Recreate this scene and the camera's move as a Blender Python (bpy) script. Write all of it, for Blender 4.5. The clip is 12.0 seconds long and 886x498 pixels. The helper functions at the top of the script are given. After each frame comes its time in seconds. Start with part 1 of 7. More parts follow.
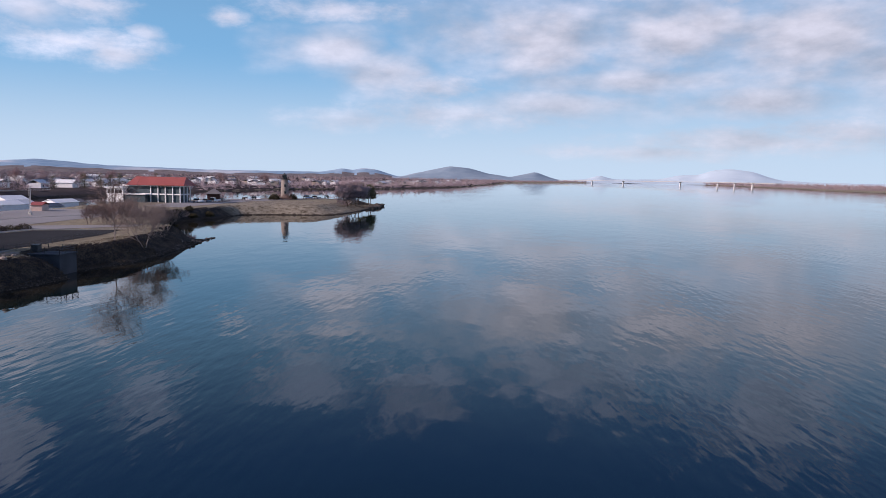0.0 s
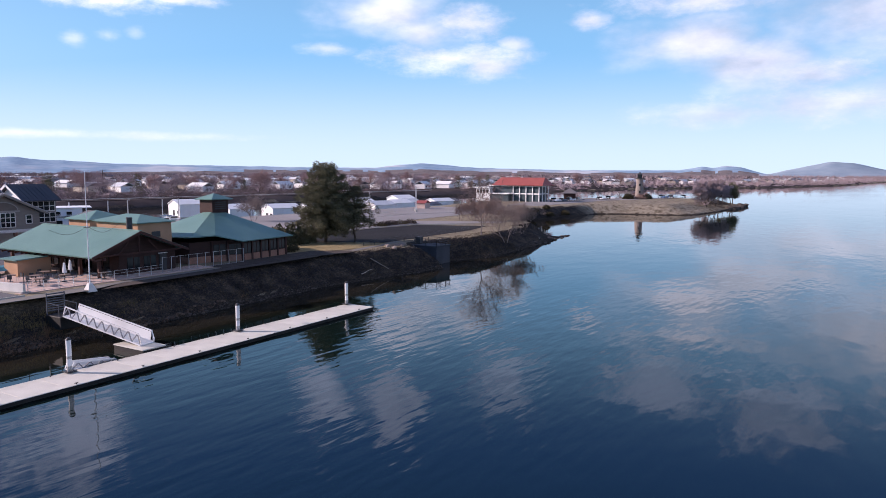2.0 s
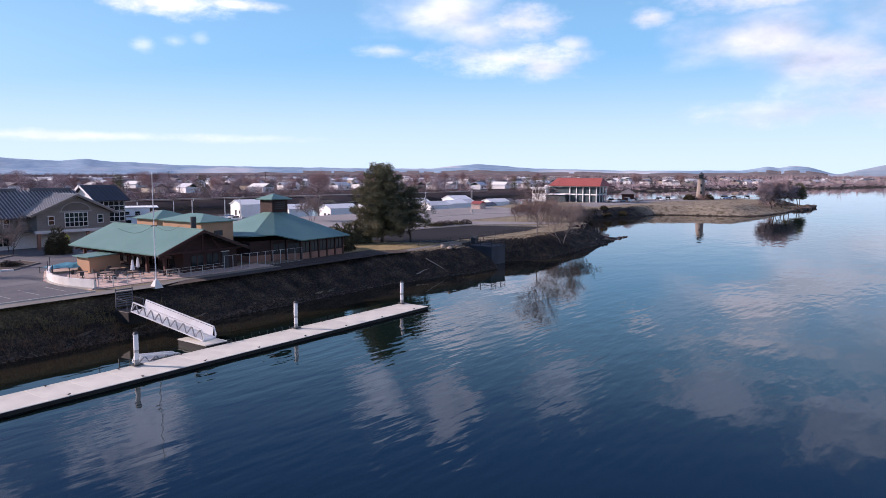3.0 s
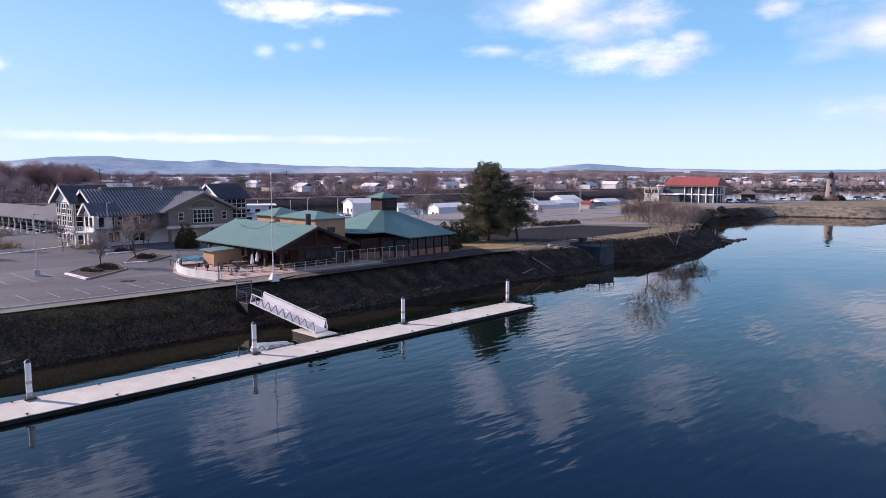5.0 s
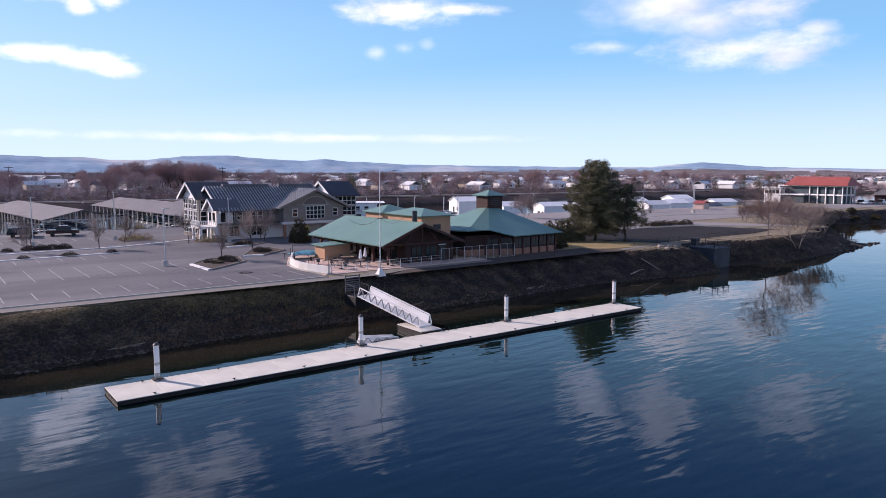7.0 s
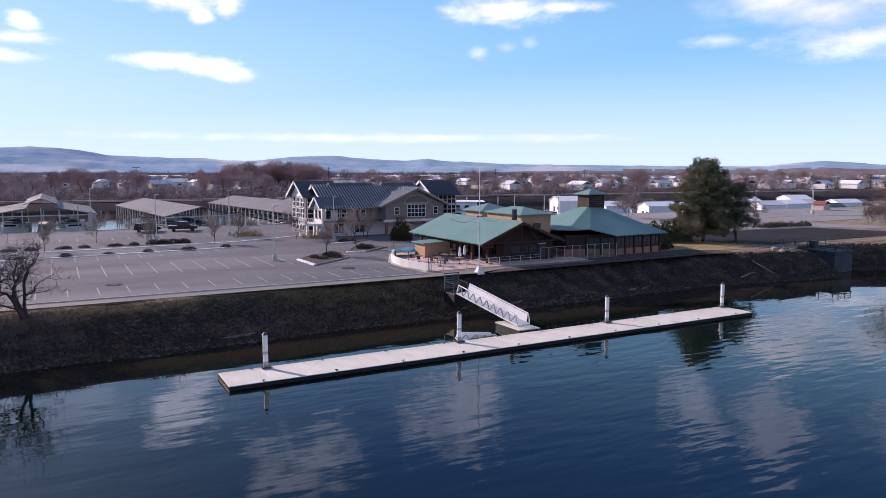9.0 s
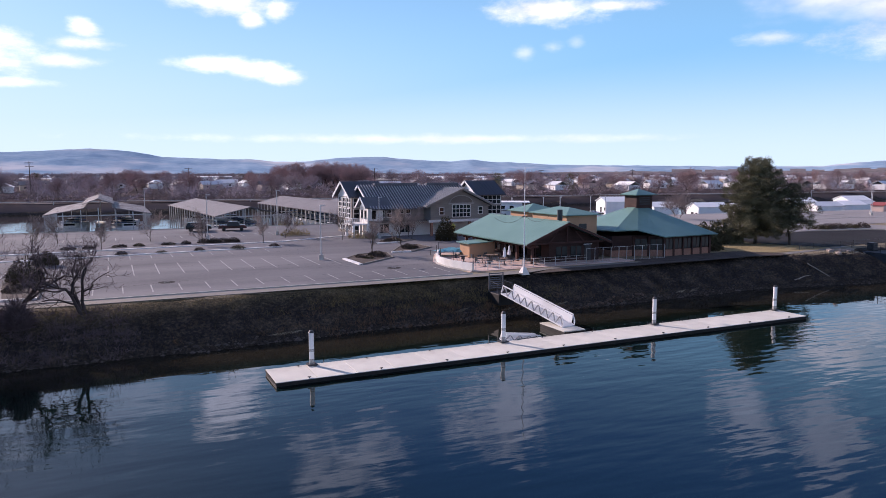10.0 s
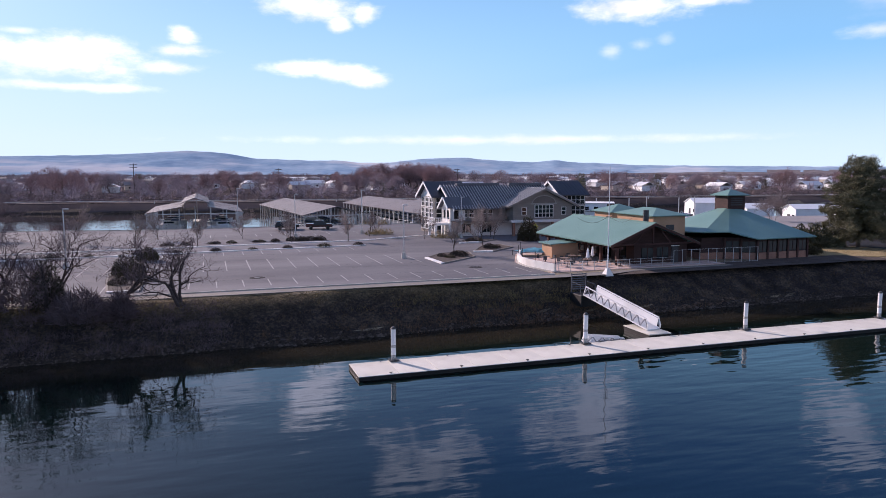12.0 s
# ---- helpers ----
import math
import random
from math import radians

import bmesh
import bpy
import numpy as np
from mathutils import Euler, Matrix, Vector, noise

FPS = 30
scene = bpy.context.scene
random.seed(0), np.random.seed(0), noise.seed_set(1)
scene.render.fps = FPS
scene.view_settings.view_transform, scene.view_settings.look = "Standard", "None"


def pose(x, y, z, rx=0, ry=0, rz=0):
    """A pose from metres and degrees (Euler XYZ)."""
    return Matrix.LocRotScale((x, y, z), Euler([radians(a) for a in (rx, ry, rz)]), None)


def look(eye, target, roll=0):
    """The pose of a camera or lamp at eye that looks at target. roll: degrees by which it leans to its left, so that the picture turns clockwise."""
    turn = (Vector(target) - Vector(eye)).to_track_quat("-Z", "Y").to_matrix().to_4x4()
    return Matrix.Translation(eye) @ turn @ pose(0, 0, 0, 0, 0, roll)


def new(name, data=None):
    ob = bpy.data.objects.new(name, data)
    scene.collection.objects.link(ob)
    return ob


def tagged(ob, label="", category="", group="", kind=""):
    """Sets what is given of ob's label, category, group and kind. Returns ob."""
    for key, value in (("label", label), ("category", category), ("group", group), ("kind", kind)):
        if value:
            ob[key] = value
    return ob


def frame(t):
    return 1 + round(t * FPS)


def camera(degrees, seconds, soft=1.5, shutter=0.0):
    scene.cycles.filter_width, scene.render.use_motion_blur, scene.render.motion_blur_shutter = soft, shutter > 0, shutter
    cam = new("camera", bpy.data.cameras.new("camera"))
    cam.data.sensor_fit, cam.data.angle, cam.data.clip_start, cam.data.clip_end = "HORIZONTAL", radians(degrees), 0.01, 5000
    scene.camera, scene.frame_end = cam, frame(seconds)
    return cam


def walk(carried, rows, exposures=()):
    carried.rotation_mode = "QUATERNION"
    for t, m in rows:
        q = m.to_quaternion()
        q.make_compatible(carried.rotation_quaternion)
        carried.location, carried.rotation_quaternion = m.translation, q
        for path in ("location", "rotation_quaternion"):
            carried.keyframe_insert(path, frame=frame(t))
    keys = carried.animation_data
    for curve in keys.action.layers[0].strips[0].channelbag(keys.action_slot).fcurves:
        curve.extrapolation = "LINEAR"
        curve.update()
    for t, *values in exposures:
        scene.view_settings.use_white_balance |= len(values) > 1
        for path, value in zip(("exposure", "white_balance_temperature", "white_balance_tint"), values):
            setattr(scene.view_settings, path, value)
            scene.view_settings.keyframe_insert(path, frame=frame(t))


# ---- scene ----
cam = camera(64.2, 12.0, 0.85)
PATH = [
    (0, (0.057, 0.282, 15.657), (99.392, 5.777, 5.534), 1.12),
    (0.5, (0.052, 0.259, 15.620), (97.676, 19.267, 5.208), 0.92),
    (1, (0.048, 0.235, 15.583), (93.850, 33.225, 4.962), 0.64),
    (1.5, (0.043, 0.212, 15.546), (88.899, 44.811, 4.799), 0.37),
    (2, (0.038, 0.188, 15.509), (84.955, 51.894, 4.756), 0.25),
    (2.5, (0.033, 0.165, 15.472), (82.741, 55.345, 4.768), 0.18),
    (3, (0.029, 0.141, 15.435), (80.620, 58.375, 4.765), 0.14),
    (5, (0.010, 0.047, 15.287), (70.858, 69.800, 4.560), 0.06),
    (5.5, (0.005, 0.024, 15.250), (68.164, 72.399, 4.472), 0.11),
    (6, (0.000, 0.000, 15.214), (65.432, 74.842, 4.383), 0.13),
    (6.5, (-0.005, -0.024, 15.177), (62.592, 77.197, 4.287), 0.14),
    (7, (-0.010, -0.047, 15.140), (59.685, 79.438, 4.244), 0.13),
    (9, (-0.029, -0.141, 14.992), (47.861, 86.958, 4.018), 0.04),
    (9.5, (-0.033, -0.165, 14.955), (44.941, 88.479, 4.018), -0.04),
    (10, (-0.038, -0.188, 14.918), (42.218, 89.791, 4.051), -0.04),
    (10.5, (-0.043, -0.212, 14.881), (39.526, 90.986, 4.052), -0.05),
    (11, (-0.048, -0.235, 14.844), (36.797, 92.100, 4.044), -0.05),
    (11.5, (-0.052, -0.259, 14.807), (34.024, 93.139, 4.048), -0.05),
    (12, (-0.057, -0.282, 14.770), (31.467, 94.010, 4.033), -0.09),
]
walk(cam, [(t, look(eye, target, roll)) for t, eye, target, roll in PATH], [(0, -0.11, 6380, 28), (1.0, 0.12, 6380, 29), (2.5, 0.29, 6390, 31), (12, 0.3, 6390, 31)])

# ---- light ----
SUN_AZ, SUN_EL = radians(119.5), radians(23.5)
world = bpy.data.worlds.new("world")
scene.world = world
world.use_nodes = True
SKY = 0.083


def build_sky():
    nt = world.node_tree
    nt.nodes.clear()
    n = lambda kind: nt.nodes.new(kind)
    link = nt.links.new

    def val(op, a, b=None, c=None, clamp=False):
        m = n("ShaderNodeMath")
        m.operation, m.use_clamp = op, clamp
        for k, v in enumerate((a, b, c)):
            if v is None:
                continue
            if isinstance(v, (int, float)):
                m.inputs[k].default_value = v
            else:
                link(v, m.inputs[k])
        return m.outputs[0]

    def smooth(v, lo, hi):
        m = n("ShaderNodeMapRange")
        m.interpolation_type = "SMOOTHSTEP"
        link(v, m.inputs[0])
        m.inputs[1].default_value, m.inputs[2].default_value = lo, hi
        return m.outputs[0]

    sky = n("ShaderNodeTexSky")
    sky.sky_type, sky.sun_disc = "NISHITA", False
    sky.sun_elevation, sky.sun_rotation = SUN_EL, radians(90) - SUN_AZ
    sky.air_density, sky.dust_density, sky.ozone_density = 1.0, 0.6, 2.0
    coord = n("ShaderNodeTexCoord").outputs["Generated"]
    sep = n("ShaderNodeSeparateXYZ")
    link(coord, sep.inputs[0])
    sx, sy, sz = sep.outputs
    az = val("ARCTAN2", sy, sx)                      # radians from +x
    up = val("MAXIMUM", sz, 0.0)
    # cloud sheet seen in perspective
    div = val("ADD", up, 0.10)
    flat = n("ShaderNodeCombineXYZ")
    link(val("DIVIDE", sx, div), flat.inputs[0])
    link(val("DIVIDE", sy, div), flat.inputs[1])

    def noise_tex(vec, scale, detail, rough, off=(0, 0, 0)):
        mp = n("ShaderNodeMapping")
        link(vec, mp.inputs[0])
        mp.inputs["Location"].default_value = off
        t = n("ShaderNodeTexNoise")
        link(mp.outputs[0], t.inputs["Vector"])
        t.inputs["Scale"].default_value, t.inputs["Detail"].default_value, t.inputs["Roughness"].default_value = scale, detail, rough
        return t.outputs[0]

    big = noise_tex(flat.outputs[0], 0.75, 3, 0.5, (3.1, 1.7, 0))
    fine = noise_tex(flat.outputs[0], 2.2, 5, 0.52, (0.4, 5.2, 0))
    puff = val("ADD", val("MULTIPLY", big, 0.55), val("MULTIPLY", fine, 0.45))
    # unseen broken cover overhead and behind, added for fill; none over the town's horizon
    cover = smooth(val("COSINE", val("SUBTRACT", az, radians(-60))), 0.20, 0.82)
    sheet = smooth(val("ADD", puff, val("ADD", -0.08, val("MULTIPLY", cover, 0.14))), 0.46, 0.66)
    sheet = val("MULTIPLY", sheet, val("MAXIMUM", smooth(sz, 0.50, 0.62), val("MULTIPLY", smooth(az, radians(-30), radians(-40)), smooth(sz, 0.03, 0.12))))
    # single fair-weather clouds: azimuth, elevation, half width, half height (degrees), weight
    streak = n("ShaderNodeCombineXYZ")
    link(val("MULTIPLY", az, 10.0), streak.inputs[0])
    link(val("MULTIPLY", sz, 21.0), streak.inputs[1])
    torn = noise_tex(streak.outputs[0], 1.5, 9, 0.64, (0.3, 0.9, 0))
    above = noise_tex(streak.outputs[0], 1.5, 9, 0.64, (0.42, 1.2, 0))
    soft = noise_tex(streak.outputs[0], 0.85, 5, 0.52, (2.3, 0.4, 0))
    soft_above = noise_tex(streak.outputs[0], 0.85, 5, 0.52, (2.48, 0.85, 0))
    total = sheet
    for a, e, w, h, k in CLOUDS:
        dx = val("MULTIPLY", val("SUBTRACT", az, radians(a)), 1 / radians(w))
        dy = val("MULTIPLY", val("SUBTRACT", sz, math.sin(radians(e))), 1 / radians(h))
        r = val("SQRT", val("ADD", val("MULTIPLY", dx, dx), val("MULTIPLY", dy, dy)))
        rag, grain = (3.4, torn) if e > 14 else (2.6, soft) if h > 1.3 else (2.8, torn)
        body = val("SUBTRACT", val("ADD", val("MULTIPLY", grain, rag), 1.06 - rag / 2), r)
        total = val("MAXIMUM", total, val("MULTIPLY", smooth(body, *((0.0, 0.8) if e > 14 else (-0.60, 1.15))), k))
    # thin veil just over the horizon
    veil = val("MULTIPLY", smooth(sz, 0.17, 0.0), 0.95)
    glare = val("COSINE", val("SUBTRACT", az, SUN_AZ))
    glare = val("MULTIPLY", smooth(glare, 0.2, 1.0), val("MULTIPLY", smooth(sz, 0.27, 0.02), 0.72))
    toward = val("COSINE", val("SUBTRACT", az, SUN_AZ))
    relief = val("ADD", val("MULTIPLY", val("SUBTRACT", torn, above), 0.4), val("MULTIPLY", val("SUBTRACT", soft, soft_above), 0.9))      # lit tops, grey undersides
    shade = val("ADD", val("ADD", 0.62, relief), val("MULTIPLY", smooth(toward, -0.9, 0.9), 0.62))
    shade = val("ADD", shade, val("MULTIPLY", fine, 0.20))
    azure = n("ShaderNodeMix")
    azure.data_type = "RGBA"
    link(val("MULTIPLY", smooth(sz, 0.50, 0.12), 0.74), azure.inputs["Factor"])
    link(sky.outputs[0], azure.inputs["A"])
    azure.inputs["B"].default_value = (2.5, 7.0, 10.6, 1)
    deep = n("ShaderNodeMix")
    deep.data_type = "RGBA"
    link(val("MULTIPLY", val("MULTIPLY", smooth(sz, 0.22, 0.42), smooth(sz, 0.76, 0.52)), val("SUBTRACT", 0.84, val("MULTIPLY", smooth(toward, 0.55, 0.92), 0.62))), deep.inputs["Factor"])
    link(azure.outputs["Result"], deep.inputs["A"])
    deep.inputs["B"].default_value = (0.52, 2.25, 6.6, 1)
    mix = n("ShaderNodeMix")
    mix.data_type = "RGBA"
    link(val("MAXIMUM", veil, glare), mix.inputs["Factor"])
    link(deep.outputs["Result"], mix.inputs["A"])
    mix.inputs["B"].default_value = (7.0, 9.6, 10.7, 1)
    mix2 = n("ShaderNodeMix")
    mix2.data_type = "RGBA"
    link(val("MULTIPLY", total, 0.92), mix2.inputs["Factor"])
    link(mix.outputs["Result"], mix2.inputs["A"])
    white = n("ShaderNodeMix")
    white.data_type, white.blend_type = "RGBA", "MULTIPLY"
    white.inputs["Factor"].default_value = 1
    lit = n("ShaderNodeMix")                             # sunlit low clouds, bluer shaded bases overhead
    lit.data_type = "RGBA"
    link(smooth(sz, 0.20, 0.28), lit.inputs["Factor"])
    lit.inputs["A"].default_value, lit.inputs["B"].default_value = (10.6, 11.0, 11.3, 1), (9.2, 10.8, 12.8, 1)
    link(lit.outputs["Result"], white.inputs["A"])
    grey = n("ShaderNodeCombineColor")
    for k in range(3):
        link(shade, grey.inputs[k])
    link(grey.outputs[0], white.inputs["B"])
    link(white.outputs["Result"], mix2.inputs["B"])
    bg = n("ShaderNodeBackground")
    bg.inputs["Strength"].default_value = SKY
    link(mix2.outputs["Result"], bg.inputs["Color"])
    out = n("ShaderNodeOutputWorld")
    link(bg.outputs[0], out.inputs[0])


TOWN_CLOUDS = [
    (99.6, 8.1, 4.6, 1.15, 1.00),
    (96.4, 8.9, 1.9, 0.60, 1.00),
    (99.0, 6.1, 4.0, 0.30, 0.70),
    (101.9, 9.6, 1.2, 0.25, 0.60),
    (91.2, 10.1, 0.8, 0.55, 1.00),
    (91.6, 9.0, 1.7, 0.38, 0.85),
    (92.6, 7.7, 1.8, 0.42, 0.85),
    (81.3, 12.6, 3.2, 0.75, 1.00),
    (79.6, 11.4, 0.7, 0.55, 0.90),
    (77.6, 12.3, 0.9, 0.65, 1.00),
    (82.3, 8.1, 2.3, 0.50, 1.00),
    (79.3, 7.8, 2.0, 0.55, 1.00),
    (77.4, 7.3, 1.4, 0.52, 1.00),
    (56.9, 12.4, 3.6, 0.85, 1.00),
    (52.0, 12.5, 3.0, 0.40, 0.90),
    (58.3, 9.2, 0.7, 0.50, 0.38),
    (56.3, 9.6, 0.8, 0.42, 0.30),
    (54.4, 9.9, 0.6, 0.36, 0.24),
]
MID_CLOUDS = [
    (35.9, 12.3, 4.2, 1.55, 0.80),
    (33.0, 10.8, 3.2, 1.55, 0.76),
    (29.5, 11.5, 2.4, 1.25, 0.74),
    (30.6, 9.0, 4.8, 1.00, 0.74),
    (27.8, 8.3, 2.4, 0.92, 0.74),
    (40.3, 9.5, 1.5, 0.38, 0.50),
    (25.8, 10.0, 1.2, 0.45, 0.60),
    (19.9, 11.6, 1.3, 0.55, 0.75),
    (12.2, 9.7, 4.8, 1.6, 0.80),
    (7.6, 8.1, 5.0, 1.9, 0.80),
    (4.5, 7.1, 3.6, 1.2, 0.70),
    (11.7, 12.6, 5.4, 0.80, 0.75),
    (66.3, 2.6, 16.0, 0.30, 0.42),
]
RIVER_CLOUDS = [
    (2.0, 10.5, 5.2, 2.6, 0.80),
    (-5.5, 10.8, 8.0, 3.4, 0.88),
    (-14.5, 11.0, 9.0, 3.8, 0.90),
    (-23.0, 10.4, 8.4, 3.8, 0.90),
    (-28.5, 8.0, 5.4, 2.6, 0.85),
    (-11.6, 7.6, 10.0, 1.35, 0.80),
    (9.7, 4.4, 6.2, 0.80, 0.45),
    (2.0, 5.0, 7.4, 1.10, 0.60),
    (-6.3, 5.8, 9.0, 1.35, 0.72),
    (-20.6, 5.9, 8.0, 1.35, 0.80),
    (-20.4, 3.0, 8.6, 0.95, 0.66),
    (-26.0, 3.7, 5.0, 1.00, 0.72),
    (-13.1, 2.2, 8.0, 0.60, 0.55),
    (-32.0, 10.0, 6.0, 4.6, 0.85),
]
HIGH_CLOUDS = [
    (82.0, 17.2, 3.4, 3.6, 1.0),
    # thin cloud above the view, added to brighten the water's reflection
    (93.0, 16.6, 9.0, 3.2, 0.30),
    (72.5, 22.6, 5.0, 2.8, 0.62),
    (60.0, 19.2, 4.8, 3.8, 0.62),
    (41.0, 18.2, 2.6, 3.0, 0.5),
    (35.8, 18.4, 3.4, 3.2, 0.55),
    (26.1, 17.0, 3.6, 2.8, 0.36),
    (14.0, 16.0, 5.0, 3.2, 0.42),
    (5.0, 17.0, 6.0, 3.4, 0.45),
    (-8.0, 15.6, 9.0, 3.4, 0.55),
    (-22.0, 16.5, 9.0, 4.4, 0.60),
]
CLOUDS = TOWN_CLOUDS + MID_CLOUDS + RIVER_CLOUDS + HIGH_CLOUDS
build_sky()
sun = new("sun", bpy.data.lights.new("sun", "SUN"))
sun.data.energy, sun.data.angle, sun.data.color = 5.0, radians(0.55), (1.0, 0.885, 0.765)
sun.matrix_world = look((0, 0, 300), (-300 * math.cos(SUN_AZ) * math.cos(SUN_EL), -300 * math.sin(SUN_AZ) * math.cos(SUN_EL), 300 - 300 * math.sin(SUN_EL)))


# ---- materials ----
def mat(name, dark, light, rough=0.8, scale=1.0, fine=12.0, bump=0.25, metal=0.0, stretch=(1, 1, 1), vary=0.0, grime=None, grime_amount=0.4, spec=0.3):
    """Two scales of noise between two colours, a stain colour, fine relief; vary: by object."""
    m = bpy.data.materials.new(name)
    m.use_nodes = True
    nt = m.node_tree
    link = nt.links.new
    p = nt.nodes["Principled BSDF"]
    p.inputs["Roughness"].default_value, p.inputs["Metallic"].default_value = rough, metal
    p.inputs["Specular IOR Level"].default_value = spec
    co = nt.nodes.new("ShaderNodeTexCoord")
    mp = nt.nodes.new("ShaderNodeMapping")
    mp.inputs["Scale"].default_value = stretch
    link(co.outputs["Object"], mp.inputs[0])

    def tex(s, d):
        t = nt.nodes.new("ShaderNodeTexNoise")
        t.inputs["Scale"].default_value, t.inputs["Detail"].default_value = s, d
        link(mp.outputs[0], t.inputs["Vector"])
        return t

    a, b = tex(scale, 4), tex(fine, 5)
    add = nt.nodes.new("ShaderNodeMath")
    add.operation = "MULTIPLY_ADD"
    link(a.outputs[0], add.inputs[0])
    add.inputs[1].default_value = 0.55
    half = nt.nodes.new("ShaderNodeMath")
    half.operation = "MULTIPLY"
    half.inputs[1].default_value = 0.45
    link(b.outputs[0], half.inputs[0])
    link(half.outputs[0], add.inputs[2])
    ramp = nt.nodes.new("ShaderNodeValToRGB")
    ramp.color_ramp.elements[0].position, ramp.color_ramp.elements[0].color = 0.33, (*dark, 1)
    ramp.color_ramp.elements[1].position, ramp.color_ramp.elements[1].color = 0.67, (*light, 1)
    link(add.outputs[0], ramp.inputs[0])
    col = ramp.outputs[0]
    if grime:
        g = tex(scale * 0.37, 6)
        mr = nt.nodes.new("ShaderNodeMapRange")
        mr.interpolation_type = "SMOOTHSTEP"
        mr.inputs[1].default_value, mr.inputs[2].default_value, mr.inputs[4].default_value = 0.5, 0.72, grime_amount
        link(g.outputs[0], mr.inputs[0])
        mx = nt.nodes.new("ShaderNodeMix")
        mx.data_type = "RGBA"
        link(mr.outputs[0], mx.inputs["Factor"])
        link(col, mx.inputs["A"])
        mx.inputs["B"].default_value = (*grime, 1)
        col = mx.outputs["Result"]
    if vary:
        info = nt.nodes.new("ShaderNodeObjectInfo")
        mr = nt.nodes.new("ShaderNodeMapRange")
        mr.inputs[3].default_value, mr.inputs[4].default_value = 1 - vary, 1 + vary
        link(info.outputs["Random"], mr.inputs[0])
        hsv = nt.nodes.new("ShaderNodeHueSaturation")
        link(mr.outputs[0], hsv.inputs["Value"])
        link(col, hsv.inputs["Color"])
        col = hsv.outputs[0]
    link(col, p.inputs["Base Color"])
    bp = nt.nodes.new("ShaderNodeBump")
    bp.inputs["Strength"].default_value, bp.inputs["Distance"].default_value = bump, 0.05
    link(b.outputs[0], bp.inputs["Height"])
    link(bp.outputs[0], p.inputs["Normal"])
    return m


def plain_glass(name, tint=(0.012, 0.016, 0.018)):
    m = bpy.data.materials.new(name)
    m.use_nodes = True
    p = m.node_tree.nodes["Principled BSDF"]
    p.inputs["Base Color"].default_value = (*tint, 1)
    p.inputs["Roughness"].default_value, p.inputs["Specular IOR Level"].default_value = 0.06, 0.35
    return m


def water_material():
    m = bpy.data.materials.new("river_water")
    m.use_nodes = True
    nt = m.node_tree
    link = nt.links.new
    p = nt.nodes["Principled BSDF"]
    p.inputs["Roughness"].default_value, p.inputs["IOR"].default_value = 0.025, 1.34
    p.inputs["Specular IOR Level"].default_value = 0.52
    co = nt.nodes.new("ShaderNodeTexCoord")

    def tex(sx, sy, rot, detail, rough=0.5):
        mp = nt.nodes.new("ShaderNodeMapping")
        mp.inputs["Scale"].default_value, mp.inputs["Rotation"].default_value = (sx, sy, 1), (0, 0, radians(rot))
        link(co.outputs["Object"], mp.inputs[0])
        t = nt.nodes.new("ShaderNodeTexNoise")
        t.inputs["Scale"].default_value, t.inputs["Detail"].default_value, t.inputs["Roughness"].default_value = 1, detail, rough
        link(mp.outputs[0], t.inputs["Vector"])
        return t.outputs[0]

    def math_node(op, a, b):
        k = nt.nodes.new("ShaderNodeMath")
        k.operation = op
        for i, v in enumerate((a, b)):
            if isinstance(v, (int, float)):
                k.inputs[i].default_value = v
            else:
                link(v, k.inputs[i])
        return k.outputs[0]

    swell = tex(0.10, 0.20, 15, 2)
    ripple = tex(0.30, 0.95, 18, 1.6, 0.5)
    patch = tex(0.012, 0.03, 20, 3)
    mr = nt.nodes.new("ShaderNodeMapRange")
    mr.interpolation_type = "SMOOTHSTEP"
    mr.inputs[1].default_value, mr.inputs[2].default_value, mr.inputs[3].default_value, mr.inputs[4].default_value = 0.36, 0.66, 0.18, 1.15
    link(patch, mr.inputs[0])
    height = math_node("ADD", math_node("MULTIPLY", swell, 0.45), math_node("MULTIPLY", math_node("MULTIPLY", ripple, 0.36), mr.outputs[0]))
    # calmer in the lee of the bank, with the brown bed showing through the shallows
    where = nt.nodes.new("ShaderNodeSeparateXYZ")
    link(co.outputs["Object"], where.inputs[0])

    def toward(lo, hi, a, b):
        r = nt.nodes.new("ShaderNodeMapRange")
        r.interpolation_type = "SMOOTHSTEP"
        for i, v in enumerate((lo, hi, a, b)):
            r.inputs[i + 1].default_value = v
        link(where.outputs[1], r.inputs[0])
        return r.outputs[0]

    height = math_node("MULTIPLY", height, toward(47.0, 56.0, 1.0, 0.30))
    bp = nt.nodes.new("ShaderNodeBump")
    bp.inputs["Strength"].default_value, bp.inputs["Distance"].default_value = 0.30, 0.35
    link(height, bp.inputs["Height"])
    link(bp.outputs[0], p.inputs["Normal"])
    ramp = nt.nodes.new("ShaderNodeValToRGB")
    ramp.color_ramp.elements[0].color, ramp.color_ramp.elements[1].color = (0.0016, 0.0068, 0.0060, 1), (0.0030, 0.0110, 0.0098, 1)
    link(patch, ramp.inputs[0])
    bed = nt.nodes.new("ShaderNodeMix")
    bed.data_type = "RGBA"
    link(toward(53.0, 57.5, 0.0, 1.0), bed.inputs["Factor"])
    link(ramp.outputs[0], bed.inputs["A"])
    bed.inputs["B"].default_value = (0.020, 0.018, 0.0125, 1)
    link(bed.outputs["Result"], p.inputs["Base Color"])
    return m


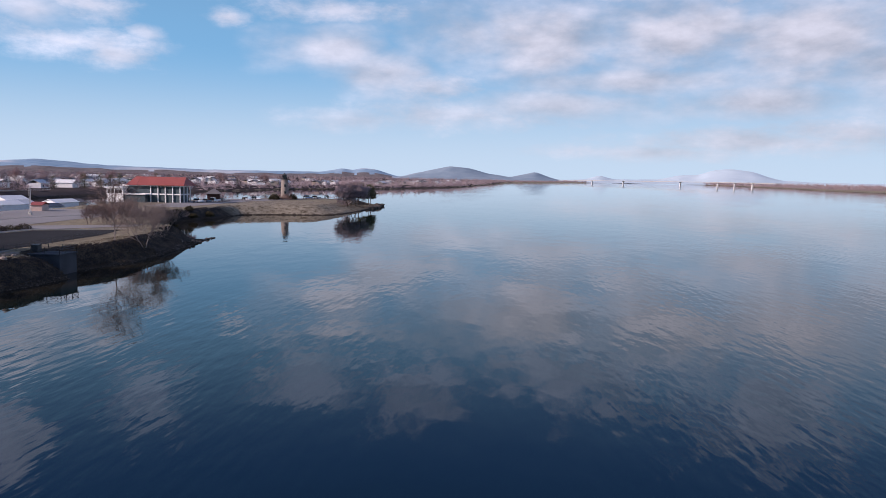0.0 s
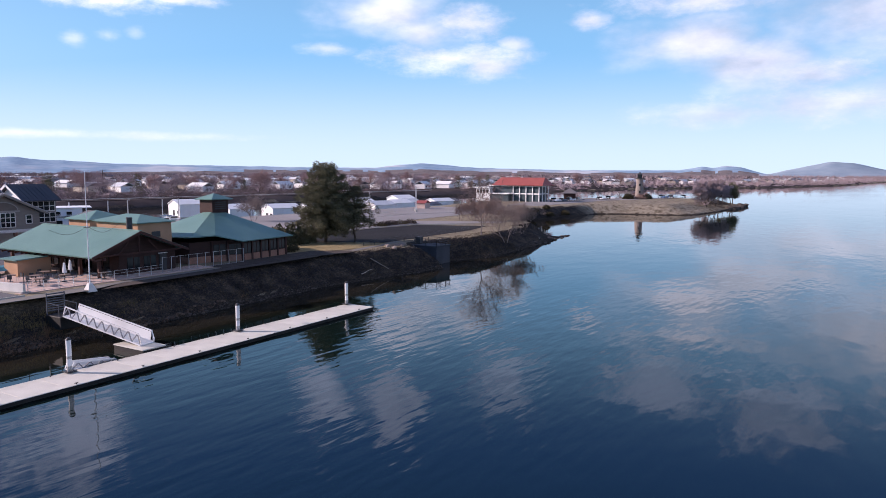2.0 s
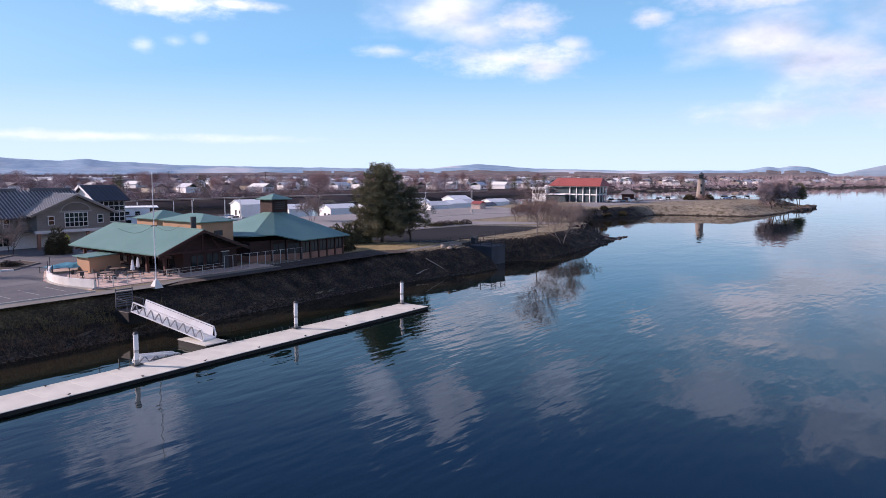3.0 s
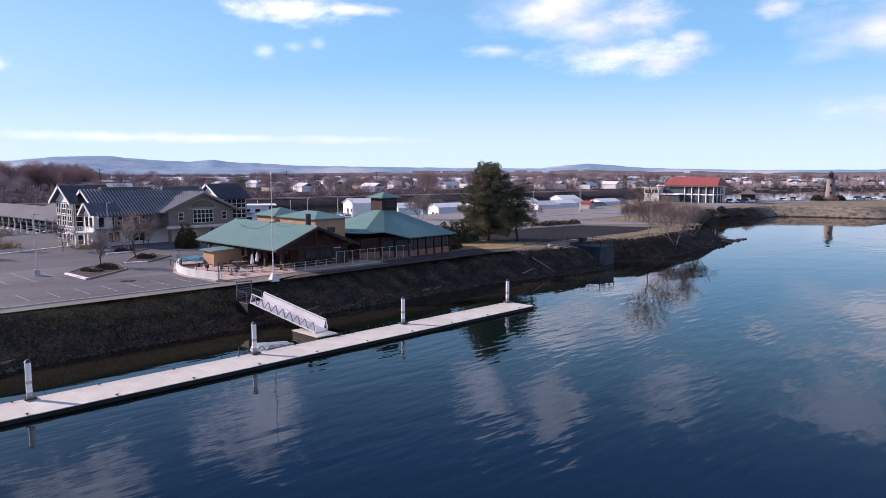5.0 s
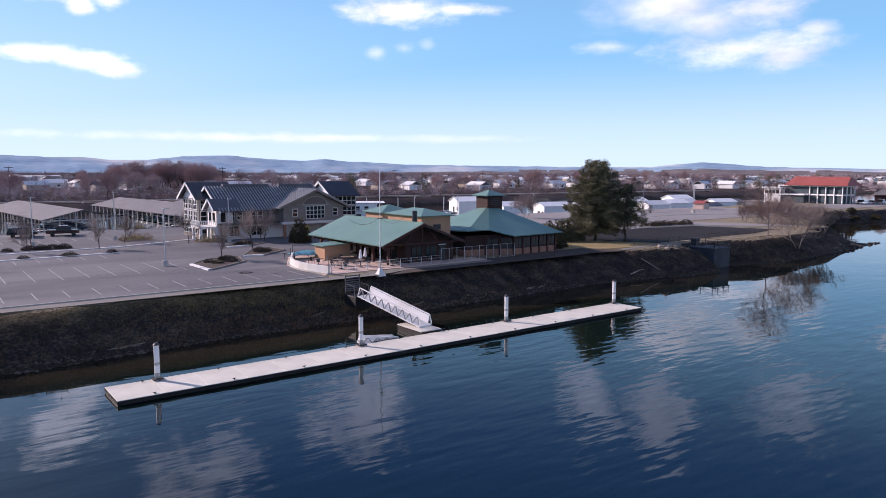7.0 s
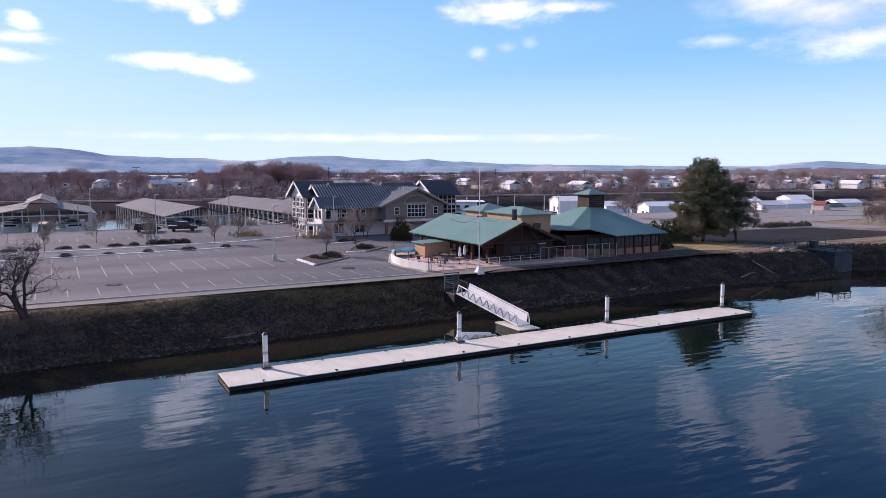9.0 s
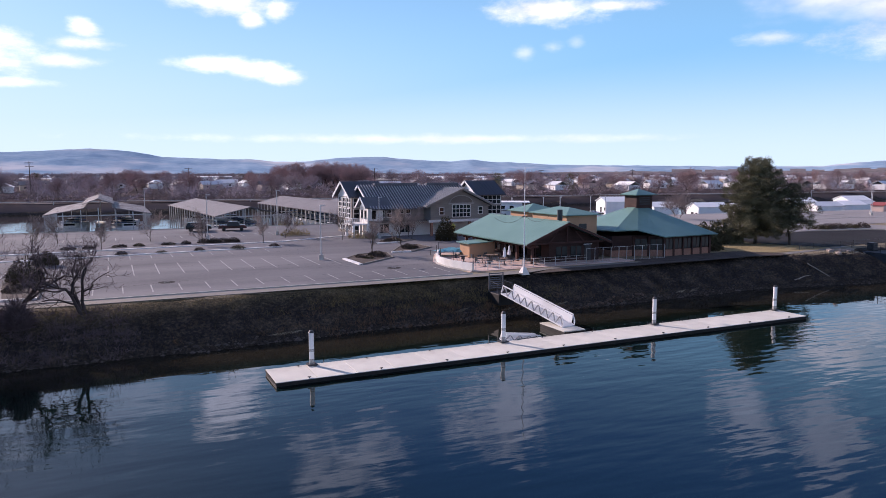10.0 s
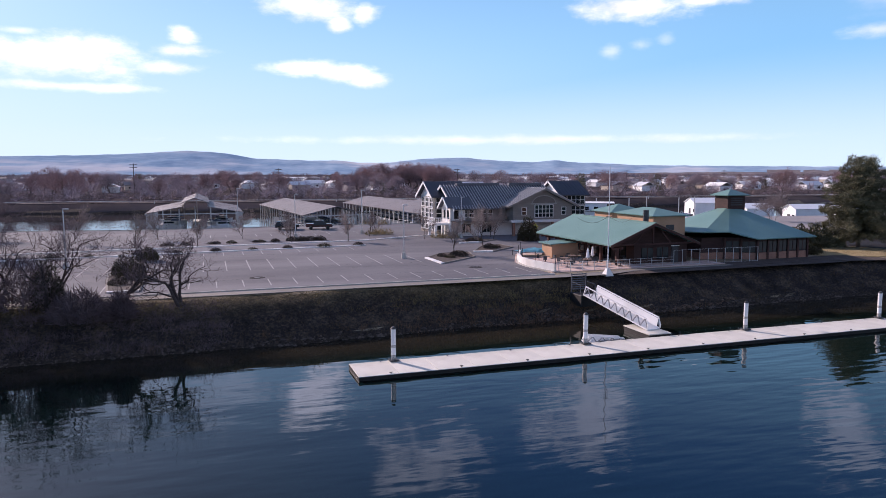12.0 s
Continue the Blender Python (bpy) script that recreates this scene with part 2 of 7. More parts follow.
def ground_material():
    """Dry winter grass and soil on the flat, dark brush on the banks, stones at the water's edge."""
    m = bpy.data.materials.new("ground_cover")
    m.use_nodes = True
    nt = m.node_tree
    link = nt.links.new
    p = nt.nodes["Principled BSDF"]
    p.inputs["Roughness"].default_value, p.inputs["Specular IOR Level"].default_value = 0.95, 0.1
    geo = nt.nodes.new("ShaderNodeNewGeometry")
    co = nt.nodes.new("ShaderNodeTexCoord")
    sep = nt.nodes.new("ShaderNodeSeparateXYZ")
    link(co.outputs["Object"], sep.inputs[0])

    def tex(s, d, r=0.55):
        t = nt.nodes.new("ShaderNodeTexNoise")
        t.inputs["Scale"].default_value, t.inputs["Detail"].default_value, t.inputs["Roughness"].default_value = s, d, r
        link(co.outputs["Object"], t.inputs["Vector"])
        return t.outputs[0]

    def ramp(v, *stops):
        r = nt.nodes.new("ShaderNodeValToRGB")
        while len(r.color_ramp.elements) < len(stops):
            r.color_ramp.elements.new(0.5)
        for e, (pos, c) in zip(r.color_ramp.elements, stops):
            e.position, e.color = pos, (*c, 1)
        link(v, r.inputs[0])
        return r.outputs[0]

    def mix(f, a, b):
        x = nt.nodes.new("ShaderNodeMix")
        x.data_type = "RGBA"
        link(f, x.inputs["Factor"])
        link(a, x.inputs["A"])
        link(b, x.inputs["B"])
        return x.outputs["Result"]

    def rng(v, lo, hi):
        r = nt.nodes.new("ShaderNodeMapRange")
        r.interpolation_type = "SMOOTHSTEP"
        r.inputs[1].default_value, r.inputs[2].default_value = lo, hi
        link(v, r.inputs[0])
        return r.outputs[0]

    n1, n2, n3 = tex(0.06, 4), tex(0.5, 6, 0.65), tex(4.0, 4, 0.7)
    flat = ramp(n2, (0.3, (0.17, 0.14, 0.10)), (0.5, (0.26, 0.22, 0.155)), (0.7, (0.33, 0.29, 0.20)))
    blend = nt.nodes.new("ShaderNodeMath")
    blend.operation = "ADD"
    half = [nt.nodes.new("ShaderNodeMath") for _ in range(2)]
    for h, v in zip(half, (n2, n3)):
        h.operation = "MULTIPLY"
        h.inputs[1].default_value = 0.5
        link(v, h.inputs[0])
    link(half[0].outputs[0], blend.inputs[0])
    link(half[1].outputs[0], blend.inputs[1])
    brush = ramp(blend.outputs[0], (0.34, (0.014, 0.012, 0.012)), (0.48, (0.034, 0.029, 0.027)), (0.57, (0.080, 0.062, 0.048)), (0.68, (0.17, 0.12, 0.08)))
    olive = ramp(blend.outputs[0], (0.36, (0.034, 0.026, 0.018)), (0.52, (0.115, 0.088, 0.048)), (0.68, (0.26, 0.20, 0.115)))
    rim = nt.nodes.new("ShaderNodeMath")                  # grass creeping down from the rim
    rim.operation = "MULTIPLY_ADD"
    link(n1, rim.inputs[0])
    rim.inputs[1].default_value = 2.6
    link(sep.outputs[2], rim.inputs[2])
    creep = nt.nodes.new("ShaderNodeMath")                # only upstream of the gangway
    creep.operation = "MULTIPLY"
    link(rng(rim.outputs[0], 3.2, 5.0), creep.inputs[0])
    link(rng(sep.outputs[0], 42.0, 34.0), creep.inputs[1])
    brush = mix(creep.outputs[0], brush, olive)
    stone = ramp(n3, (0.35, (0.018, 0.015, 0.013)), (0.72, (0.085, 0.066, 0.052)))
    slope = nt.nodes.new("ShaderNodeSeparateXYZ")
    link(geo.outputs["True Normal"], slope.inputs[0])
    steep = rng(slope.outputs[2], 0.985, 0.955)
    low = nt.nodes.new("ShaderNodeMath")
    low.operation = "ADD"
    link(sep.outputs[2], low.inputs[0])
    link(n2, low.inputs[1])
    c = mix(steep, flat, brush)
    sand = ramp(n2, (0.34, (0.10, 0.082, 0.055)), (0.48, (0.25, 0.21, 0.155)), (0.7, (0.37, 0.32, 0.25)))
    cape = nt.nodes.new("ShaderNodeMath")                # the sandy cape downstream
    cape.operation = "MULTIPLY"
    link(rng(sep.outputs[0], 246.0, 262.0), cape.inputs[0])
    link(rng(sep.outputs[0], 330.0, 312.0), cape.inputs[1])
    c = mix(cape.outputs[0], c, sand)
    c = mix(rng(low.outputs[0], 1.15, 0.75), c, stone)
    link(c, p.inputs["Base Color"])
    bp = nt.nodes.new("ShaderNodeBump")
    bp.inputs["Strength"].default_value, bp.inputs["Distance"].default_value = 0.8, 0.25
    link(n3, bp.inputs["Height"])
    link(bp.outputs[0], p.inputs["Normal"])
    return m


M = dict(
    water=water_material(),
    ground=ground_material(),
    asphalt=mat("asphalt", (0.100, 0.100, 0.110), (0.168, 0.167, 0.178), 0.9, 0.16, 7, 0.3, grime=(0.225, 0.222, 0.228), grime_amount=0.75, stretch=(0.4, 1.5, 1), spec=0.15),
    dark_asphalt=mat("dark_asphalt", (0.020, 0.019, 0.020), (0.042, 0.040, 0.041), 0.9, 0.07, 9, 0.3, grime=(0.06, 0.055, 0.053), grime_amount=0.4, spec=0.08),
    concrete=mat("concrete", (0.36, 0.34, 0.31), (0.52, 0.50, 0.46), 0.85, 0.5, 14, 0.2, grime=(0.25, 0.22, 0.19)),
    deck=mat("deck_concrete", (0.53, 0.515, 0.455), (0.67, 0.645, 0.57), 0.8, 0.6, 14, 0.2, vary=0.07, grime=(0.33, 0.30, 0.25), grime_amount=0.85),
    path=mat("path_concrete", (0.15, 0.14, 0.128), (0.23, 0.215, 0.195), 0.9, 0.25, 10, 0.2, grime=(0.3, 0.27, 0.23)),
    gravel=mat("gravel", (0.25, 0.21, 0.18), (0.40, 0.35, 0.30), 0.95, 0.2, 6, 0.5, grime=(0.17, 0.14, 0.11)),
    float=mat("float_rubber", (0.012, 0.012, 0.013), (0.03, 0.028, 0.026), 0.6, 1.2, 10, 0.2),
    lines=mat("road_paint", (0.19, 0.19, 0.195), (0.40, 0.395, 0.39), 0.7, 1.5, 18, 0.1, grime=(0.16, 0.16, 0.165), grime_amount=0.8),
    white=mat("white_paint", (0.74, 0.73, 0.71), (0.84, 0.83, 0.82), 0.55, 0.8, 14, 0.08, grime=(0.5, 0.47, 0.43), grime_amount=0.3),
    steel=mat("galvanised_steel", (0.42, 0.43, 0.44), (0.58, 0.58, 0.59), 0.45, 1.5, 20, 0.08, metal=0.6),
    dark_steel=mat("dark_steel", (0.03, 0.03, 0.032), (0.07, 0.07, 0.072), 0.5, 1.5, 20, 0.08),
    green_roof=mat("green_metal_roof", (0.120, 0.230, 0.200), (0.160, 0.285, 0.250), 0.5, 0.3, 9, 0.06, grime=(0.20, 0.30, 0.275), grime_amount=0.45, spec=0.3),
    brown=mat("brown_siding", (0.034, 0.017, 0.015), (0.068, 0.034, 0.028), 0.8, 0.7, 14, 0.2, stretch=(1, 1, 6)),
    ochre=mat("ochre_stucco", (0.39, 0.225, 0.13), (0.50, 0.295, 0.18), 0.9, 0.5, 12, 0.2, grime=(0.36, 0.24, 0.17)),
    brick=mat("red_brick", (0.26, 0.13, 0.09), (0.40, 0.21, 0.15), 0.9, 1.2, 10, 0.3, grime=(0.2, 0.13, 0.1)),
    timber=mat("dark_timber", (0.045, 0.020, 0.017), (0.085, 0.038, 0.030), 0.75, 0.8, 12, 0.2),
    slate_dark=mat("navy_metal_roof", (0.035, 0.04, 0.052), (0.06, 0.066, 0.082), 0.45, 0.4, 10, 0.08, spec=0.45),
    slate=mat("grey_metal_roof", (0.065, 0.070, 0.085), (0.105, 0.110, 0.128), 0.5, 0.4, 10, 0.08, grime=(0.12, 0.122, 0.135), spec=0.45),
    grey_siding=mat("grey_green_siding", (0.185, 0.160, 0.138), (0.26, 0.230, 0.20), 0.85, 0.6, 12, 0.15, stretch=(1, 1, 5)),
    teal=mat("dark_teal_panel", (0.03, 0.05, 0.06), (0.06, 0.085, 0.095), 0.5, 0.6, 12, 0.1),
    trim=mat("cream_trim", (0.60, 0.57, 0.53), (0.74, 0.71, 0.67), 0.7, 0.7, 12, 0.1),
    glass=plain_glass("window_glass"),
    red_roof=mat("red_metal_roof", (0.27, 0.070, 0.060), (0.35, 0.10, 0.085), 0.5, 0.3, 10, 0.06, vary=0.08),
    tin=mat("weathered_tin", (0.15, 0.137, 0.138), (0.215, 0.198, 0.196), 0.6, 0.3, 8, 0.1, stretch=(1, 1, 1), grime=(0.22, 0.19, 0.18)),
    bark=mat("bark", (0.045, 0.034, 0.028), (0.115, 0.09, 0.075), 0.95, 1.5, 16, 0.6),
    twig=mat("grey_twig", (0.20, 0.155, 0.135), (0.34, 0.27, 0.24), 0.95, 1.0, 12, 0.3, vary=0.15),
    red_twig=mat("red_brown_twig", (0.17, 0.105, 0.088), (0.29, 0.19, 0.16), 0.95, 1.0, 12, 0.3, vary=0.2),
    needle=mat("pine_needle", (0.045, 0.046, 0.027), (0.20, 0.185, 0.105), 0.9, 0.5, 6, 0.3, vary=0.15),
    lawn=mat("dry_lawn", (0.23, 0.175, 0.085), (0.36, 0.28, 0.145), 0.95, 0.3, 8, 0.5, grime=(0.2, 0.17, 0.07)),
    rock=mat("shore_rock", (0.035, 0.029, 0.026), (0.17, 0.135, 0.115), 0.9, 1.4, 7, 0.5, vary=0.35),
    tan=mat("tan_paint", (0.42, 0.36, 0.29), (0.55, 0.48, 0.40), 0.8, 0.4, 10, 0.15, vary=0.2),
    blue=mat("blue_tarp", (0.05, 0.20, 0.27), (0.09, 0.31, 0.40), 0.6, 1.0, 8, 0.3),
    # distance haze is put into the hill colours, paler to the right
    hill=mat("hazed_hill", (0.19, 0.31, 0.43), (0.36, 0.47, 0.57), 1.0, 0.0042, 0.022, 0.0, grime=(0.62, 0.62, 0.63), grime_amount=0.9, spec=0.0, stretch=(1, 1, 7)),
    haze_pale_hill=mat("hazy_hill", (0.22, 0.30, 0.37), (0.34, 0.41, 0.47), 1.0, 0.0022, 0.012, 0.0, spec=0.0),
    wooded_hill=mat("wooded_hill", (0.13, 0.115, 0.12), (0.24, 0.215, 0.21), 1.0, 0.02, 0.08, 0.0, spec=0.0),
    haze_faint_hill=mat("haze_faint_hill", (0.54, 0.66, 0.72), (0.62, 0.73, 0.79), 1.0, 0.0022, 0.012, 0.0, spec=0.0),
    town_ground=mat("town_ground", (0.055, 0.046, 0.047), (0.11, 0.092, 0.090), 1.0, 0.012, 0.1, 0.0, spec=0.0),
)


# ---- mesh helpers ----
def mesh_object(name, bm, material, parent=None, label=""):
    me = bpy.data.meshes.new(name)
    bm.to_mesh(me)
    bm.free()
    for m in material if isinstance(material, (list, tuple)) else [material]:
        me.materials.append(m)
    ob = new(name, me)
    ob.parent = parent
    if label:
        ob["label"] = label
    return ob


def part(name, bm, material, parent, label=""):
    return mesh_object(name, bm, material, parent, label)


def thing(name, label, category, at=(0, 0, 0), turn=0.0, group="", kind=""):
    ob = new(name)
    ob.empty_display_size = 0.5
    ob.matrix_basis = pose(*at, 0, 0, turn)
    return tagged(ob, label, category, group, kind)


def bm_new():
    return bmesh.new()


def add_box(bm, x0, x1, y0, y1, z0, z1, m=None, slot=0):
    co = [(x, y, z) for z in (z0, z1) for y in (y0, y1) for x in (x0, x1)]
    vs = [bm.verts.new(m @ Vector(c) if m else c) for c in co]
    for q in ((0, 2, 3, 1), (4, 5, 7, 6), (0, 1, 5, 4), (1, 3, 7, 5), (3, 2, 6, 7), (2, 0, 4, 6)):
        bm.faces.new([vs[k] for k in q]).material_index = slot
    return bm


def box(x0, x1, y0, y1, z0, z1, bevel=0.0):
    bm = add_box(bmesh.new(), x0, x1, y0, y1, z0, z1)
    if bevel:
        bmesh.ops.bevel(bm, geom=bm.edges[:], offset=bevel, segments=1, affect="EDGES")
    return bm


def add_rod(bm, a, b, r0, r1=None, sides=6):
    a, b = Vector(a), Vector(b)
    r1 = r0 if r1 is None else r1
    d = (b - a).normalized()
    u = d.orthogonal().normalized()
    v = d.cross(u)
    ring = [[bm.verts.new(c + r * (math.cos(t) * u + math.sin(t) * v)) for t in (2 * math.pi * k / sides for k in range(sides))] for c, r in ((a, r0), (b, r1))]
    for k in range(sides):
        bm.faces.new((ring[0][k], ring[0][(k + 1) % sides], ring[1][(k + 1) % sides], ring[1][k]))
    bm.faces.new(ring[0][::-1])
    bm.faces.new(ring[1])
    return bm


def rod(a, b, r0, r1=None, sides=6):
    return add_rod(bmesh.new(), a, b, r0, r1, sides)


def add_slab(bm, pts, t, slot=0):
    """A flat plate of thickness t below the polygon pts (counter-clockwise from its outside)."""
    pts = [Vector(p) for p in pts]
    nrm = (pts[1] - pts[0]).cross(pts[2] - pts[0]).normalized()
    top = [bm.verts.new(p) for p in pts]
    low = [bm.verts.new(p - nrm * t) for p in pts]
    bm.faces.new(top).material_index = slot
    bm.faces.new(low[::-1]).material_index = slot
    for k in range(len(pts)):
        j = (k + 1) % len(pts)
        bm.faces.new((top[j], top[k], low[k], low[j])).material_index = slot
    return bm


def slab(pts, t):
    return add_slab(bmesh.new(), pts, t)


def add_ribs(bm, pts, t, step, size=0.05, across=0):
    """Standing seams from the lower edge (pts[0], pts[1]) up to the upper edge (pts[3], pts[2])."""
    p = [Vector(q) for q in pts]
    nrm = (p[1] - p[0]).cross(p[2] - p[0]).normalized()
    n = max(2, int((p[1] - p[0]).length / step))
    for k in range(n + 1):
        f = k / n
        a, b = p[0].lerp(p[1], f), p[3].lerp(p[2], f)
        if (b - a).length < 0.3:
            continue
        side = (b - a).cross(nrm).normalized() * size / 2
        add_slab(bm, [a - side + nrm * size, a + side + nrm * size, b + side + nrm * size, b - side + nrm * size], size)
    return bm


def prism(outline, z0, z1, bm=None):
    bm = bm or bmesh.new()
    return add_slab(bm, [(x, y, z1) for x, y in outline], z1 - z0)


# ---- ground and water ----
G = 3.6                                               # level of the car parks
NEAR = [(-4850, 60), (-400, 58), (-60, 59.5), (8, 60), (24, 61.5), (52, 62), (72, 62.7), (86, 60.5), (97, 59), (101, 63), (106, 62.5), (115, 59.2), (135, 61),
        (159, 63.5), (166, 64.6), (160, 67), (172, 76), (188, 85), (205, 95), (213, 97), (224, 93.5), (242, 91), (259, 90), (265, 80), (267, 66), (272, 57), (300, 53.5), (332, 52), (364, 52.5),
        (366, 60), (366, 76), (364, 92), (345, 114), (320, 130), (300, 142), (280, 150), (262, 144), (240, 143), (215, 141), (180, 140), (150, 145), (100, 152), (75, 156),
        (50, 157), (20, 157), (4, 156), (-15, 157), (-40, 163), (-75, 188), (-400, 216), (-4850, 230)]
FAR = [(-4850, 799), (-1000, 387), (390, 238), (500, 236), (700, 203), (860, 107), (1128, 32), (2300, -90), (3550, -550), (4850, -900), (4850, 4850), (-4850, 4850)]
RIGHT = [(600, -1500), (1100, -880), (1448, -790), (2000, -850), (2700, -980), (3600, -1050), (4850, -1300), (4850, -4850), (600, -4850)]


def signed_distance(px, py, poly):
    """Metres inside (+) or outside (-) a polygon."""
    best = np.full(px.shape, 1e12)
    inside = np.zeros(px.shape, bool)
    for (x0, y0), (x1, y1) in zip(poly, poly[1:] + poly[:1]):
        dx, dy = x1 - x0, y1 - y0
        t = np.clip(((px - x0) * dx + (py - y0) * dy) / (dx * dx + dy * dy), 0, 1)
        best = np.minimum(best, (px - x0 - t * dx) ** 2 + (py - y0 - t * dy) ** 2)
        cross = (y0 > py) != (y1 > py)
        with np.errstate(divide="ignore", invalid="ignore"):
            inside ^= cross & (px < dx * (py - y0) / (dy if dy else 1e-9) + x0)
    return np.where(inside, 1, -1) * np.sqrt(best)


def wave(x, y, s, seed):
    """Cheap smooth unevenness from sines."""
    r = np.random.RandomState(seed)
    out = 0
    for k in range(6):
        a, f, p = r.uniform(0, 6.28), s * r.uniform(0.6, 1.9), r.uniform(0, 6.28)
        out = out + np.sin((x * np.cos(a) + y * np.sin(a)) * f + p)
    return out / 6


def bank(d, width, top):
    s = np.clip(d / width, 0, 1)
    rise = top * (0.12 * np.minimum(s * 8, 1) + 0.88 * s * s * (3 - 2 * s) * 0.55 + 0.88 * s * 0.45)
    return np.where(d > 0, rise, np.maximum(d * 0.5, -4.0))


def ground_height(x, y):
    d = signed_distance(x, y, NEAR)
    rough = wave(x, y, 0.45, 3) * 0.55 + wave(x, y, 1.6, 4) * 0.22
    edge = np.clip(d / 1.5, 0, 1) * np.clip((5.4 - d) / 2.4, 0, 1)
    low = np.clip((x - 226) / 20, 0, 1) * np.clip((100 - y) / 40, 0, 1)
    z = bank(d + wave(x, y, 0.7, 5) * 0.5 * (np.abs(d) < 12), 5.2 + 9 * low + 1.3 * ((x > -300) & (x < 84) & (y < 75)), G) + rough * edge
    # the spit runs out low
    spit = np.clip((x - 144) / 20, 0, 1) * (x < 175) * (y < 70)
    z = np.where(z > 0, z * (1 - 0.93 * spit), z)
    d2 = signed_distance(x, y, FAR)
    z = np.maximum(z, bank(d2, 10.0 + 12 * np.clip((x - 390) / 120, 0, 1), 3.5))
    z = np.maximum(z, bank(signed_distance(x, y, RIGHT), 20.0, 3.0))
    return z


def ground():
    def spread(*runs):
        out = []
        for a, b, step in runs:
            out += list(np.arange(a, b, step))
        return out

    far = [60 * 1.17 ** k for k in range(1, 40)]
    xs = spread((-64, 170, 1.1), (170, 380, 2.4))
    xs = [v for v in sorted(-64 - (f - 60) for f in far) if v > -4850] + xs + spread((380, 1200, 13)) + [1200 + f - 60 for f in far if 1200 + f - 60 < 4850]
    ys = spread((50, 72, 0.55), (72, 112, 1.6), (112, 225, 3.2), (225, 330, 4))
    ys = [v for v in sorted(-40 - (f - 60) for f in far) if v > -4850] + spread((-40, 50, 9)) + ys + [330 + f - 60 for f in far if 330 + f - 60 < 4850]
    xs, ys = [-4850.0] + xs + [4850.0], [-4850.0] + ys + [4850.0]
    gx, gy = np.meshgrid(xs, ys)
    gz = ground_height(gx, gy)
    verts = np.stack([gx, gy, gz], -1).reshape(-1, 3)
    w = len(xs)
    faces = [(j * w + i, j * w + i + 1, (j + 1) * w + i + 1, (j + 1) * w + i) for j in range(len(ys) - 1) for i in range(w - 1)
             if max(gz[j, i], gz[j, i + 1], gz[j + 1, i], gz[j + 1, i + 1]) > -3.9]
    me = bpy.data.meshes.new("ground")
    me.from_pydata(verts.tolist(), [], faces)
    me.polygons.foreach_set("use_smooth", [True] * len(me.polygons))
    me.materials.append(M["ground"])
    me.materials.append(M["town_ground"])
    far_side = signed_distance(gx, gy, FAR).reshape(-1) > 0.8
    me.polygons.foreach_set("material_index", [int(far_side[f[0]] and far_side[f[2]]) for f in faces])
    tagged(new("ground", me), "dry winter grass and dark brushy river banks", "ground", kind="structure")


def water():
    bm = bmesh.new()
    bmesh.ops.create_grid(bm, x_segments=8, y_segments=8, size=4840)
    ob = mesh_object("water", bm, M["water"])
    ob.location.z = 0.10
    tagged(ob, "wide calm dark blue river with light ripples", "river", kind="structure")


def sheet(name, outline, z, material, label, category, thick=0.03):
    return tagged(mesh_object(name, prism(outline, z - thick, z), material), label, category, kind="structure")


# ---- car park by the river ----
def kerb(name, pts, closed=False, width=0.16, high=0.15, z=G, label="low concrete kerb beside the asphalt", material="concrete"):
    bm = bmesh.new()
    pairs = list(zip(pts, pts[1:] + (pts[:1] if closed else [])))
    for a, b in pairs[: len(pts) if closed else len(pts) - 1]:
        a, b = Vector(a), Vector(b)
        d = (b - a).normalized()
        s = Vector((-d.y, d.x)) * width / 2
        add_slab(bm, [(*(a - s), z + high), (*(b - s), z + high), (*(b + s), z + high), (*(a + s), z + high)], high + 0.1)
    return tagged(mesh_object(name, bm, M[material]), label, "kerb", kind="structure")


def stall_lines():
    bm = bmesh.new()
    z = G + 0.045

    def line(x0, y0, x1, y1, w=0.12):
        d = Vector((x1 - x0, y1 - y0)).normalized()
        s = Vector((-d.y, d.x)) * w / 2
        add_slab(bm, [(x0 - s.x, y0 - s.y, z), (x1 - s.x, y1 - s.y, z), (x1 + s.x, y1 + s.y, z), (x0 + s.x, y0 + s.y, z)], 0.01)

    for k in range(-13, 9):
        line(4.5 + 2.6 * k, 83.5, 4.5 + 2.6 * k, 93.3)
    for k in range(-13, 14):
        line(3.2 + 2.6 * k, 71.3, 3.2 + 2.6 * k, 75.8)
    for k in range(-12, 7):
        y = 104.2 + (4.5 + 2.6 * k) * 0.094
        line(4.5 + 2.6 * k, y - 5.2, 4.5 + 2.6 * k, y - 0.6)
    for k in range(-12, 10):
        line(3.0 + 2.6 * k, 128.0, 3.0 + 2.6 * k, 133.0)
    tagged(mesh_object("parking_lines", bm, M["lines"]), "worn white painted parking stall lines on asphalt", "road marking", kind="structure")


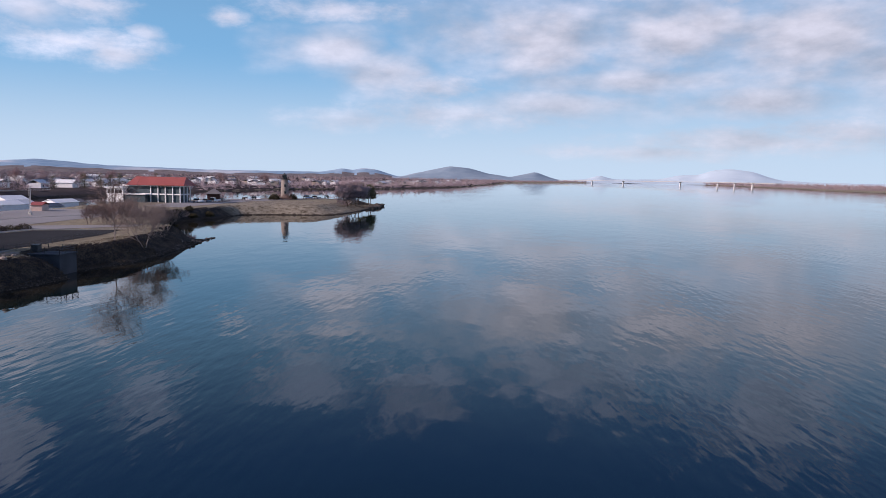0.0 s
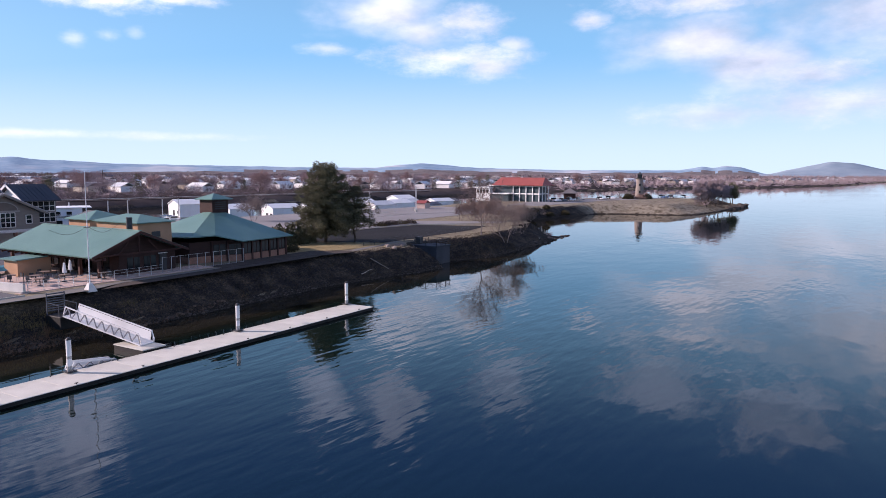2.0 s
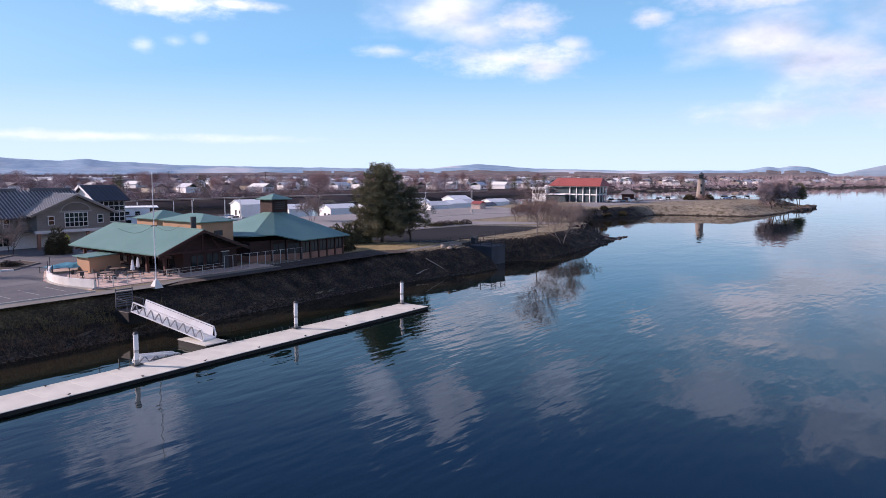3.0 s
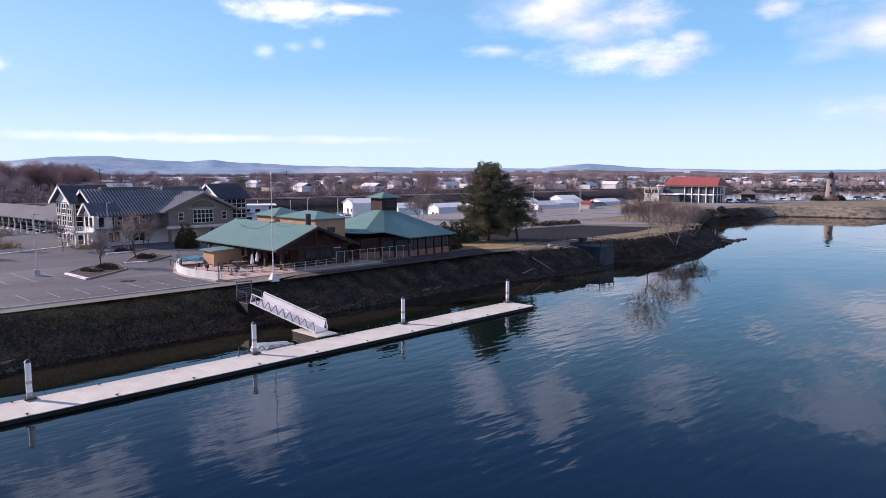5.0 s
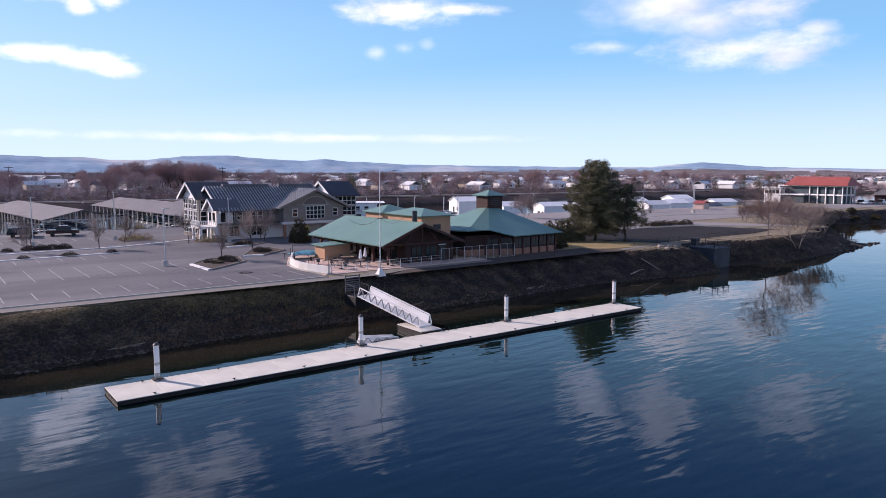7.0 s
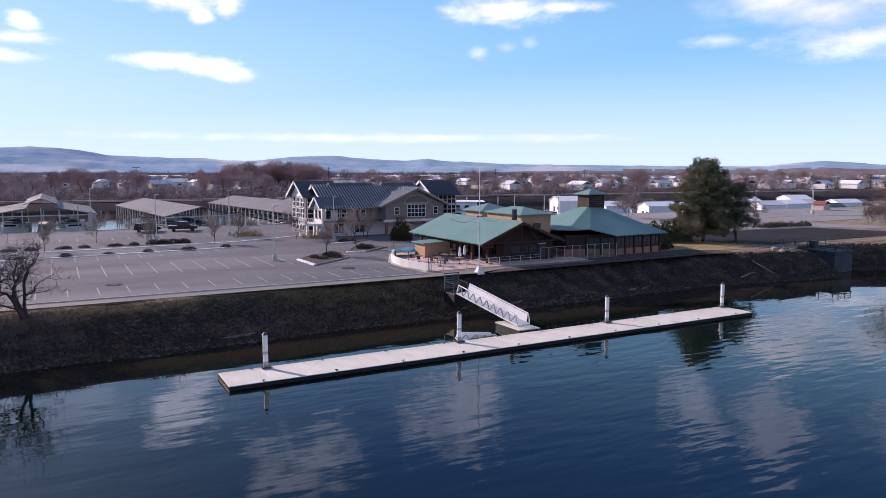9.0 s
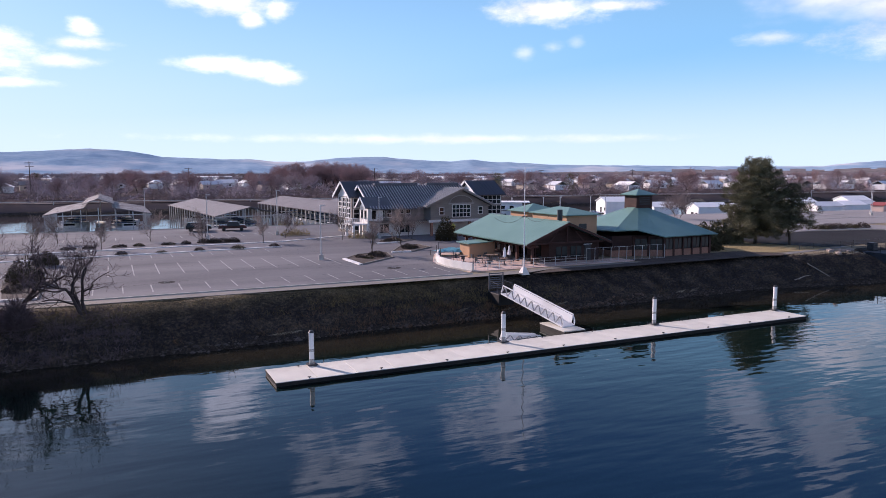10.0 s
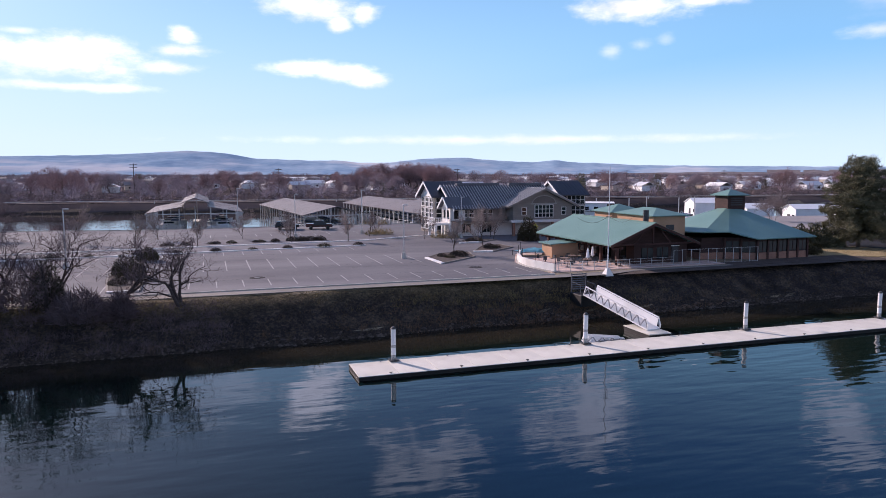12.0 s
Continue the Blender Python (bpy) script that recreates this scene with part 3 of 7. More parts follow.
def asphalt_cracks():
    """Tarred cracks wandering across the old asphalt."""
    rnd = random.Random(77)
    bm = bmesh.new()
    for k in range(64):
        p = Vector((rnd.uniform(-40, 34), rnd.uniform(70, 148), 0))
        a = rnd.gauss(0.08, 0.15)
        for j in range(rnd.randint(4, 11)):
            a += rnd.gauss(0, 0.10)
            q = p + Vector((math.cos(a), math.sin(a), 0)) * rnd.uniform(1.0, 2.2)
            s = Vector((-math.sin(a), math.cos(a), 0)) * rnd.uniform(0.015, 0.035)
            z = Vector((0, 0, G + 0.036))
            bm.faces.new([bm.verts.new(v) for v in (p - s + z, q - s + z, q + s + z, p + s + z)])
            p = q
    tagged(mesh_object("road_cracks", bm, M["dark_asphalt"]), "dark tarred cracks in the old asphalt", "road cracks", kind="structure")


def car_park():
    sheet("road", [(-130, 69.0), (36, 69.0), (36, 79.0), (41, 88.0), (62, 97.0), (98, 97.0), (98, 147.0), (76, 149.0), (45, 150.0), (18, 151.0), (2, 150.0), (-16, 151.0), (-38, 156.0), (-72, 180.0), (-130, 190.0)],
          G + 0.03, M["asphalt"], "grey weathered asphalt car park with faded stalls", "car park")
    sheet("pavement", [(-130, 66.6), (41.0, 66.6), (46.0, 68.4), (76, 69.2), (76, 69.6), (46.0, 69.2), (36.2, 68.4), (-130, 68.4)], G + 0.05, M["path"], "pale concrete riverside path along the bank", "path")
    kerb("kerb_river", [(-130, 68.75), (36, 68.75)])
    kerb("kerb_middle", [(-130, 92.4), (-6.7, 103.7), (23.0, 106.5)], width=0.4, label="white painted kerb across the car park", material="white")
    kerb("kerb_far", [(-130, 101.5), (-1.7, 112.3), (25.0, 114.6), (36.0, 119.6), (48.0, 123.0)], width=0.4, label="white painted kerb across the car park", material="white")
    kerb("kerb_marina", [(-130, 189), (-71, 179), (-38, 155), (-16, 150), (2, 149), (18, 150), (76, 147)])
    stall_lines()
    asphalt_cracks()


# ---- floating dock ----
def dock():
    t = thing("floating_dock", "long pale concrete floating dock with black float sides", "dock", (9.7, 47.7, -0.07))
    n, length, w = 18, 53.3, 3.7
    part("float_body", box(0.03, length - 0.03, 0.03, w - 0.03, -0.35, 0.36), M["float"], t, "black float sides")
    part("edge_beam", box(0, length, -0.04, 0.10, 0.30, 0.46), M["float"], t)
    part("edge_beam", box(0, length, w - 0.10, w + 0.04, 0.30, 0.46), M["float"], t)
    step = length / n
    me = None
    for k in range(n):
        if me is None:
            ob = part("deck_panel", box(0.012, step - 0.012, 0.0, w, 0.44, 0.50, 0.012), M["deck"], t)
            me = ob.data
        else:
            ob = new("deck_panel", me)
            ob.parent = t
        ob.location = (k * step, 0, 0)
    bm = bmesh.new()
    add_box(bm, -0.05, 0.05, -0.04, 0.04, 0.0, 0.08)
    add_rod(bm, (-0.16, 0, 0.1), (0.16, 0, 0.1), 0.035)
    me = None
    for k in range(10):
        for y in (0.22, w - 0.22):
            if me is None:
                ob = part("cleat", bm, M["dark_steel"], t, "black iron mooring cleat")
                me = ob.data
            else:
                ob = new("cleat", me)
                ob.parent = t
            ob.location = (2.4 + k * 5.4, y, 0.5)
            ob.scale = (0.8, 0.8, 0.8)


def pile(x):
    t = thing("mooring_pile", "white steel mooring pile with dark cap through the dock edge", "pile", (x, 51.05, 0), group="mooring piles of the dock")
    part("shaft", rod((0, 0, -4), (0, 0, 2.95), 0.19, 0.19, 14), M["white"], t)
    for z0, z1 in ((0.05, 0.95), (1.5, 1.72)):
        part("stain_band", rod((0, 0, z0), (0, 0, z1), 0.194, 0.193, 14), M["pile_stain"], t, "rusty scuffed band")
    part("cap", rod((0, 0, 2.95), (0, 0, 3.12), 0.24, 0.10, 14), M["dark_steel"], t, "dark conical cap")
    bm = bmesh.new()
    add_box(bm, -0.36, 0.36, -0.36, -0.24, 0.5, 0.58)
    add_box(bm, -0.36, 0.36, 0.24, 0.36, 0.5, 0.58)
    add_box(bm, -0.36, -0.24, -0.24, 0.24, 0.5, 0.58)
    add_box(bm, 0.24, 0.36, -0.24, 0.24, 0.5, 0.58)
    part("pile_hoop", bm, M["dark_steel"], t)


def truss(length, high, r=0.05):
    bm = bmesh.new()
    add_rod(bm, (0, 0, 0.08), (length, 0, 0.08), r * 1.6, sides=4)
    add_rod(bm, (0.15, 0, high), (length - 0.35, 0, high), r * 1.4, sides=4)
    add_rod(bm, (0, 0, 0.08), (0.15, 0, high), r, sides=4)
    add_rod(bm, (length, 0, 0.4), (length - 0.35, 0, high), r, sides=4)
    add_rod(bm, (length, 0, 0.08), (length, 0, 0.4), r, sides=4)
    return bm


def truss_web(length, high, step, r=0.05):
    """Pairs of slanting bars, one rising and one falling in each bay."""
    n = int(length / step)
    bars = []
    for k in range(n):
        x = k * length / n
        bars.append(rod((x, 0, 0.1), (x + length / n / 2, 0, high * 0.97), r * 1.1, sides=4))
        bars.append(rod((x + length / n / 2, 0, high * 0.97), (x + length / n, 0, 0.1), r * 1.1, sides=4))
    return bars


def gangway(a, b, width, high, label, step=0.95):
    """From its upper end a down to b."""
    a, b = Vector(a), Vector(b)
    d = b - a
    length = d.length
    t = thing("gangway", label, "gangway", a)
    x = d.normalized()
    y = Vector((0, 0, 1)).cross(x).normalized()
    t.matrix_basis = Matrix.Translation(a) @ Matrix((x, y, x.cross(y))).transposed().to_4x4()
    for s in (-1, 1):
        ob = part("side_truss", truss(length, high), M["white"], t)
        ob.location = (0, s * width / 2, 0)
        # bars greyer than the white chords: near-side shade put into their colour
        for bar in truss_web(length, high, step):
            part("web_bar", bar, M["web_shade"], ob)
        ob = part("side_panel", box(0.2, length - 0.3, -0.012, 0.012, 0.16, high * 0.93), M["white"], t) if s > 0 else None
        if ob:
            ob.location = (0, s * (width / 2 - 0.09), 0)
    bm = box(0, length, -width / 2 + 0.05, width / 2 - 0.05, 0.0, 0.09)
    part("walkway", bm, M["white"], t)
    return t


def dock_access():
    gangway((36.4, 62.0, 2.45), (37.9, 53.2, 0.60), 1.5, 1.0, "white aluminium truss gangway sloping from the bank to the dock")
    gangway((30.4, 52.45, 0.22), (34.4, 52.6, -0.30), 0.8, 0.62, "small white truss ramp lying beside the dock")
    t = thing("landing_float", "low concrete landing float under the gangway foot", "float", (36.5, 51.6, 0))
    part("float_body", box(0, 2.2, 0.2, 4.2, -0.3, 0.50), M["float"], t)
    part("float_deck", box(-0.05, 2.25, 0.15, 4.25, 0.50, 0.60, 0.02), M["deck"], t)
    t = thing("gangway_abutment", "dark landing with slatted metal gate at the bank top", "abutment", (36.5, 63.4, 0))
    part("block", box(-0.9, 0.9, -1.2, 1.2, 1.2, 2.35, 0.04), M["float"], t)
    gate = part("gate", box(-0.88, -0.80, 0.96, 1.04, 2.3, 4.35), M["steel_blue"], t, "blue grey slatted metal gate")
    part("gate_post", box(0.80, 0.88, 0.96, 1.04, 2.3, 4.35), M["steel_blue"], gate)
    for k in range(8):
        z = 2.65 + 0.22 * k
        part("gate_slat", box(-0.80, 0.80, 0.98, 1.02, z, z + 0.10), M["steel_blue"], gate)
    for x in (-0.84, 0.84):
        rail = part("railing", rod((x, 1.0, 3.5), (x, -0.9, 3.4), 0.03, sides=4), M["steel_blue"], t)
        part("rail_post", rod((x, -0.9, 2.3), (x, -0.9, 3.45), 0.035, sides=4), M["steel_blue"], rail)


M["steel_blue"] = mat("blue_grey_steel", (0.06, 0.065, 0.075), (0.11, 0.115, 0.13), 0.5, 1.5, 20, 0.08)
M["pile_stain"] = mat("pile_stain", (0.16, 0.14, 0.12), (0.62, 0.60, 0.57), 0.6, 2.2, 9, 0.1)
M["web_shade"] = mat("shaded_aluminium", (0.22, 0.22, 0.23), (0.32, 0.32, 0.33), 0.5, 1.5, 20, 0.08)
M["mulch"] = mat("mulch", (0.035, 0.028, 0.024), (0.09, 0.07, 0.06), 0.95, 0.8, 9, 0.6)
ground()
water()
car_park()
dock()
for px in (13.1, 29.7, 46.2, 62.4):
    pile(px)
dock_access()


# ---- riverside restaurant with green roofs ----
# seams paler than the slate, so the light they catch is painted in
M["seam_highlight"] = mat("seam_highlight", (0.30, 0.30, 0.31), (0.38, 0.38, 0.39), 0.5, 0.4, 10, 0.05)
M["siding_trim"] = mat("siding_trim", (0.27, 0.25, 0.225), (0.35, 0.325, 0.295), 0.8, 0.6, 10, 0.1)


def roof_face(parent, pts, thick=0.16, ribs=0.0, material="green_roof", name="roof_plane", label=""):
    bm = slab(pts, thick)
    ob = part(name, bm, M[material], parent, label)
    if ribs:
        seams = add_ribs(bmesh.new(), pts, thick, ribs, 0.13 if material == "slate" else 0.06 if material.startswith("slate") else 0.008)
        tagged(part("standing_seams", seams, M["seam_highlight"] if material == "slate" else M[material], ob), kind="stuff")
    return ob


def restaurant():
    t = thing("restaurant", "low brown riverside restaurant with green metal roofs and square lantern", "building")
    # gabled wing A, ridge along y
    x0, x1, xr = 44.7, 57.3, 50.8
    y0, y1, ze, zr = 71.6, 91.5, 6.25, 8.75
    roof_face(t, [(x0, y1, ze), (x0, y0, ze), (xr, y0, zr), (xr, y1, zr)], ribs=0.6)
    roof_face(t, [(x1, y0, ze), (x1, y1, ze), (xr, y1, zr), (xr, y0, zr)], ribs=0.6)
    part("ridge_cap", box(xr - 0.15, xr + 0.15, y0, y1, zr - 0.04, zr + 0.06), M["green_roof"], t)
    part("wall", box(49.0, 56.6, 73.2, 91.0, G - 0.2, 6.2), M["brown"], t, "dark brown board walls")
    bm = slab([(56.6, 73.3, 6.0), (56.6, 73.3, 6.35), (50.8, 73.3, 8.5), (47.0, 73.3, 6.95), (47.0, 73.3, 6.0)][::-1], 0.12)
    part("gable_wall", bm, M["brown"], t)
    for xa, xb in ((x0, xr), (x1, xr)):
        bm = bmesh.new()
        add_slab(bm, [(xa, y0 - 0.06, ze - 0.02), (xb, y0 - 0.06, zr - 0.02), (xb, y0 - 0.06, zr - 0.34), (xa, y0 - 0.06, ze - 0.34)], 0.1)
        part("barge_board", bm, M["timber"], t)
    # gable truss at the river end
    bm = bmesh.new()
    add_rod(bm, (45.6, 72.0, 6.2), (56.4, 72.0, 6.2), 0.12, sides=4)
    add_rod(bm, (50.8, 72.0, 6.2), (50.8, 72.0, 8.4), 0.12, sides=4)
    for dx in (-2.6, 2.6):
        add_rod(bm, (50.8 + dx, 72.0, 6.2), (50.8 + dx * 0.5, 72.0, 7.6), 0.1, sides=4)
    part("gable_truss", bm, M["timber"], t)
    # exposed rafter tails along the patio eave and posts
    me = None
    for k in range(14):
        y = y0 + 0.5 + k * (y1 - y0 - 1.0) / 13
        if me is None:
            bm = bmesh.new()
            add_rod(bm, (44.9, 0, 6.02), (47.4, 0, 6.98), 0.10, sides=4)
            add_rod(bm, (45.3, 0, 5.75), (46.6, 0, 5.95), 0.16, 0.10, sides=4)
            ob = part("rafter", bm, M["timber"], t, "dark red timber rafter tail")
            me = ob.data
        else:
            ob = new("rafter", me)
            ob.parent = t
        ob.location = (0, y, 0)
    part("eave_beam", box(46.3, 46.6, y0 + 0.3, y1 - 0.3, 5.7, 6.0), M["timber"], t)
    me = None
    for y in (73.0, 76.6, 80.2, 83.8, 87.4, 90.8):
        if me is None:
            ob = part("post", box(-0.16, 0.16, -0.16, 0.16, G, 5.75), M["timber"], t)
            me = ob.data
        else:
            ob = new("post", me)
            ob.parent = t
        ob.location = (46.45, y, 0)
    for y in (75.0, 78.4, 81.8, 85.2):
        w = part("window", box(48.90, 48.99, y, y + 2.2, G + 0.5, G + 2.1), M["glass"], t)
        part("window_frame", box(48.87, 49.0, y + 1.04, y + 1.16, G + 0.5, G + 2.1), M["timber"], w)
    for x in (50.0, 52.2):
        w = part("window", box(x, x + 1.6, 73.10, 73.19, G + 0.6, G + 2.0), M["glass"], t)
        part("window_frame", box(x + 0.75, x + 0.85, 73.06, 73.2, G + 0.6, G + 2.0), M["timber"], w)
    d = part("door", box(54.3, 55.3, 73.10, 73.19, G, G + 2.1), M["dark_steel"], t)
    part("door_frame", box(54.2, 55.4, 73.05, 73.17, G + 2.1, G + 2.2), M["white"], d)

    # ochre kitchen box behind the wing
    b = part("upper_wall", box(53.7, 58.5, 76.2, 84.5, 6.0, 9.3), M["ochre"], t, "ochre stucco upper storey")
    part("louvre", box(55.6, 56.8, 76.12, 76.2, 7.4, 8.1), M["dark_steel"], b)
    zc = 10.15
    c = [(53.3, 75.8), (58.9, 75.8), (58.9, 84.9), (53.3, 84.9)]
    rid = [(56.1, 79.0), (56.1, 81.8)]
    P3 = lambda q, z: (q[0], q[1], z)
    zb = 9.3
    roof_face(t, [P3(c[0], zb), P3(c[1], zb), P3(rid[0], zc)], 0.12)
    roof_face(t, [P3(c[1], zb), P3(c[2], zb), P3(rid[1], zc), P3(rid[0], zc)], 0.12)
    roof_face(t, [P3(c[2], zb), P3(c[3], zb), P3(rid[1], zc)], 0.12)
    roof_face(t, [P3(c[3], zb), P3(c[0], zb), P3(rid[0], zc), P3(rid[1], zc)], 0.12)
    part("flue", rod((51.9, 75.2, 7.9), (51.9, 75.2, 10.1), 0.34, 0.34, 10), M["dark_steel"], t, "black metal flue")
    b = part("upper_wall", box(57.5, 63.0, 92.0, 97.0, 3.4, 8.9), M["ochre"], t)
    c2 = [(57.0, 91.5), (63.5, 91.5), (63.5, 97.5), (57.0, 97.5)]
    for i in range(4):
        roof_face(t, [P3(c2[i], 8.9), P3(c2[(i + 1) % 4], 8.9), (60.2, 94.5, 10.0)], 0.12)

    # dining room B: a broad faceted hip roof round a lantern
    cx, cy = 70.2, 81.0
    eave = [(66.2, 71.6, 6.35), (76.3, 72.2, 6.35), (80.0, 80.5, 6.35), (77.0, 90.2, 6.35), (66.0, 91.5, 6.35), (59.5, 86.0, 6.6), (59.4, 73.6, 7.25), (62.9, 73.2, 7.25)]
    top = [(69.4, 79.3), (71.4, 79.3), (71.9, 80.6), (71.4, 82.8), (69.0, 82.8), (67.6, 81.6), (67.2, 80.4), (68.6, 79.3)]
    zt = 9.6
    for i in range(8):
        j = (i + 1) % 8
        a, b2 = eave[i], eave[j]
        roof_face(t, [a, b2, (69.5, 81.0, 10.25)], 0.14, ribs=0.0)
    wall = [(66.9, 72.6), (75.4, 73.0), (79.0, 80.8), (76.3, 89.4), (66.2, 90.6), (60.4, 85.6), (60.2, 75.0), (63.4, 74.6)]
    part("wall", prism(wall, G - 0.2, 6.38), M["brown"], t)
    part("plinth", prism([(cx + (x - cx) * 1.012, cy + (y - cy) * 1.012) for x, y in wall], G - 0.3, G + 0.85), M["brick"], t, "red brick plinth")
    # tall windows between posts on the two river faces
    for (ax, ay), (bx, by), n in ((wall[0], wall[1], 5), (wall[7], wall[0], 2), (wall[1], wall[2], 4)):
        a, b2 = Vector((ax, ay, 0)), Vector((bx, by, 0))
        d = (b2 - a).normalized()
        out = Vector((d.y, -d.x, 0))
        yaw = math.atan2(d.y, d.x)
        for k in range(n):
            p0 = a.lerp(b2, (k + 0.12) / n)
            wid = (b2 - a).length / n * 0.76
            w = part("window", box(0, wid, -0.05, 0.04, G + 0.95, 5.9), M["glass"], t)
            w.matrix_basis = Matrix.Translation(p0 + out * 0.06) @ Matrix.Rotation(yaw, 4, "Z")
            part("window_frame", box(wid / 2 - 0.05, wid / 2 + 0.05, -0.08, 0.02, G + 0.95, 5.9), M["brown"], w)
        for k in range(n + 1):
            p0 = a.lerp(b2, k / n) + out * 0.10
            part("pilaster", box(p0.x - 0.13, p0.x + 0.13, p0.y - 0.13, p0.y + 0.13, G, 6.36), M["timber"], t)
    # lantern
    lan = part("lantern", box(68.1, 71.0, 79.7, 82.3, 9.3, 11.65), M["brown"], t, "square brown louvred roof lantern")
    for z in (10.2, 10.5, 10.8, 11.1):
        part("louvre", box(68.6, 70.5, 79.62, 79.70, z, z + 0.16), M["dark_steel"], lan)
    c3 = [(67.6, 79.2), (71.5, 79.2), (71.5, 82.8), (67.6, 82.8)]
    for i in range(4):
        roof_face(t, [P3(c3[i], 11.65), P3(c3[(i + 1) % 4], 11.65), (69.55, 81.0, 12.45)], 0.12)


def fence(name, a, b, high, step, label, material="steel", mesh=False, z=G):
    a, b = Vector(a), Vector(b)
    t = thing(name, label, "fence", (*a, z))
    d = b - a
    n = max(1, round(d.length / step))
    me = None
    for k in range(n + 1):
        p0 = d * k / n
        if me is None:
            ob = part("post", box(-0.028, 0.028, -0.028, 0.028, 0, high), M[material], t)
            me = ob.data
        else:
            ob = new("post", me)
            ob.parent = t
        ob.location = (*p0, 0)
    for h in ((0.12, high - 0.04) if mesh else (0.15, 0.45, 0.75, high - 0.03)):
        part("rail", rod((0, 0, h), (*d, h), 0.020, sides=4), M[material], t)
    if mesh:
        bm = bmesh.new()
        m = int(d.length / 0.16)
        for k in range(m):
            p0 = d * (k + 0.5) / m
            add_rod(bm, (*p0, 0.12), (*p0, high - 0.04), 0.006, sides=3)
        part("infill", bm, M["dark_steel"], t)
    return t


def patio():
    tagged(mesh_object("patio", prism([(36.4, 70.2), (60.0, 70.2), (60.0, 73.6), (49.2, 73.6), (49.2, 91.0), (40.0, 88.0), (36.2, 80.0)], G - 0.3, G + 0.07), M["patio"]),
           "pinkish brick paved dining patio", "patio", kind="structure")
    # curved white parapet on the car park side
    pts = []
    for k in range(9):
        s = k / 8
        pts.append(Vector((36.9, 70.4)).lerp(Vector((39.4, 85.2)), s) + Vector((-1.9 * math.sin(math.pi * min(1, s * 1.0)) , 0)))
    t = thing("patio_parapet", "curved white masonry parapet round the patio", "parapet")
    for a, b in zip(pts, pts[1:]):
        d = (b - a).normalized()
        s = Vector((-d.y, d.x)) * 0.14
        bm = slab([(*(a - s), G + 0.95), (*(b - s), G + 0.95), (*(b + s), G + 0.95), (*(a + s), G + 0.95)], 1.1)
        part("wall_panel", bm, M["parapet"], t)
        s2 = Vector((-d.y, d.x)) * 0.35
        bm = slab([(*(a - s2), G + 0.16), (*(b - s2), G + 0.16), (*(b + s2), G + 0.16), (*(a + s2), G + 0.16)], 0.3)
        part("footing", bm, M["concrete"], t)
    for a in pts[::2]:
        part("post", rod((*a, G + 0.9), (*a, G + 2.0), 0.04, sides=6), M["dark_steel"], t)
    fence("rail_fence", (37.2, 70.3), (53.0, 70.9), 1.1, 1.55, "low grey steel railing along the patio edge")
    fence("mesh_fence", (53.0, 70.9), (65.6, 71.0), 1.9, 1.26, "tall grey steel framed mesh fence panels", mesh=True)
    # small ochre hut with a green lean-to roof
    t = thing("patio_hut", "small ochre serving hut with a green roof", "hut", (44.2, 83.2, G))
    part("wall", box(-1.9, 1.9, -1.4, 1.4, 0, 1.95), M["ochre"], t)
    bm = slab([(-2.3, -1.8, 2.0), (2.3, -1.8, 2.2), (2.3, 1.8, 2.2), (-2.3, 1.8, 2.0)], 0.12)
    part("roof", bm, M["green_roof"], t)
    t = thing("blue_cover", "blue tarpaulin cover stretched over patio seating", "cover", (41.6, 85.6, G))
    bm = bmesh.new()
    for i in range(8):
        for j in range(5):
            bm.verts.new((-2.6 + i * 0.75, -1.6 + j * 0.8, 0.95 + 0.12 * math.sin(i * 1.3 + j) - 0.25 * ((i in (0, 7)) or (j in (0, 4)))))
    bm.verts.ensure_lookup_table()
    for i in range(7):
        for j in range(4):
            bm.faces.new([bm.verts[k] for k in (i * 5 + j, (i + 1) * 5 + j, (i + 1) * 5 + j + 1, i * 5 + j + 1)])
    part("sheet", bm, M["blue"], t)
    for x in (-2.5, 2.5):
        for y in (-1.5, 1.5):
            part("leg", rod((x, y, 0), (x, y, 0.75), 0.04), M["dark_steel"], t)
    # tables and folded parasols
    for x, y in ((40.2, 73.6), (43.2, 74.2), (46.6, 72.4), (39.8, 78.6), (43.4, 78.4), (41.2, 76.2)):
        t = thing("patio_table", "round brown patio table on a central leg", "table", (x, y, G + 0.07), group="patio tables")
        part("tabletop", rod((0, 0, 0.70), (0, 0, 0.75), 0.6, 0.6, 14), M["table_wood"], t)
        part("leg", rod((0, 0, 0.03), (0, 0, 0.70), 0.05), M["dark_steel"], t)
        part("foot", rod((0, 0, 0), (0, 0, 0.04), 0.3, 0.25, 10), M["dark_steel"], t)
        for k in range(3):
            a = k * 2.1 + x
            c = thing("patio_chair", "dark metal patio chair at a table", "chair", (x + 0.95 * math.cos(a), y + 0.95 * math.sin(a), G + 0.07), math.degrees(a), group="patio chairs")
            part("seat", box(-0.22, 0.22, -0.22, 0.22, 0.42, 0.46), M["dark_steel"], c)
            part("backrest", box(0.19, 0.23, -0.22, 0.22, 0.46, 0.88), M["dark_steel"], c)
            for lx in (-0.2, 0.2):
                for ly in (-0.2, 0.2):
                    part("leg", rod((lx, ly, 0), (lx, ly, 0.42), 0.018, sides=4), M["steel"], c)
    for x, y in ((43.2, 74.2), (44.8, 75.8)):
        t = thing("parasol", "folded white parasol on a pole", "parasol", (x, y, G + 0.07))
        part("pole", rod((0, 0, 0.75), (0, 0, 2.1), 0.03), M["white"], t)
        part("canopy", rod((0, 0, 0.95), (0, 0, 2.0), 0.24, 0.10, 8), M["white"], t)


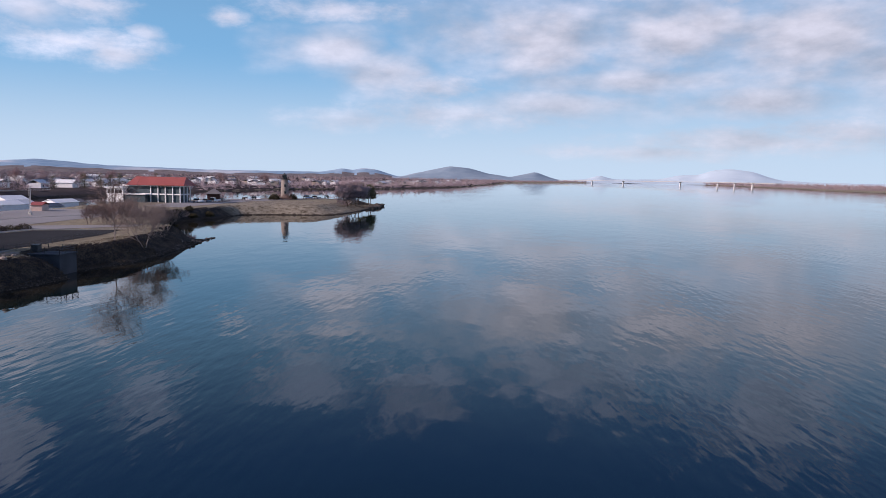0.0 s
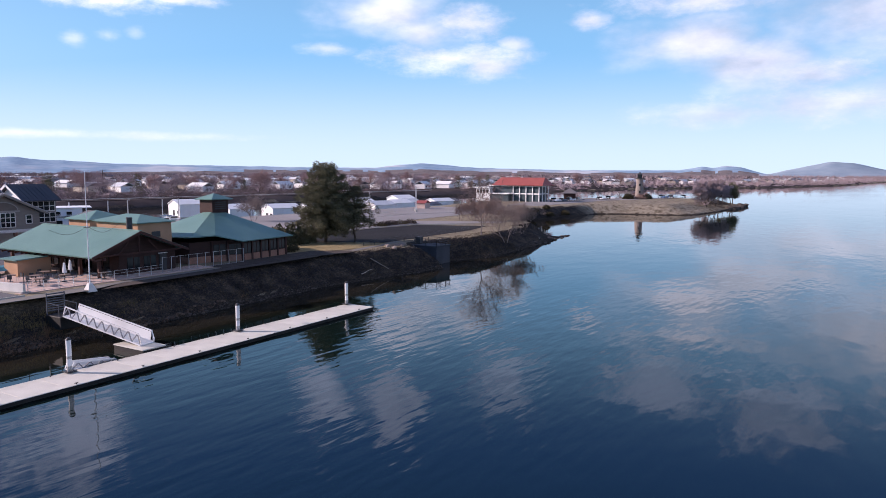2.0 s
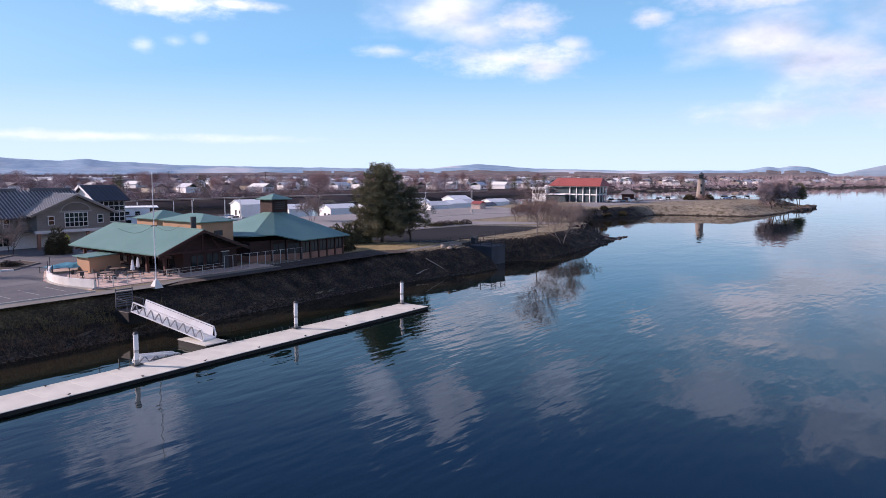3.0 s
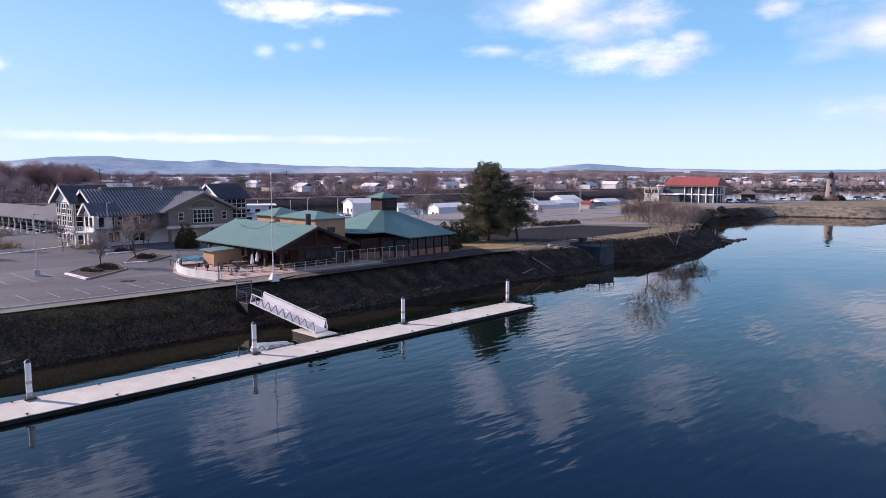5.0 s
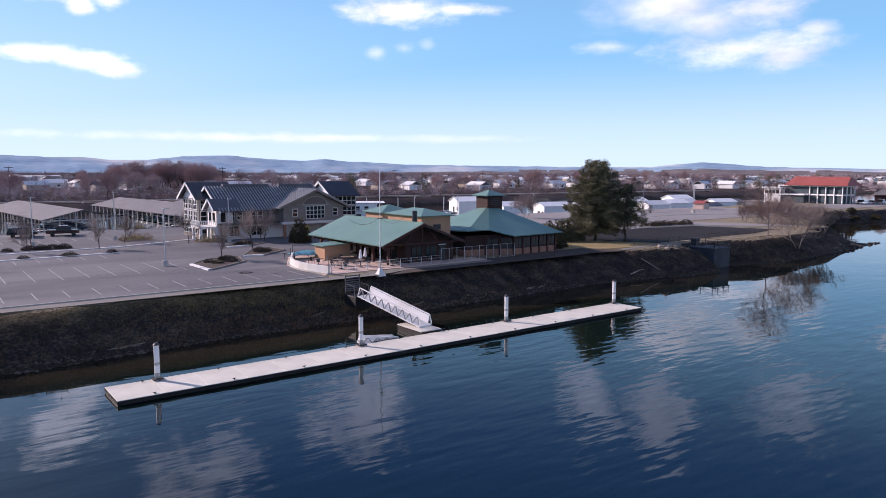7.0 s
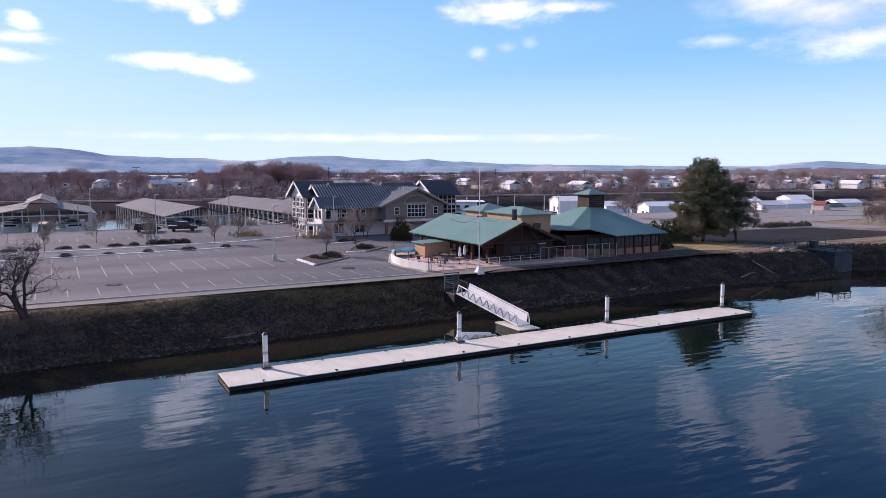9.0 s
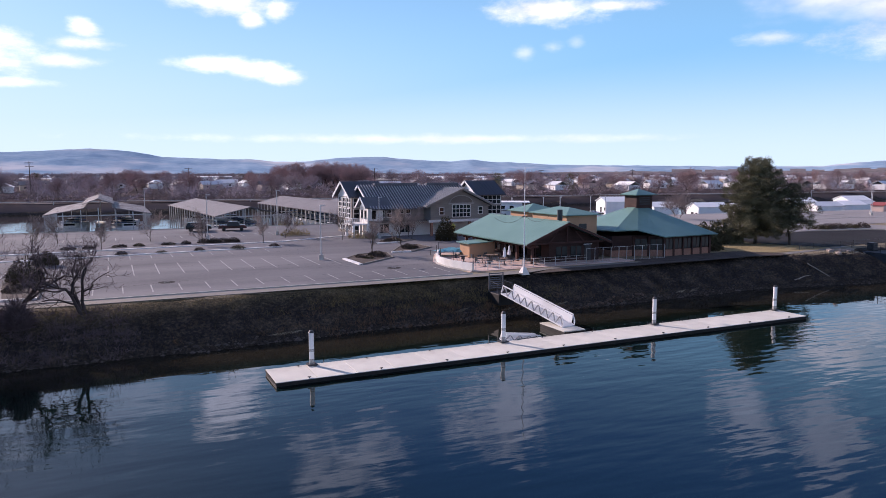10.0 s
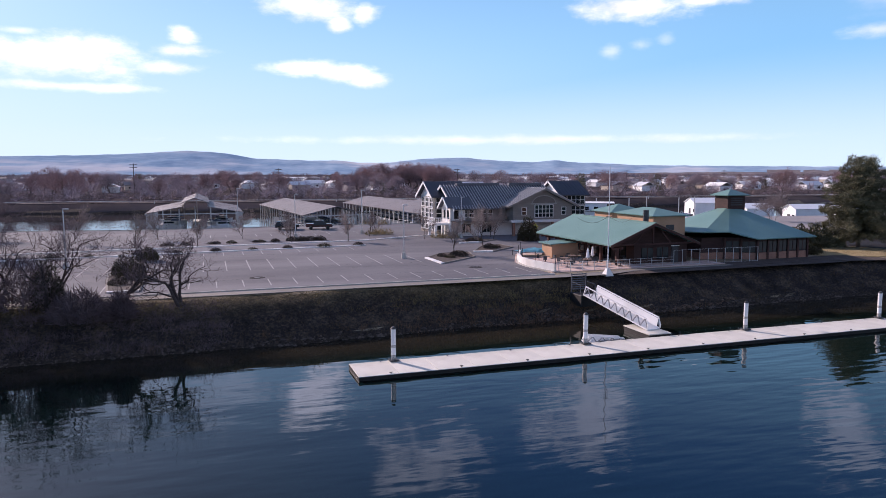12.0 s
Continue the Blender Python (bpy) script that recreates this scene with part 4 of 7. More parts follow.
def grey_building():
    t = thing("marina_office", "two storey grey sided building with dark standing seam roofs", "building")
    yb, yf = 133.0, 116.6                             # back and front walls
    part("wall", box(40.8, 63.0, yf, yb - 4, G - 0.2, 8.6), M["grey_siding"], t)
    part("lower_wall", box(40.6, 63.2, yf - 0.08, yb - 4.2, G - 0.25, 6.4), M["trim"], t, "pale stucco ground floor")
    # main roof, ridge along x
    x0, x1, yr, ze, zr = 40.6, 61.2, 122.6, 8.45, 12.5
    roof_face(t, [(x0, yf - 1.3, ze), (x1, yf - 1.3, ze), (x1, yr, zr), (x0, yr, zr)], 0.18, 0.52, "slate")
    roof_face(t, [(x1, yb - 2.5, ze), (x0, yb - 2.5, ze), (x0, yr, zr), (x1, yr, zr)], 0.18, 0.0, "slate")
    part("ridge_vent", box(43.6, 52.0, yr - 0.5, yr + 0.5, zr - 0.1, zr + 0.35), M["slate"], t)
    part("ridge_vent", box(54.0, 60.6, yr - 0.5, yr + 0.5, zr - 0.1, zr + 0.35), M["slate"], t)
    for ya in (yf - 1.3, yb - 2.5):
        bm = bmesh.new()
        add_slab(bm, [(x0 - 0.05, ya, ze + 0.05), (x0 - 0.05, yr, zr + 0.05), (x0 - 0.05, yr, zr - 0.4), (x0 - 0.05, ya, ze - 0.4)], 0.12)
        part("barge_board", bm, M["white"], t)
    part("gable_wall", slab([(41.3, yf - 0.2, 8.4), (41.3, yr, 12.1), (41.3, yb - 3.6, 8.4)], 0.2), M["white"], t)
    part("canopy_roof", box(40.4, 51.0, yf - 1.5, yf - 0.1, 6.15, 6.45, 0.04), M["brown_grey"], t, "dark canopy over the ground floor")
    # river front gable
    xa, xb, xm, yg = 49.8, 63.6, 57.0, 113.6
    ze2, zr2 = 8.9, 12.0
    # west slope in a paler grey that paints in its sunlight
    roof_face(t, [(xa, 124, ze2), (xa, yg - 0.7, ze2), (xm, yg - 0.7, zr2), (xm, 124, zr2)], 0.18, 0.7, "slate_sunlit")
    roof_face(t, [(xb, yg - 0.7, ze2), (xb, 124, ze2), (xm, 124, zr2), (xm, yg - 0.7, zr2)], 0.18, 0.7, "slate")
    part("wall", box(51.0, 62.6, yg, 117.2, 6.3, 9.0), M["grey_siding"], t)
    part("gable_wall", slab([(50.9, yg - 0.02, 8.98), (62.7, yg - 0.02, 8.98), (xm, yg - 0.02, 11.7)], 0.2), M["grey_siding"], t)
    part("balcony_beam", box(50.6, 63.0, yg - 0.3, yg + 0.1, 6.0, 6.45), M["trim"], t)
    for x in (51.2, 55.0, 58.8, 62.4):
        part("column", box(x - 0.22, x + 0.22, yg - 0.1, yg + 0.3, G - 0.1, 6.1), M["brick"], t)
    for (za, xc) in ((ze2, xa), (ze2, xb)):
        bm = slab([(xc, yg - 0.78, za + 0.02), (xm, yg - 0.78, zr2 + 0.02), (xm, yg - 0.78, zr2 - 0.32), (xc, yg - 0.78, za - 0.32)], 0.08)
        part("barge_board", bm, M["grey_siding"], t)
    bm = bmesh.new()
    n = 10
    arc = [(xm + 2.3 * math.cos(math.pi * k / n), yg - 0.06, 9.35 + 1.35 * math.sin(math.pi * k / n)) for k in range(n + 1)]
    add_slab(bm, arc[::-1], 0.05)
    part("arched_panel", bm, M["brown_grey"], t)
    bm = bmesh.new()
    for p0, p1 in zip(arc, arc[1:]):
        add_rod(bm, p0, p1, 0.1, sides=4)
    add_box(bm, xm - 2.6, xm + 2.6, yg - 0.14, yg - 0.02, 9.15, 9.40)
    part("arch_trim", bm, M["siding_trim"], t)

    def window(x, z, w, h, y, nx, nz, dy=-1):
        f = part("window", box(x - w / 2, x + w / 2, y - 0.05, y + 0.05, z, z + h), M["glass"], t)
        bm = bmesh.new()
        for k in range(nx + 1):
            px = x - w / 2 + w * k / nx
            add_box(bm, px - 0.05, px + 0.05, y - 0.11, y - 0.01, z - 0.05, z + h + 0.05)
        for k in range(nz + 1):
            pz = z + h * k / nz
            add_box(bm, x - w / 2, x + w / 2, y - 0.10, y - 0.012, pz - 0.05, pz + 0.05)
        part("window_frame", bm, M["trim"], f)

    window(xm, 6.85, 3.6, 2.2, yg - 0.04, 5, 3)
    window(xm - 3.9, 7.3, 0.9, 1.3, yg - 0.04, 1, 2)
    window(xm + 3.9, 7.3, 0.9, 1.3, yg - 0.04, 1, 2)
    for x in (43.0, 44.3, 46.6, 47.9):
        window(x, 6.9, 0.9, 1.35, yf - 0.06, 1, 2)
    for x in (43.2, 47.2):
        window(x, 4.2, 2.0, 1.6, yf - 0.14, 2, 1)
    # stair towers at both ends: ridges along x, glazed river faces
    for xa, xb, yt, yd in ((39.4, 45.5, 122.6, 8.6), (66.6, 72.0, 125.2, 8.6)):
        part("tower", box(xa, xb, yt, yt + yd, G - 0.2, 10.5), M["grey_siding"], t)
        zr3, ze3, ym = 13.15, 10.35, yt + yd / 2
        for pts in ([(xa - 0.8, yt - 0.7, ze3), (xb + 0.6, yt - 0.7, ze3), (xb + 0.6, ym, zr3), (xa - 0.8, ym, zr3)], [(xb + 0.6, yt + yd + 0.7, ze3), (xa - 0.8, yt + yd + 0.7, ze3), (xa - 0.8, ym, zr3), (xb + 0.6, ym, zr3)]):
            roof_face(t, pts, 0.16, 0.7, "slate_dark", "tower_roof")
        part("gable_wall", slab([(xa - 0.02, yt, 10.4), (xa - 0.02, ym, 12.9), (xa - 0.02, yt + yd, 10.4)], 0.15), M["white"], t)
        for ya in (yt - 0.7, yt + yd + 0.7):
            part("barge_board", slab([(xa - 0.84, ya, ze3 + 0.04), (xa - 0.84, ym, zr3 + 0.04), (xa - 0.84, ym, zr3 - 0.42), (xa - 0.84, ya, ze3 - 0.42)], 0.1), M["white"], t)
        for z in (4.3, 6.5, 8.5):
            window((xa + xb) / 2, z, xb - xa - 0.5, 1.7, yt - 0.03, 5, 2)
            for y in (yt + 0.7, yt + 3.3, yt + 5.9):
                f = part("window", box(xa - 0.06, xa - 0.01, y, y + 1.9, z, z + 1.7), M["glass"], t)
                bm = bmesh.new()
                for k in range(3):
                    add_box(bm, xa - 0.12, xa - 0.02, y + 0.95 * k - 0.07, y + 0.95 * k + 0.07, z - 0.1, z + 1.8)
                for k in range(3):
                    add_box(bm, xa - 0.11, xa - 0.025, y, y + 1.9, z + 0.85 * k - 0.06, z + 0.85 * k + 0.06)
                part("window_frame", bm, M["white"], f)
    # entrance porch, its gable to the west
    b = part("porch", box(40.2, 43.0, 116.1, 120.4, 6.0, 8.8), M["trim"], t, "small white entrance porch with balcony")
    for y in (116.9, 118.7):
        part("porch_window", box(40.12, 40.2, y, y + 0.9, 6.7, 8.2), M["glass"], b)
    part("porch_window", box(40.9, 41.7, 116.02, 116.1, 6.7, 8.2), M["glass"], b)
    for y in (115.6, 120.9):
        pts = [(39.5, y, 8.7), (44.5, y, 8.7), (44.5, 118.25, 10.5), (39.5, 118.25, 10.5)]
        part("porch_roof", slab(pts if y < 118 else [pts[1], pts[0], pts[3], pts[2]], 0.14), M["slate"], b)
        part("barge_board", slab([(39.46, y, 8.74), (39.46, 118.25, 10.54), (39.46, 118.25, 10.15), (39.46, y, 8.35)], 0.1), M["white"], b)
    part("gable_wall", slab([(40.18, 116.1, 8.7), (40.18, 118.25, 10.2), (40.18, 120.4, 8.7)], 0.1), M["white"], b)
    for y in (116.3, 120.2):
        part("column", box(40.0, 40.4, y - 0.2, y + 0.2, G - 0.1, 6.0), M["white"], b)
    bm = bmesh.new()
    add_box(bm, 37.4, 40.2, 116.4, 120.6, 5.7, 5.98)
    for k in range(9):
        add_rod(bm, (37.5 + k * 0.33, 116.45, 5.95), (37.5 + k * 0.33, 116.45, 6.95), 0.04, sides=4)
        add_rod(bm, (37.45, 116.45 + k * 0.5, 5.95), (37.45, 116.45 + k * 0.5, 6.95), 0.04, sides=4)
    add_rod(bm, (37.4, 116.45, 6.95), (40.2, 116.45, 6.95), 0.06, sides=4)
    add_rod(bm, (37.45, 116.45, 6.95), (37.45, 120.5, 6.95), 0.06, sides=4)
    part("balcony", bm, M["white"], b)
    for y in (116.6, 120.4):
        part("column", box(37.5, 37.9, y - 0.2, y + 0.2, G - 0.1, 5.7), M["white"], b)


M["patio"] = mat("patio_brick", (0.48, 0.34, 0.29), (0.62, 0.47, 0.41), 0.9, 0.6, 8, 0.3, grime=(0.42, 0.36, 0.33))
M["parapet"] = mat("parapet_render", (0.62, 0.60, 0.56), (0.76, 0.73, 0.69), 0.85, 0.6, 10, 0.2, grime=(0.42, 0.33, 0.26))
M["slate_sunlit"] = mat("sunlit_grey_metal_roof", (0.19, 0.195, 0.205), (0.26, 0.265, 0.275), 0.5, 0.4, 10, 0.08, spec=0.45)
M["table_wood"] = mat("table_wood", (0.16, 0.11, 0.085), (0.26, 0.19, 0.15), 0.8, 1.0, 10, 0.2)
M["brown_grey"] = mat("grey_brown_panel", (0.12, 0.10, 0.085), (0.18, 0.15, 0.13), 0.85, 0.8, 12, 0.15)
restaurant()
patio()
grey_building()


# ---- plants ----
class Mesher:
    """Gathers vertices and faces for from_pydata."""

    def __init__(self):
        self.v, self.f = [], []

    def tube(self, a, b, r0, r1, sides):
        d = (b - a).normalized()
        u = d.orthogonal().normalized()
        w = d.cross(u)
        n = len(self.v)
        for c, r in ((a, r0), (b, r1)):
            for k in range(sides):
                t = 2 * math.pi * k / sides
                self.v.append(tuple(c + u * (r * math.cos(t)) + w * (r * math.sin(t))))
        for k in range(sides):
            j = (k + 1) % sides
            self.f.append((n + k, n + j, n + sides + j, n + sides + k))

    def tri(self, a, b, c):
        n = len(self.v)
        self.v += [tuple(a), tuple(b), tuple(c)]
        self.f.append((n, n + 1, n + 2))

    def mesh(self, name, material):
        me = bpy.data.meshes.new(name)
        me.from_pydata(self.v, [], self.f)
        me.materials.append(material)
        return me


def any_way(rnd):
    return Vector((rnd.gauss(0, 1), rnd.gauss(0, 1), rnd.gauss(0, 1))).normalized()


def bare_tree_meshes(seed, height, stems=1, spread=0.55, levels=4, twig_r=0.012, twigs=5, wood="bark", twig="twig", kink=0.28, trunk_r=None, thin=0.0):
    rnd = random.Random(seed)
    limbs, fine = Mesher(), Mesher()
    r_base = trunk_r or height * 0.022

    def grow(p, d, length, r, level):
        segs = 4 if level < 2 else 3
        pts = [p]
        for k in range(segs):
            d = (d + any_way(rnd) * kink + Vector((0, 0, 0.10))).normalized()
            q = pts[-1] + d * (length / segs)
            ra, rb = r * (1 - 0.45 * k / segs), r * (1 - 0.45 * (k + 1) / segs)
            if level >= levels - 1:
                fine.tube(pts[-1], q, max(ra, twig_r), max(rb, twig_r * 0.7), 3)
            else:
                limbs.tube(pts[-1], q, ra, rb, 7 if level == 0 else 5)
            pts.append(q)
            if level < levels and (k > 0 or level > 0):
                kids = 2 if level < 2 else (twigs if level == levels - 1 else 2)
                if level < levels - 1 and k < segs - 1:
                    kids = 1
                for _ in range(kids):
                    if thin and level > 0 and rnd.random() < thin:
                        continue
                    side = any_way(rnd)
                    nd = (d * (1 - spread) + (side - d * side.dot(d)).normalized() * spread * rnd.uniform(0.7, 1.4) + Vector((0, 0, 0.12))).normalized()
                    grow(q, nd, length * rnd.uniform(0.55, 0.85), r * 0.5, level + 1)

    for s in range(stems):
        a = 2 * math.pi * s / stems + rnd.uniform(-0.4, 0.4)
        lean = 0.0 if stems == 1 else rnd.uniform(0.25, 0.5)
        base = Vector((0.22 * math.cos(a), 0.22 * math.sin(a), -0.6)) if stems > 1 else Vector((0, 0, -0.6))
        grow(base, Vector((lean * math.cos(a), lean * math.sin(a), 1)).normalized(), height * 0.42, r_base * (1 if stems == 1 else 0.7), 0)
    return limbs.mesh("trunk", M[wood]), fine.mesh("crown", M[twig])


def haze_crown(me, seed, height, blades, length, width):
    """Fine outer twigs added to a crown mesh, as thin slivers through an oval."""
    rnd = random.Random(seed)
    m = Mesher()
    m.v, m.f = [tuple(v.co) for v in me.vertices], [tuple(p.vertices) for p in me.polygons]
    for _ in range(blades):
        d = any_way(rnd) * rnd.random() ** 0.4
        c = Vector((d.x * height * 0.42, d.y * height * 0.42, height * (0.62 + 0.38 * d.z)))
        way = (Vector((d.x, d.y, d.z * 0.6 + 0.35)) + any_way(rnd) * 0.6).normalized()
        e = any_way(rnd) * width
        m.tri(c - e, c + e, c + way * length * rnd.uniform(0.6, 1.4))
    return m.mesh("crown", me.materials[0])


def plant(name, meshes, label, category, at, turn=0.0, size=1.0, group="", names=("trunk", "crown")):
    t = thing(name, label, category, at, turn, group)
    t.scale = (size, size, size)
    for nm, me in zip(names, meshes):
        ob = new(nm, me)
        ob.parent = t
    return t


def pine_meshes(seed, height, radius, clear=0.16, density=1.0):
    rnd = random.Random(seed)
    wood, leaf = Mesher(), Mesher()
    p = Vector((0, 0, -0.4))
    trunk = [p]
    for k in range(8):
        q = Vector((rnd.gauss(0, 0.12), rnd.gauss(0, 0.12), height * (k + 1) / 8.6))
        wood.tube(trunk[-1], q, height * 0.022 * (1 - k / 9), height * 0.022 * (1 - (k + 1) / 9), 8)
        trunk.append(q)

    def tuft(c, size):
        for _ in range(int(34 * density)):
            d = any_way(rnd)
            d.z = d.z * 0.8 + 0.25
            s = any_way(rnd) * size * 0.042
            a = c + any_way(rnd) * size * 0.45
            leaf.tri(a - s, a + s, a + d * size * rnd.uniform(0.4, 0.8))

    n = int(95 * density)
    for k in range(n):
        f = (k + rnd.random()) / n
        z = height * (clear + (0.97 - clear) * f)
        shape = (1 - f * 0.96) ** 0.52 * (0.62 + 0.38 * min(1, f * 5)) * rnd.choice((0.72, 0.9, 1.0, 1.08, 1.2)) * rnd.uniform(0.92, 1.06)
        length = max(0.5, radius * shape)
        a = k * 2.399 + rnd.uniform(-0.3, 0.3)
        d = Vector((math.cos(a), math.sin(a), rnd.uniform(0.0, 0.35) - 0.25 * (1 - f)))
        base = trunk[min(7, int(f * 7) + 1)].copy()
        base.z = z
        tip = base + d * length
        wood.tube(base, tip, 0.06 * (1.1 - f), 0.015, 4)
        m = max(2, int(length / 0.62))
        for j in range(m):
            s = (j + 0.8) / m
            c = base.lerp(tip, s) + Vector((rnd.gauss(0, 0.3), rnd.gauss(0, 0.3), rnd.uniform(-0.1, 0.35)))
            tuft(c, rnd.uniform(0.55, 0.95))
            if s > 0.4:
                side = Vector((-d.y, d.x, 0)) * rnd.choice((-1, 1)) * rnd.uniform(0.3, 0.9)
                tuft(c + side, rnd.uniform(0.5, 0.8))
    return wood.mesh("trunk", M["bark"]), leaf.mesh("crown", M["needle"])


def shrub_mesh(seed, w, h, blades, size, material, twiggy=True):
    rnd = random.Random(seed)
    m = Mesher()
    for _ in range(blades):
        a, r = rnd.uniform(0, 6.283), w * math.sqrt(rnd.random())
        z = h * rnd.random() * (1 - (r / w) ** 2 * 0.75)
        c = Vector((r * math.cos(a), r * math.sin(a), z))
        d = (any_way(rnd) + Vector((c.x / w, c.y / w, 0.9))).normalized()
        s = any_way(rnd) * size * (0.05 if twiggy else 0.28)
        m.tri(c - s, c + s, c + d * size * rnd.uniform(0.5, 1.2))
    return m.mesh("foliage", material)


def ground_z(x, y):
    return float(ground_height(np.array([x], float), np.array([y], float))[0])


def near_plants():
    big = pine_meshes(5, 13.2, 6.4, 0.10, 1.95)
    plant("pine_tree", big, "broad dark green pine beside the restaurant lawn", "tree", (92.0, 79.6, G), 20)
    small = pine_meshes(9, 9.4, 4.4, 0.26, 0.95)
    plant("pine_tree", small, "smaller dark green pine leaning off the large one", "tree", (94.6, 75.4, G), 70)
    for k, (x, y, s) in enumerate(((84.5, 82.5, 1.0), (86.8, 82.0, 1.2), (88.9, 81.6, 1.0), (85.6, 84.2, 1.1))):
        plant("evergreen_shrub", [shrub_mesh(30 + k, 1.9, 2.9, 1500, 0.5, M["needle"], False)], "dense dark evergreen shrub under the pine", "shrub", (x, y, G), 0, s, "shrubs by the pine", ("foliage",))
    plant("evergreen_shrub", [shrub_mesh(40, 1.7, 4.0, 1700, 0.45, M["brown_green"], False)], "rounded olive evergreen shrub by the kerb", "shrub", (50.0, 105.2, G), 0, 1.0, "", ("foliage",))
    for k, (x, y) in enumerate(((77.6, 74.4), (79.4, 75.2), (80.8, 76.6))):
        plant("low_shrub", [shrub_mesh(45 + k, 0.9, 0.9, 400, 0.3, M["brown_green"], False)], "low dark shrub at the restaurant wall", "shrub", (x, y, G), 0, 1.0, "shrubs by the wall", ("foliage",))
    # leafless trees at the top of the bank
    specs = ((-12.9, 65.8, 8.8, 2, 11), (-7.4, 66.2, 7.4, 1, 12), (-2.5, 65.4, 7.6, 3, 13), (-17.8, 65.4, 8.4, 2, 14), (-21.5, 66.6, 9.4, 2, 16), (-25.0, 65.8, 7.6, 2, 15))
    for x, y, h, stems, seed in specs:
        me = bare_tree_meshes(seed, h, stems, 0.60, 5, 0.014, 2, kink=0.40, trunk_r=0.25, thin=0.34, twig="dark_twig", wood="dark_bark")
        me = (me[0], haze_crown(me[1], seed, h, 500, 0.8, 0.010))
        plant("bare_tree", me, "dark gnarled leafless tree on the river bank", "tree", (x, y, ground_z(x, y) - 0.1), seed * 40, 1.0, "leafless bank trees")
    for k, (x, y, w, h) in enumerate(((-13.0, 65.8, 1.3, 5.0), (-20.5, 65.4, 1.6, 3.2))):
        plant("ivy_thicket", [shrub_mesh(50 + k, w, h, 2600, 0.26, M["dark_leaf"], False)], "dark ivy covered thicket round the bank trees", "shrub", (x, y, ground_z(x, y)), 0, 1.0, "bank thickets", ("foliage",))
    for k, (x, y, w, h) in enumerate(((-15.0, 66.2, 2.8, 4.6), (-19.6, 66.0, 3.0, 4.2), (-10.4, 64.0, 2.2, 2.6), (-7.3, 63.8, 1.0, 2.2))):
        plant("bramble_thicket", [shrub_mesh(150 + k, w, h, 2200, 1.0, M["dark_twig"])], "tangled dark leafless thicket among the bank trees", "shrub", (x, y, ground_z(x, y)), 0, 1.0, "bank brambles", ("foliage",))
    mid = [bare_tree_meshes(200 + k, 9.0, 1 + k % 2, 0.58, 4, 0.02, 4, kink=0.28, trunk_r=0.18, twig="dark_twig", wood="dark_bark") for k in range(2)]
    mid = [(a, haze_crown(b, 5 + k, 9.0, 1500, 0.9, 0.02)) for k, (a, b) in enumerate(mid)]
    for k, (x, y) in enumerate(((-34, 96), (-40, 118), (-37, 138), (-50, 150), (-58, 160), (-52, 130), (-46, 142), (-62, 148), (-66, 168), (-31, 112), (-48, 104))):
        plant("bare_tree", mid[k % 2], "dark leafless tree at the edge of the car park", "tree", (x, y, G), k * 77, 0.9 + 0.05 * (k % 5), "car park edge trees")
    # trees on the spit
    for x, y, h, stems, seed in ((119.8, 64.6, 10.4, 1, 21), (125.2, 61.9, 8.4, 2, 22)):
        me = bare_tree_meshes(seed, h, stems, 0.48, 4, 0.016, 3, kink=0.24, trunk_r=0.13, thin=0.12, wood="grey_bark", twig="pale_twig" if seed == 21 else "twig")
        me = (me[0], haze_crown(me[1], seed, h, 3400, 1.0, 0.012))
        plant("bare_tree", me, "pale grey leafless tree leaning over the spit shore", "tree", (x, y, ground_z(x, y)), seed * 40, 1.0, "leafless spit trees")
    winter = bare_tree_meshes(24, 7.0, 3, 0.5, 4, 0.018, 3, kink=0.2, trunk_r=0.10, wood="grey_bark", twig="twig")
    plant("bare_tree", winter, "pale many stemmed leafless tree behind the dining room", "tree", (121.6, 127.8, G), 30)
    sapling = []
    for seed, twig in ((61, "pale_twig"), (62, "pale_twig"), (63, "twig")):
        a, b = bare_tree_meshes(seed, 5.6, 5, 0.42, 4, 0.018, 2, kink=0.16, trunk_r=0.08, thin=0.25, wood="grey_bark", twig=twig)
        sapling.append((a, haze_crown(b, seed, 5.6, 700, 0.9, 0.016)))
    for k, (x, y, m) in enumerate(((152.6, 87.8, 0), (154.4, 85.4, 1), (156.0, 83.2, 0), (157.4, 81.2, 1), (153.0, 84.0, 1), (143.4, 71.6, 2), (146.4, 69.8, 2), (149.0, 68.8, 2))):
        plant("bare_sapling", sapling[m], "grey many stemmed leafless sapling on the spit" if m == 2 else "reddish many stemmed leafless sapling on the spit", "tree", (x, y, max(0.4, ground_z(x, y))), k * 50, 0.85 + 0.07 * (k % 4), "saplings on the spit")
    # young trees in the car park
    young = [bare_tree_meshes(70 + k, 5.0, 1, 0.46, 4, 0.012, 3, kink=0.14, trunk_r=0.07) for k in range(3)]
    for k, (x, y, s) in enumerate(((32.1, 91.2, 1.15), (38.8, 97.0, 1.3), (34.6, 113.4, 1.0), (21.7, 113.6, 1.05), (27.0, 121.6, 1.0), (5.6, 124.5, 1.0), (-1.6, 114.0, 1.0),
                                   (12.6, 113.8, 0.9), (46.5, 113.0, 1.0), (14.5, 128.0, 1.0), (-10.5, 114.0, 1.1), (45.2, 108.4, 1.1), (-20.0, 124.0, 1.2), (-8.0, 127.0, 1.0))):
        plant("young_tree", young[k % 3], "slim young leafless tree planted in the car park", "tree", (x, y, G), k * 67, s, "young car park trees")
    # bank scrub, dry grass and stones
    rnd = random.Random(4)
    grass, moss = Mesher(), Mesher()
    n = 14000
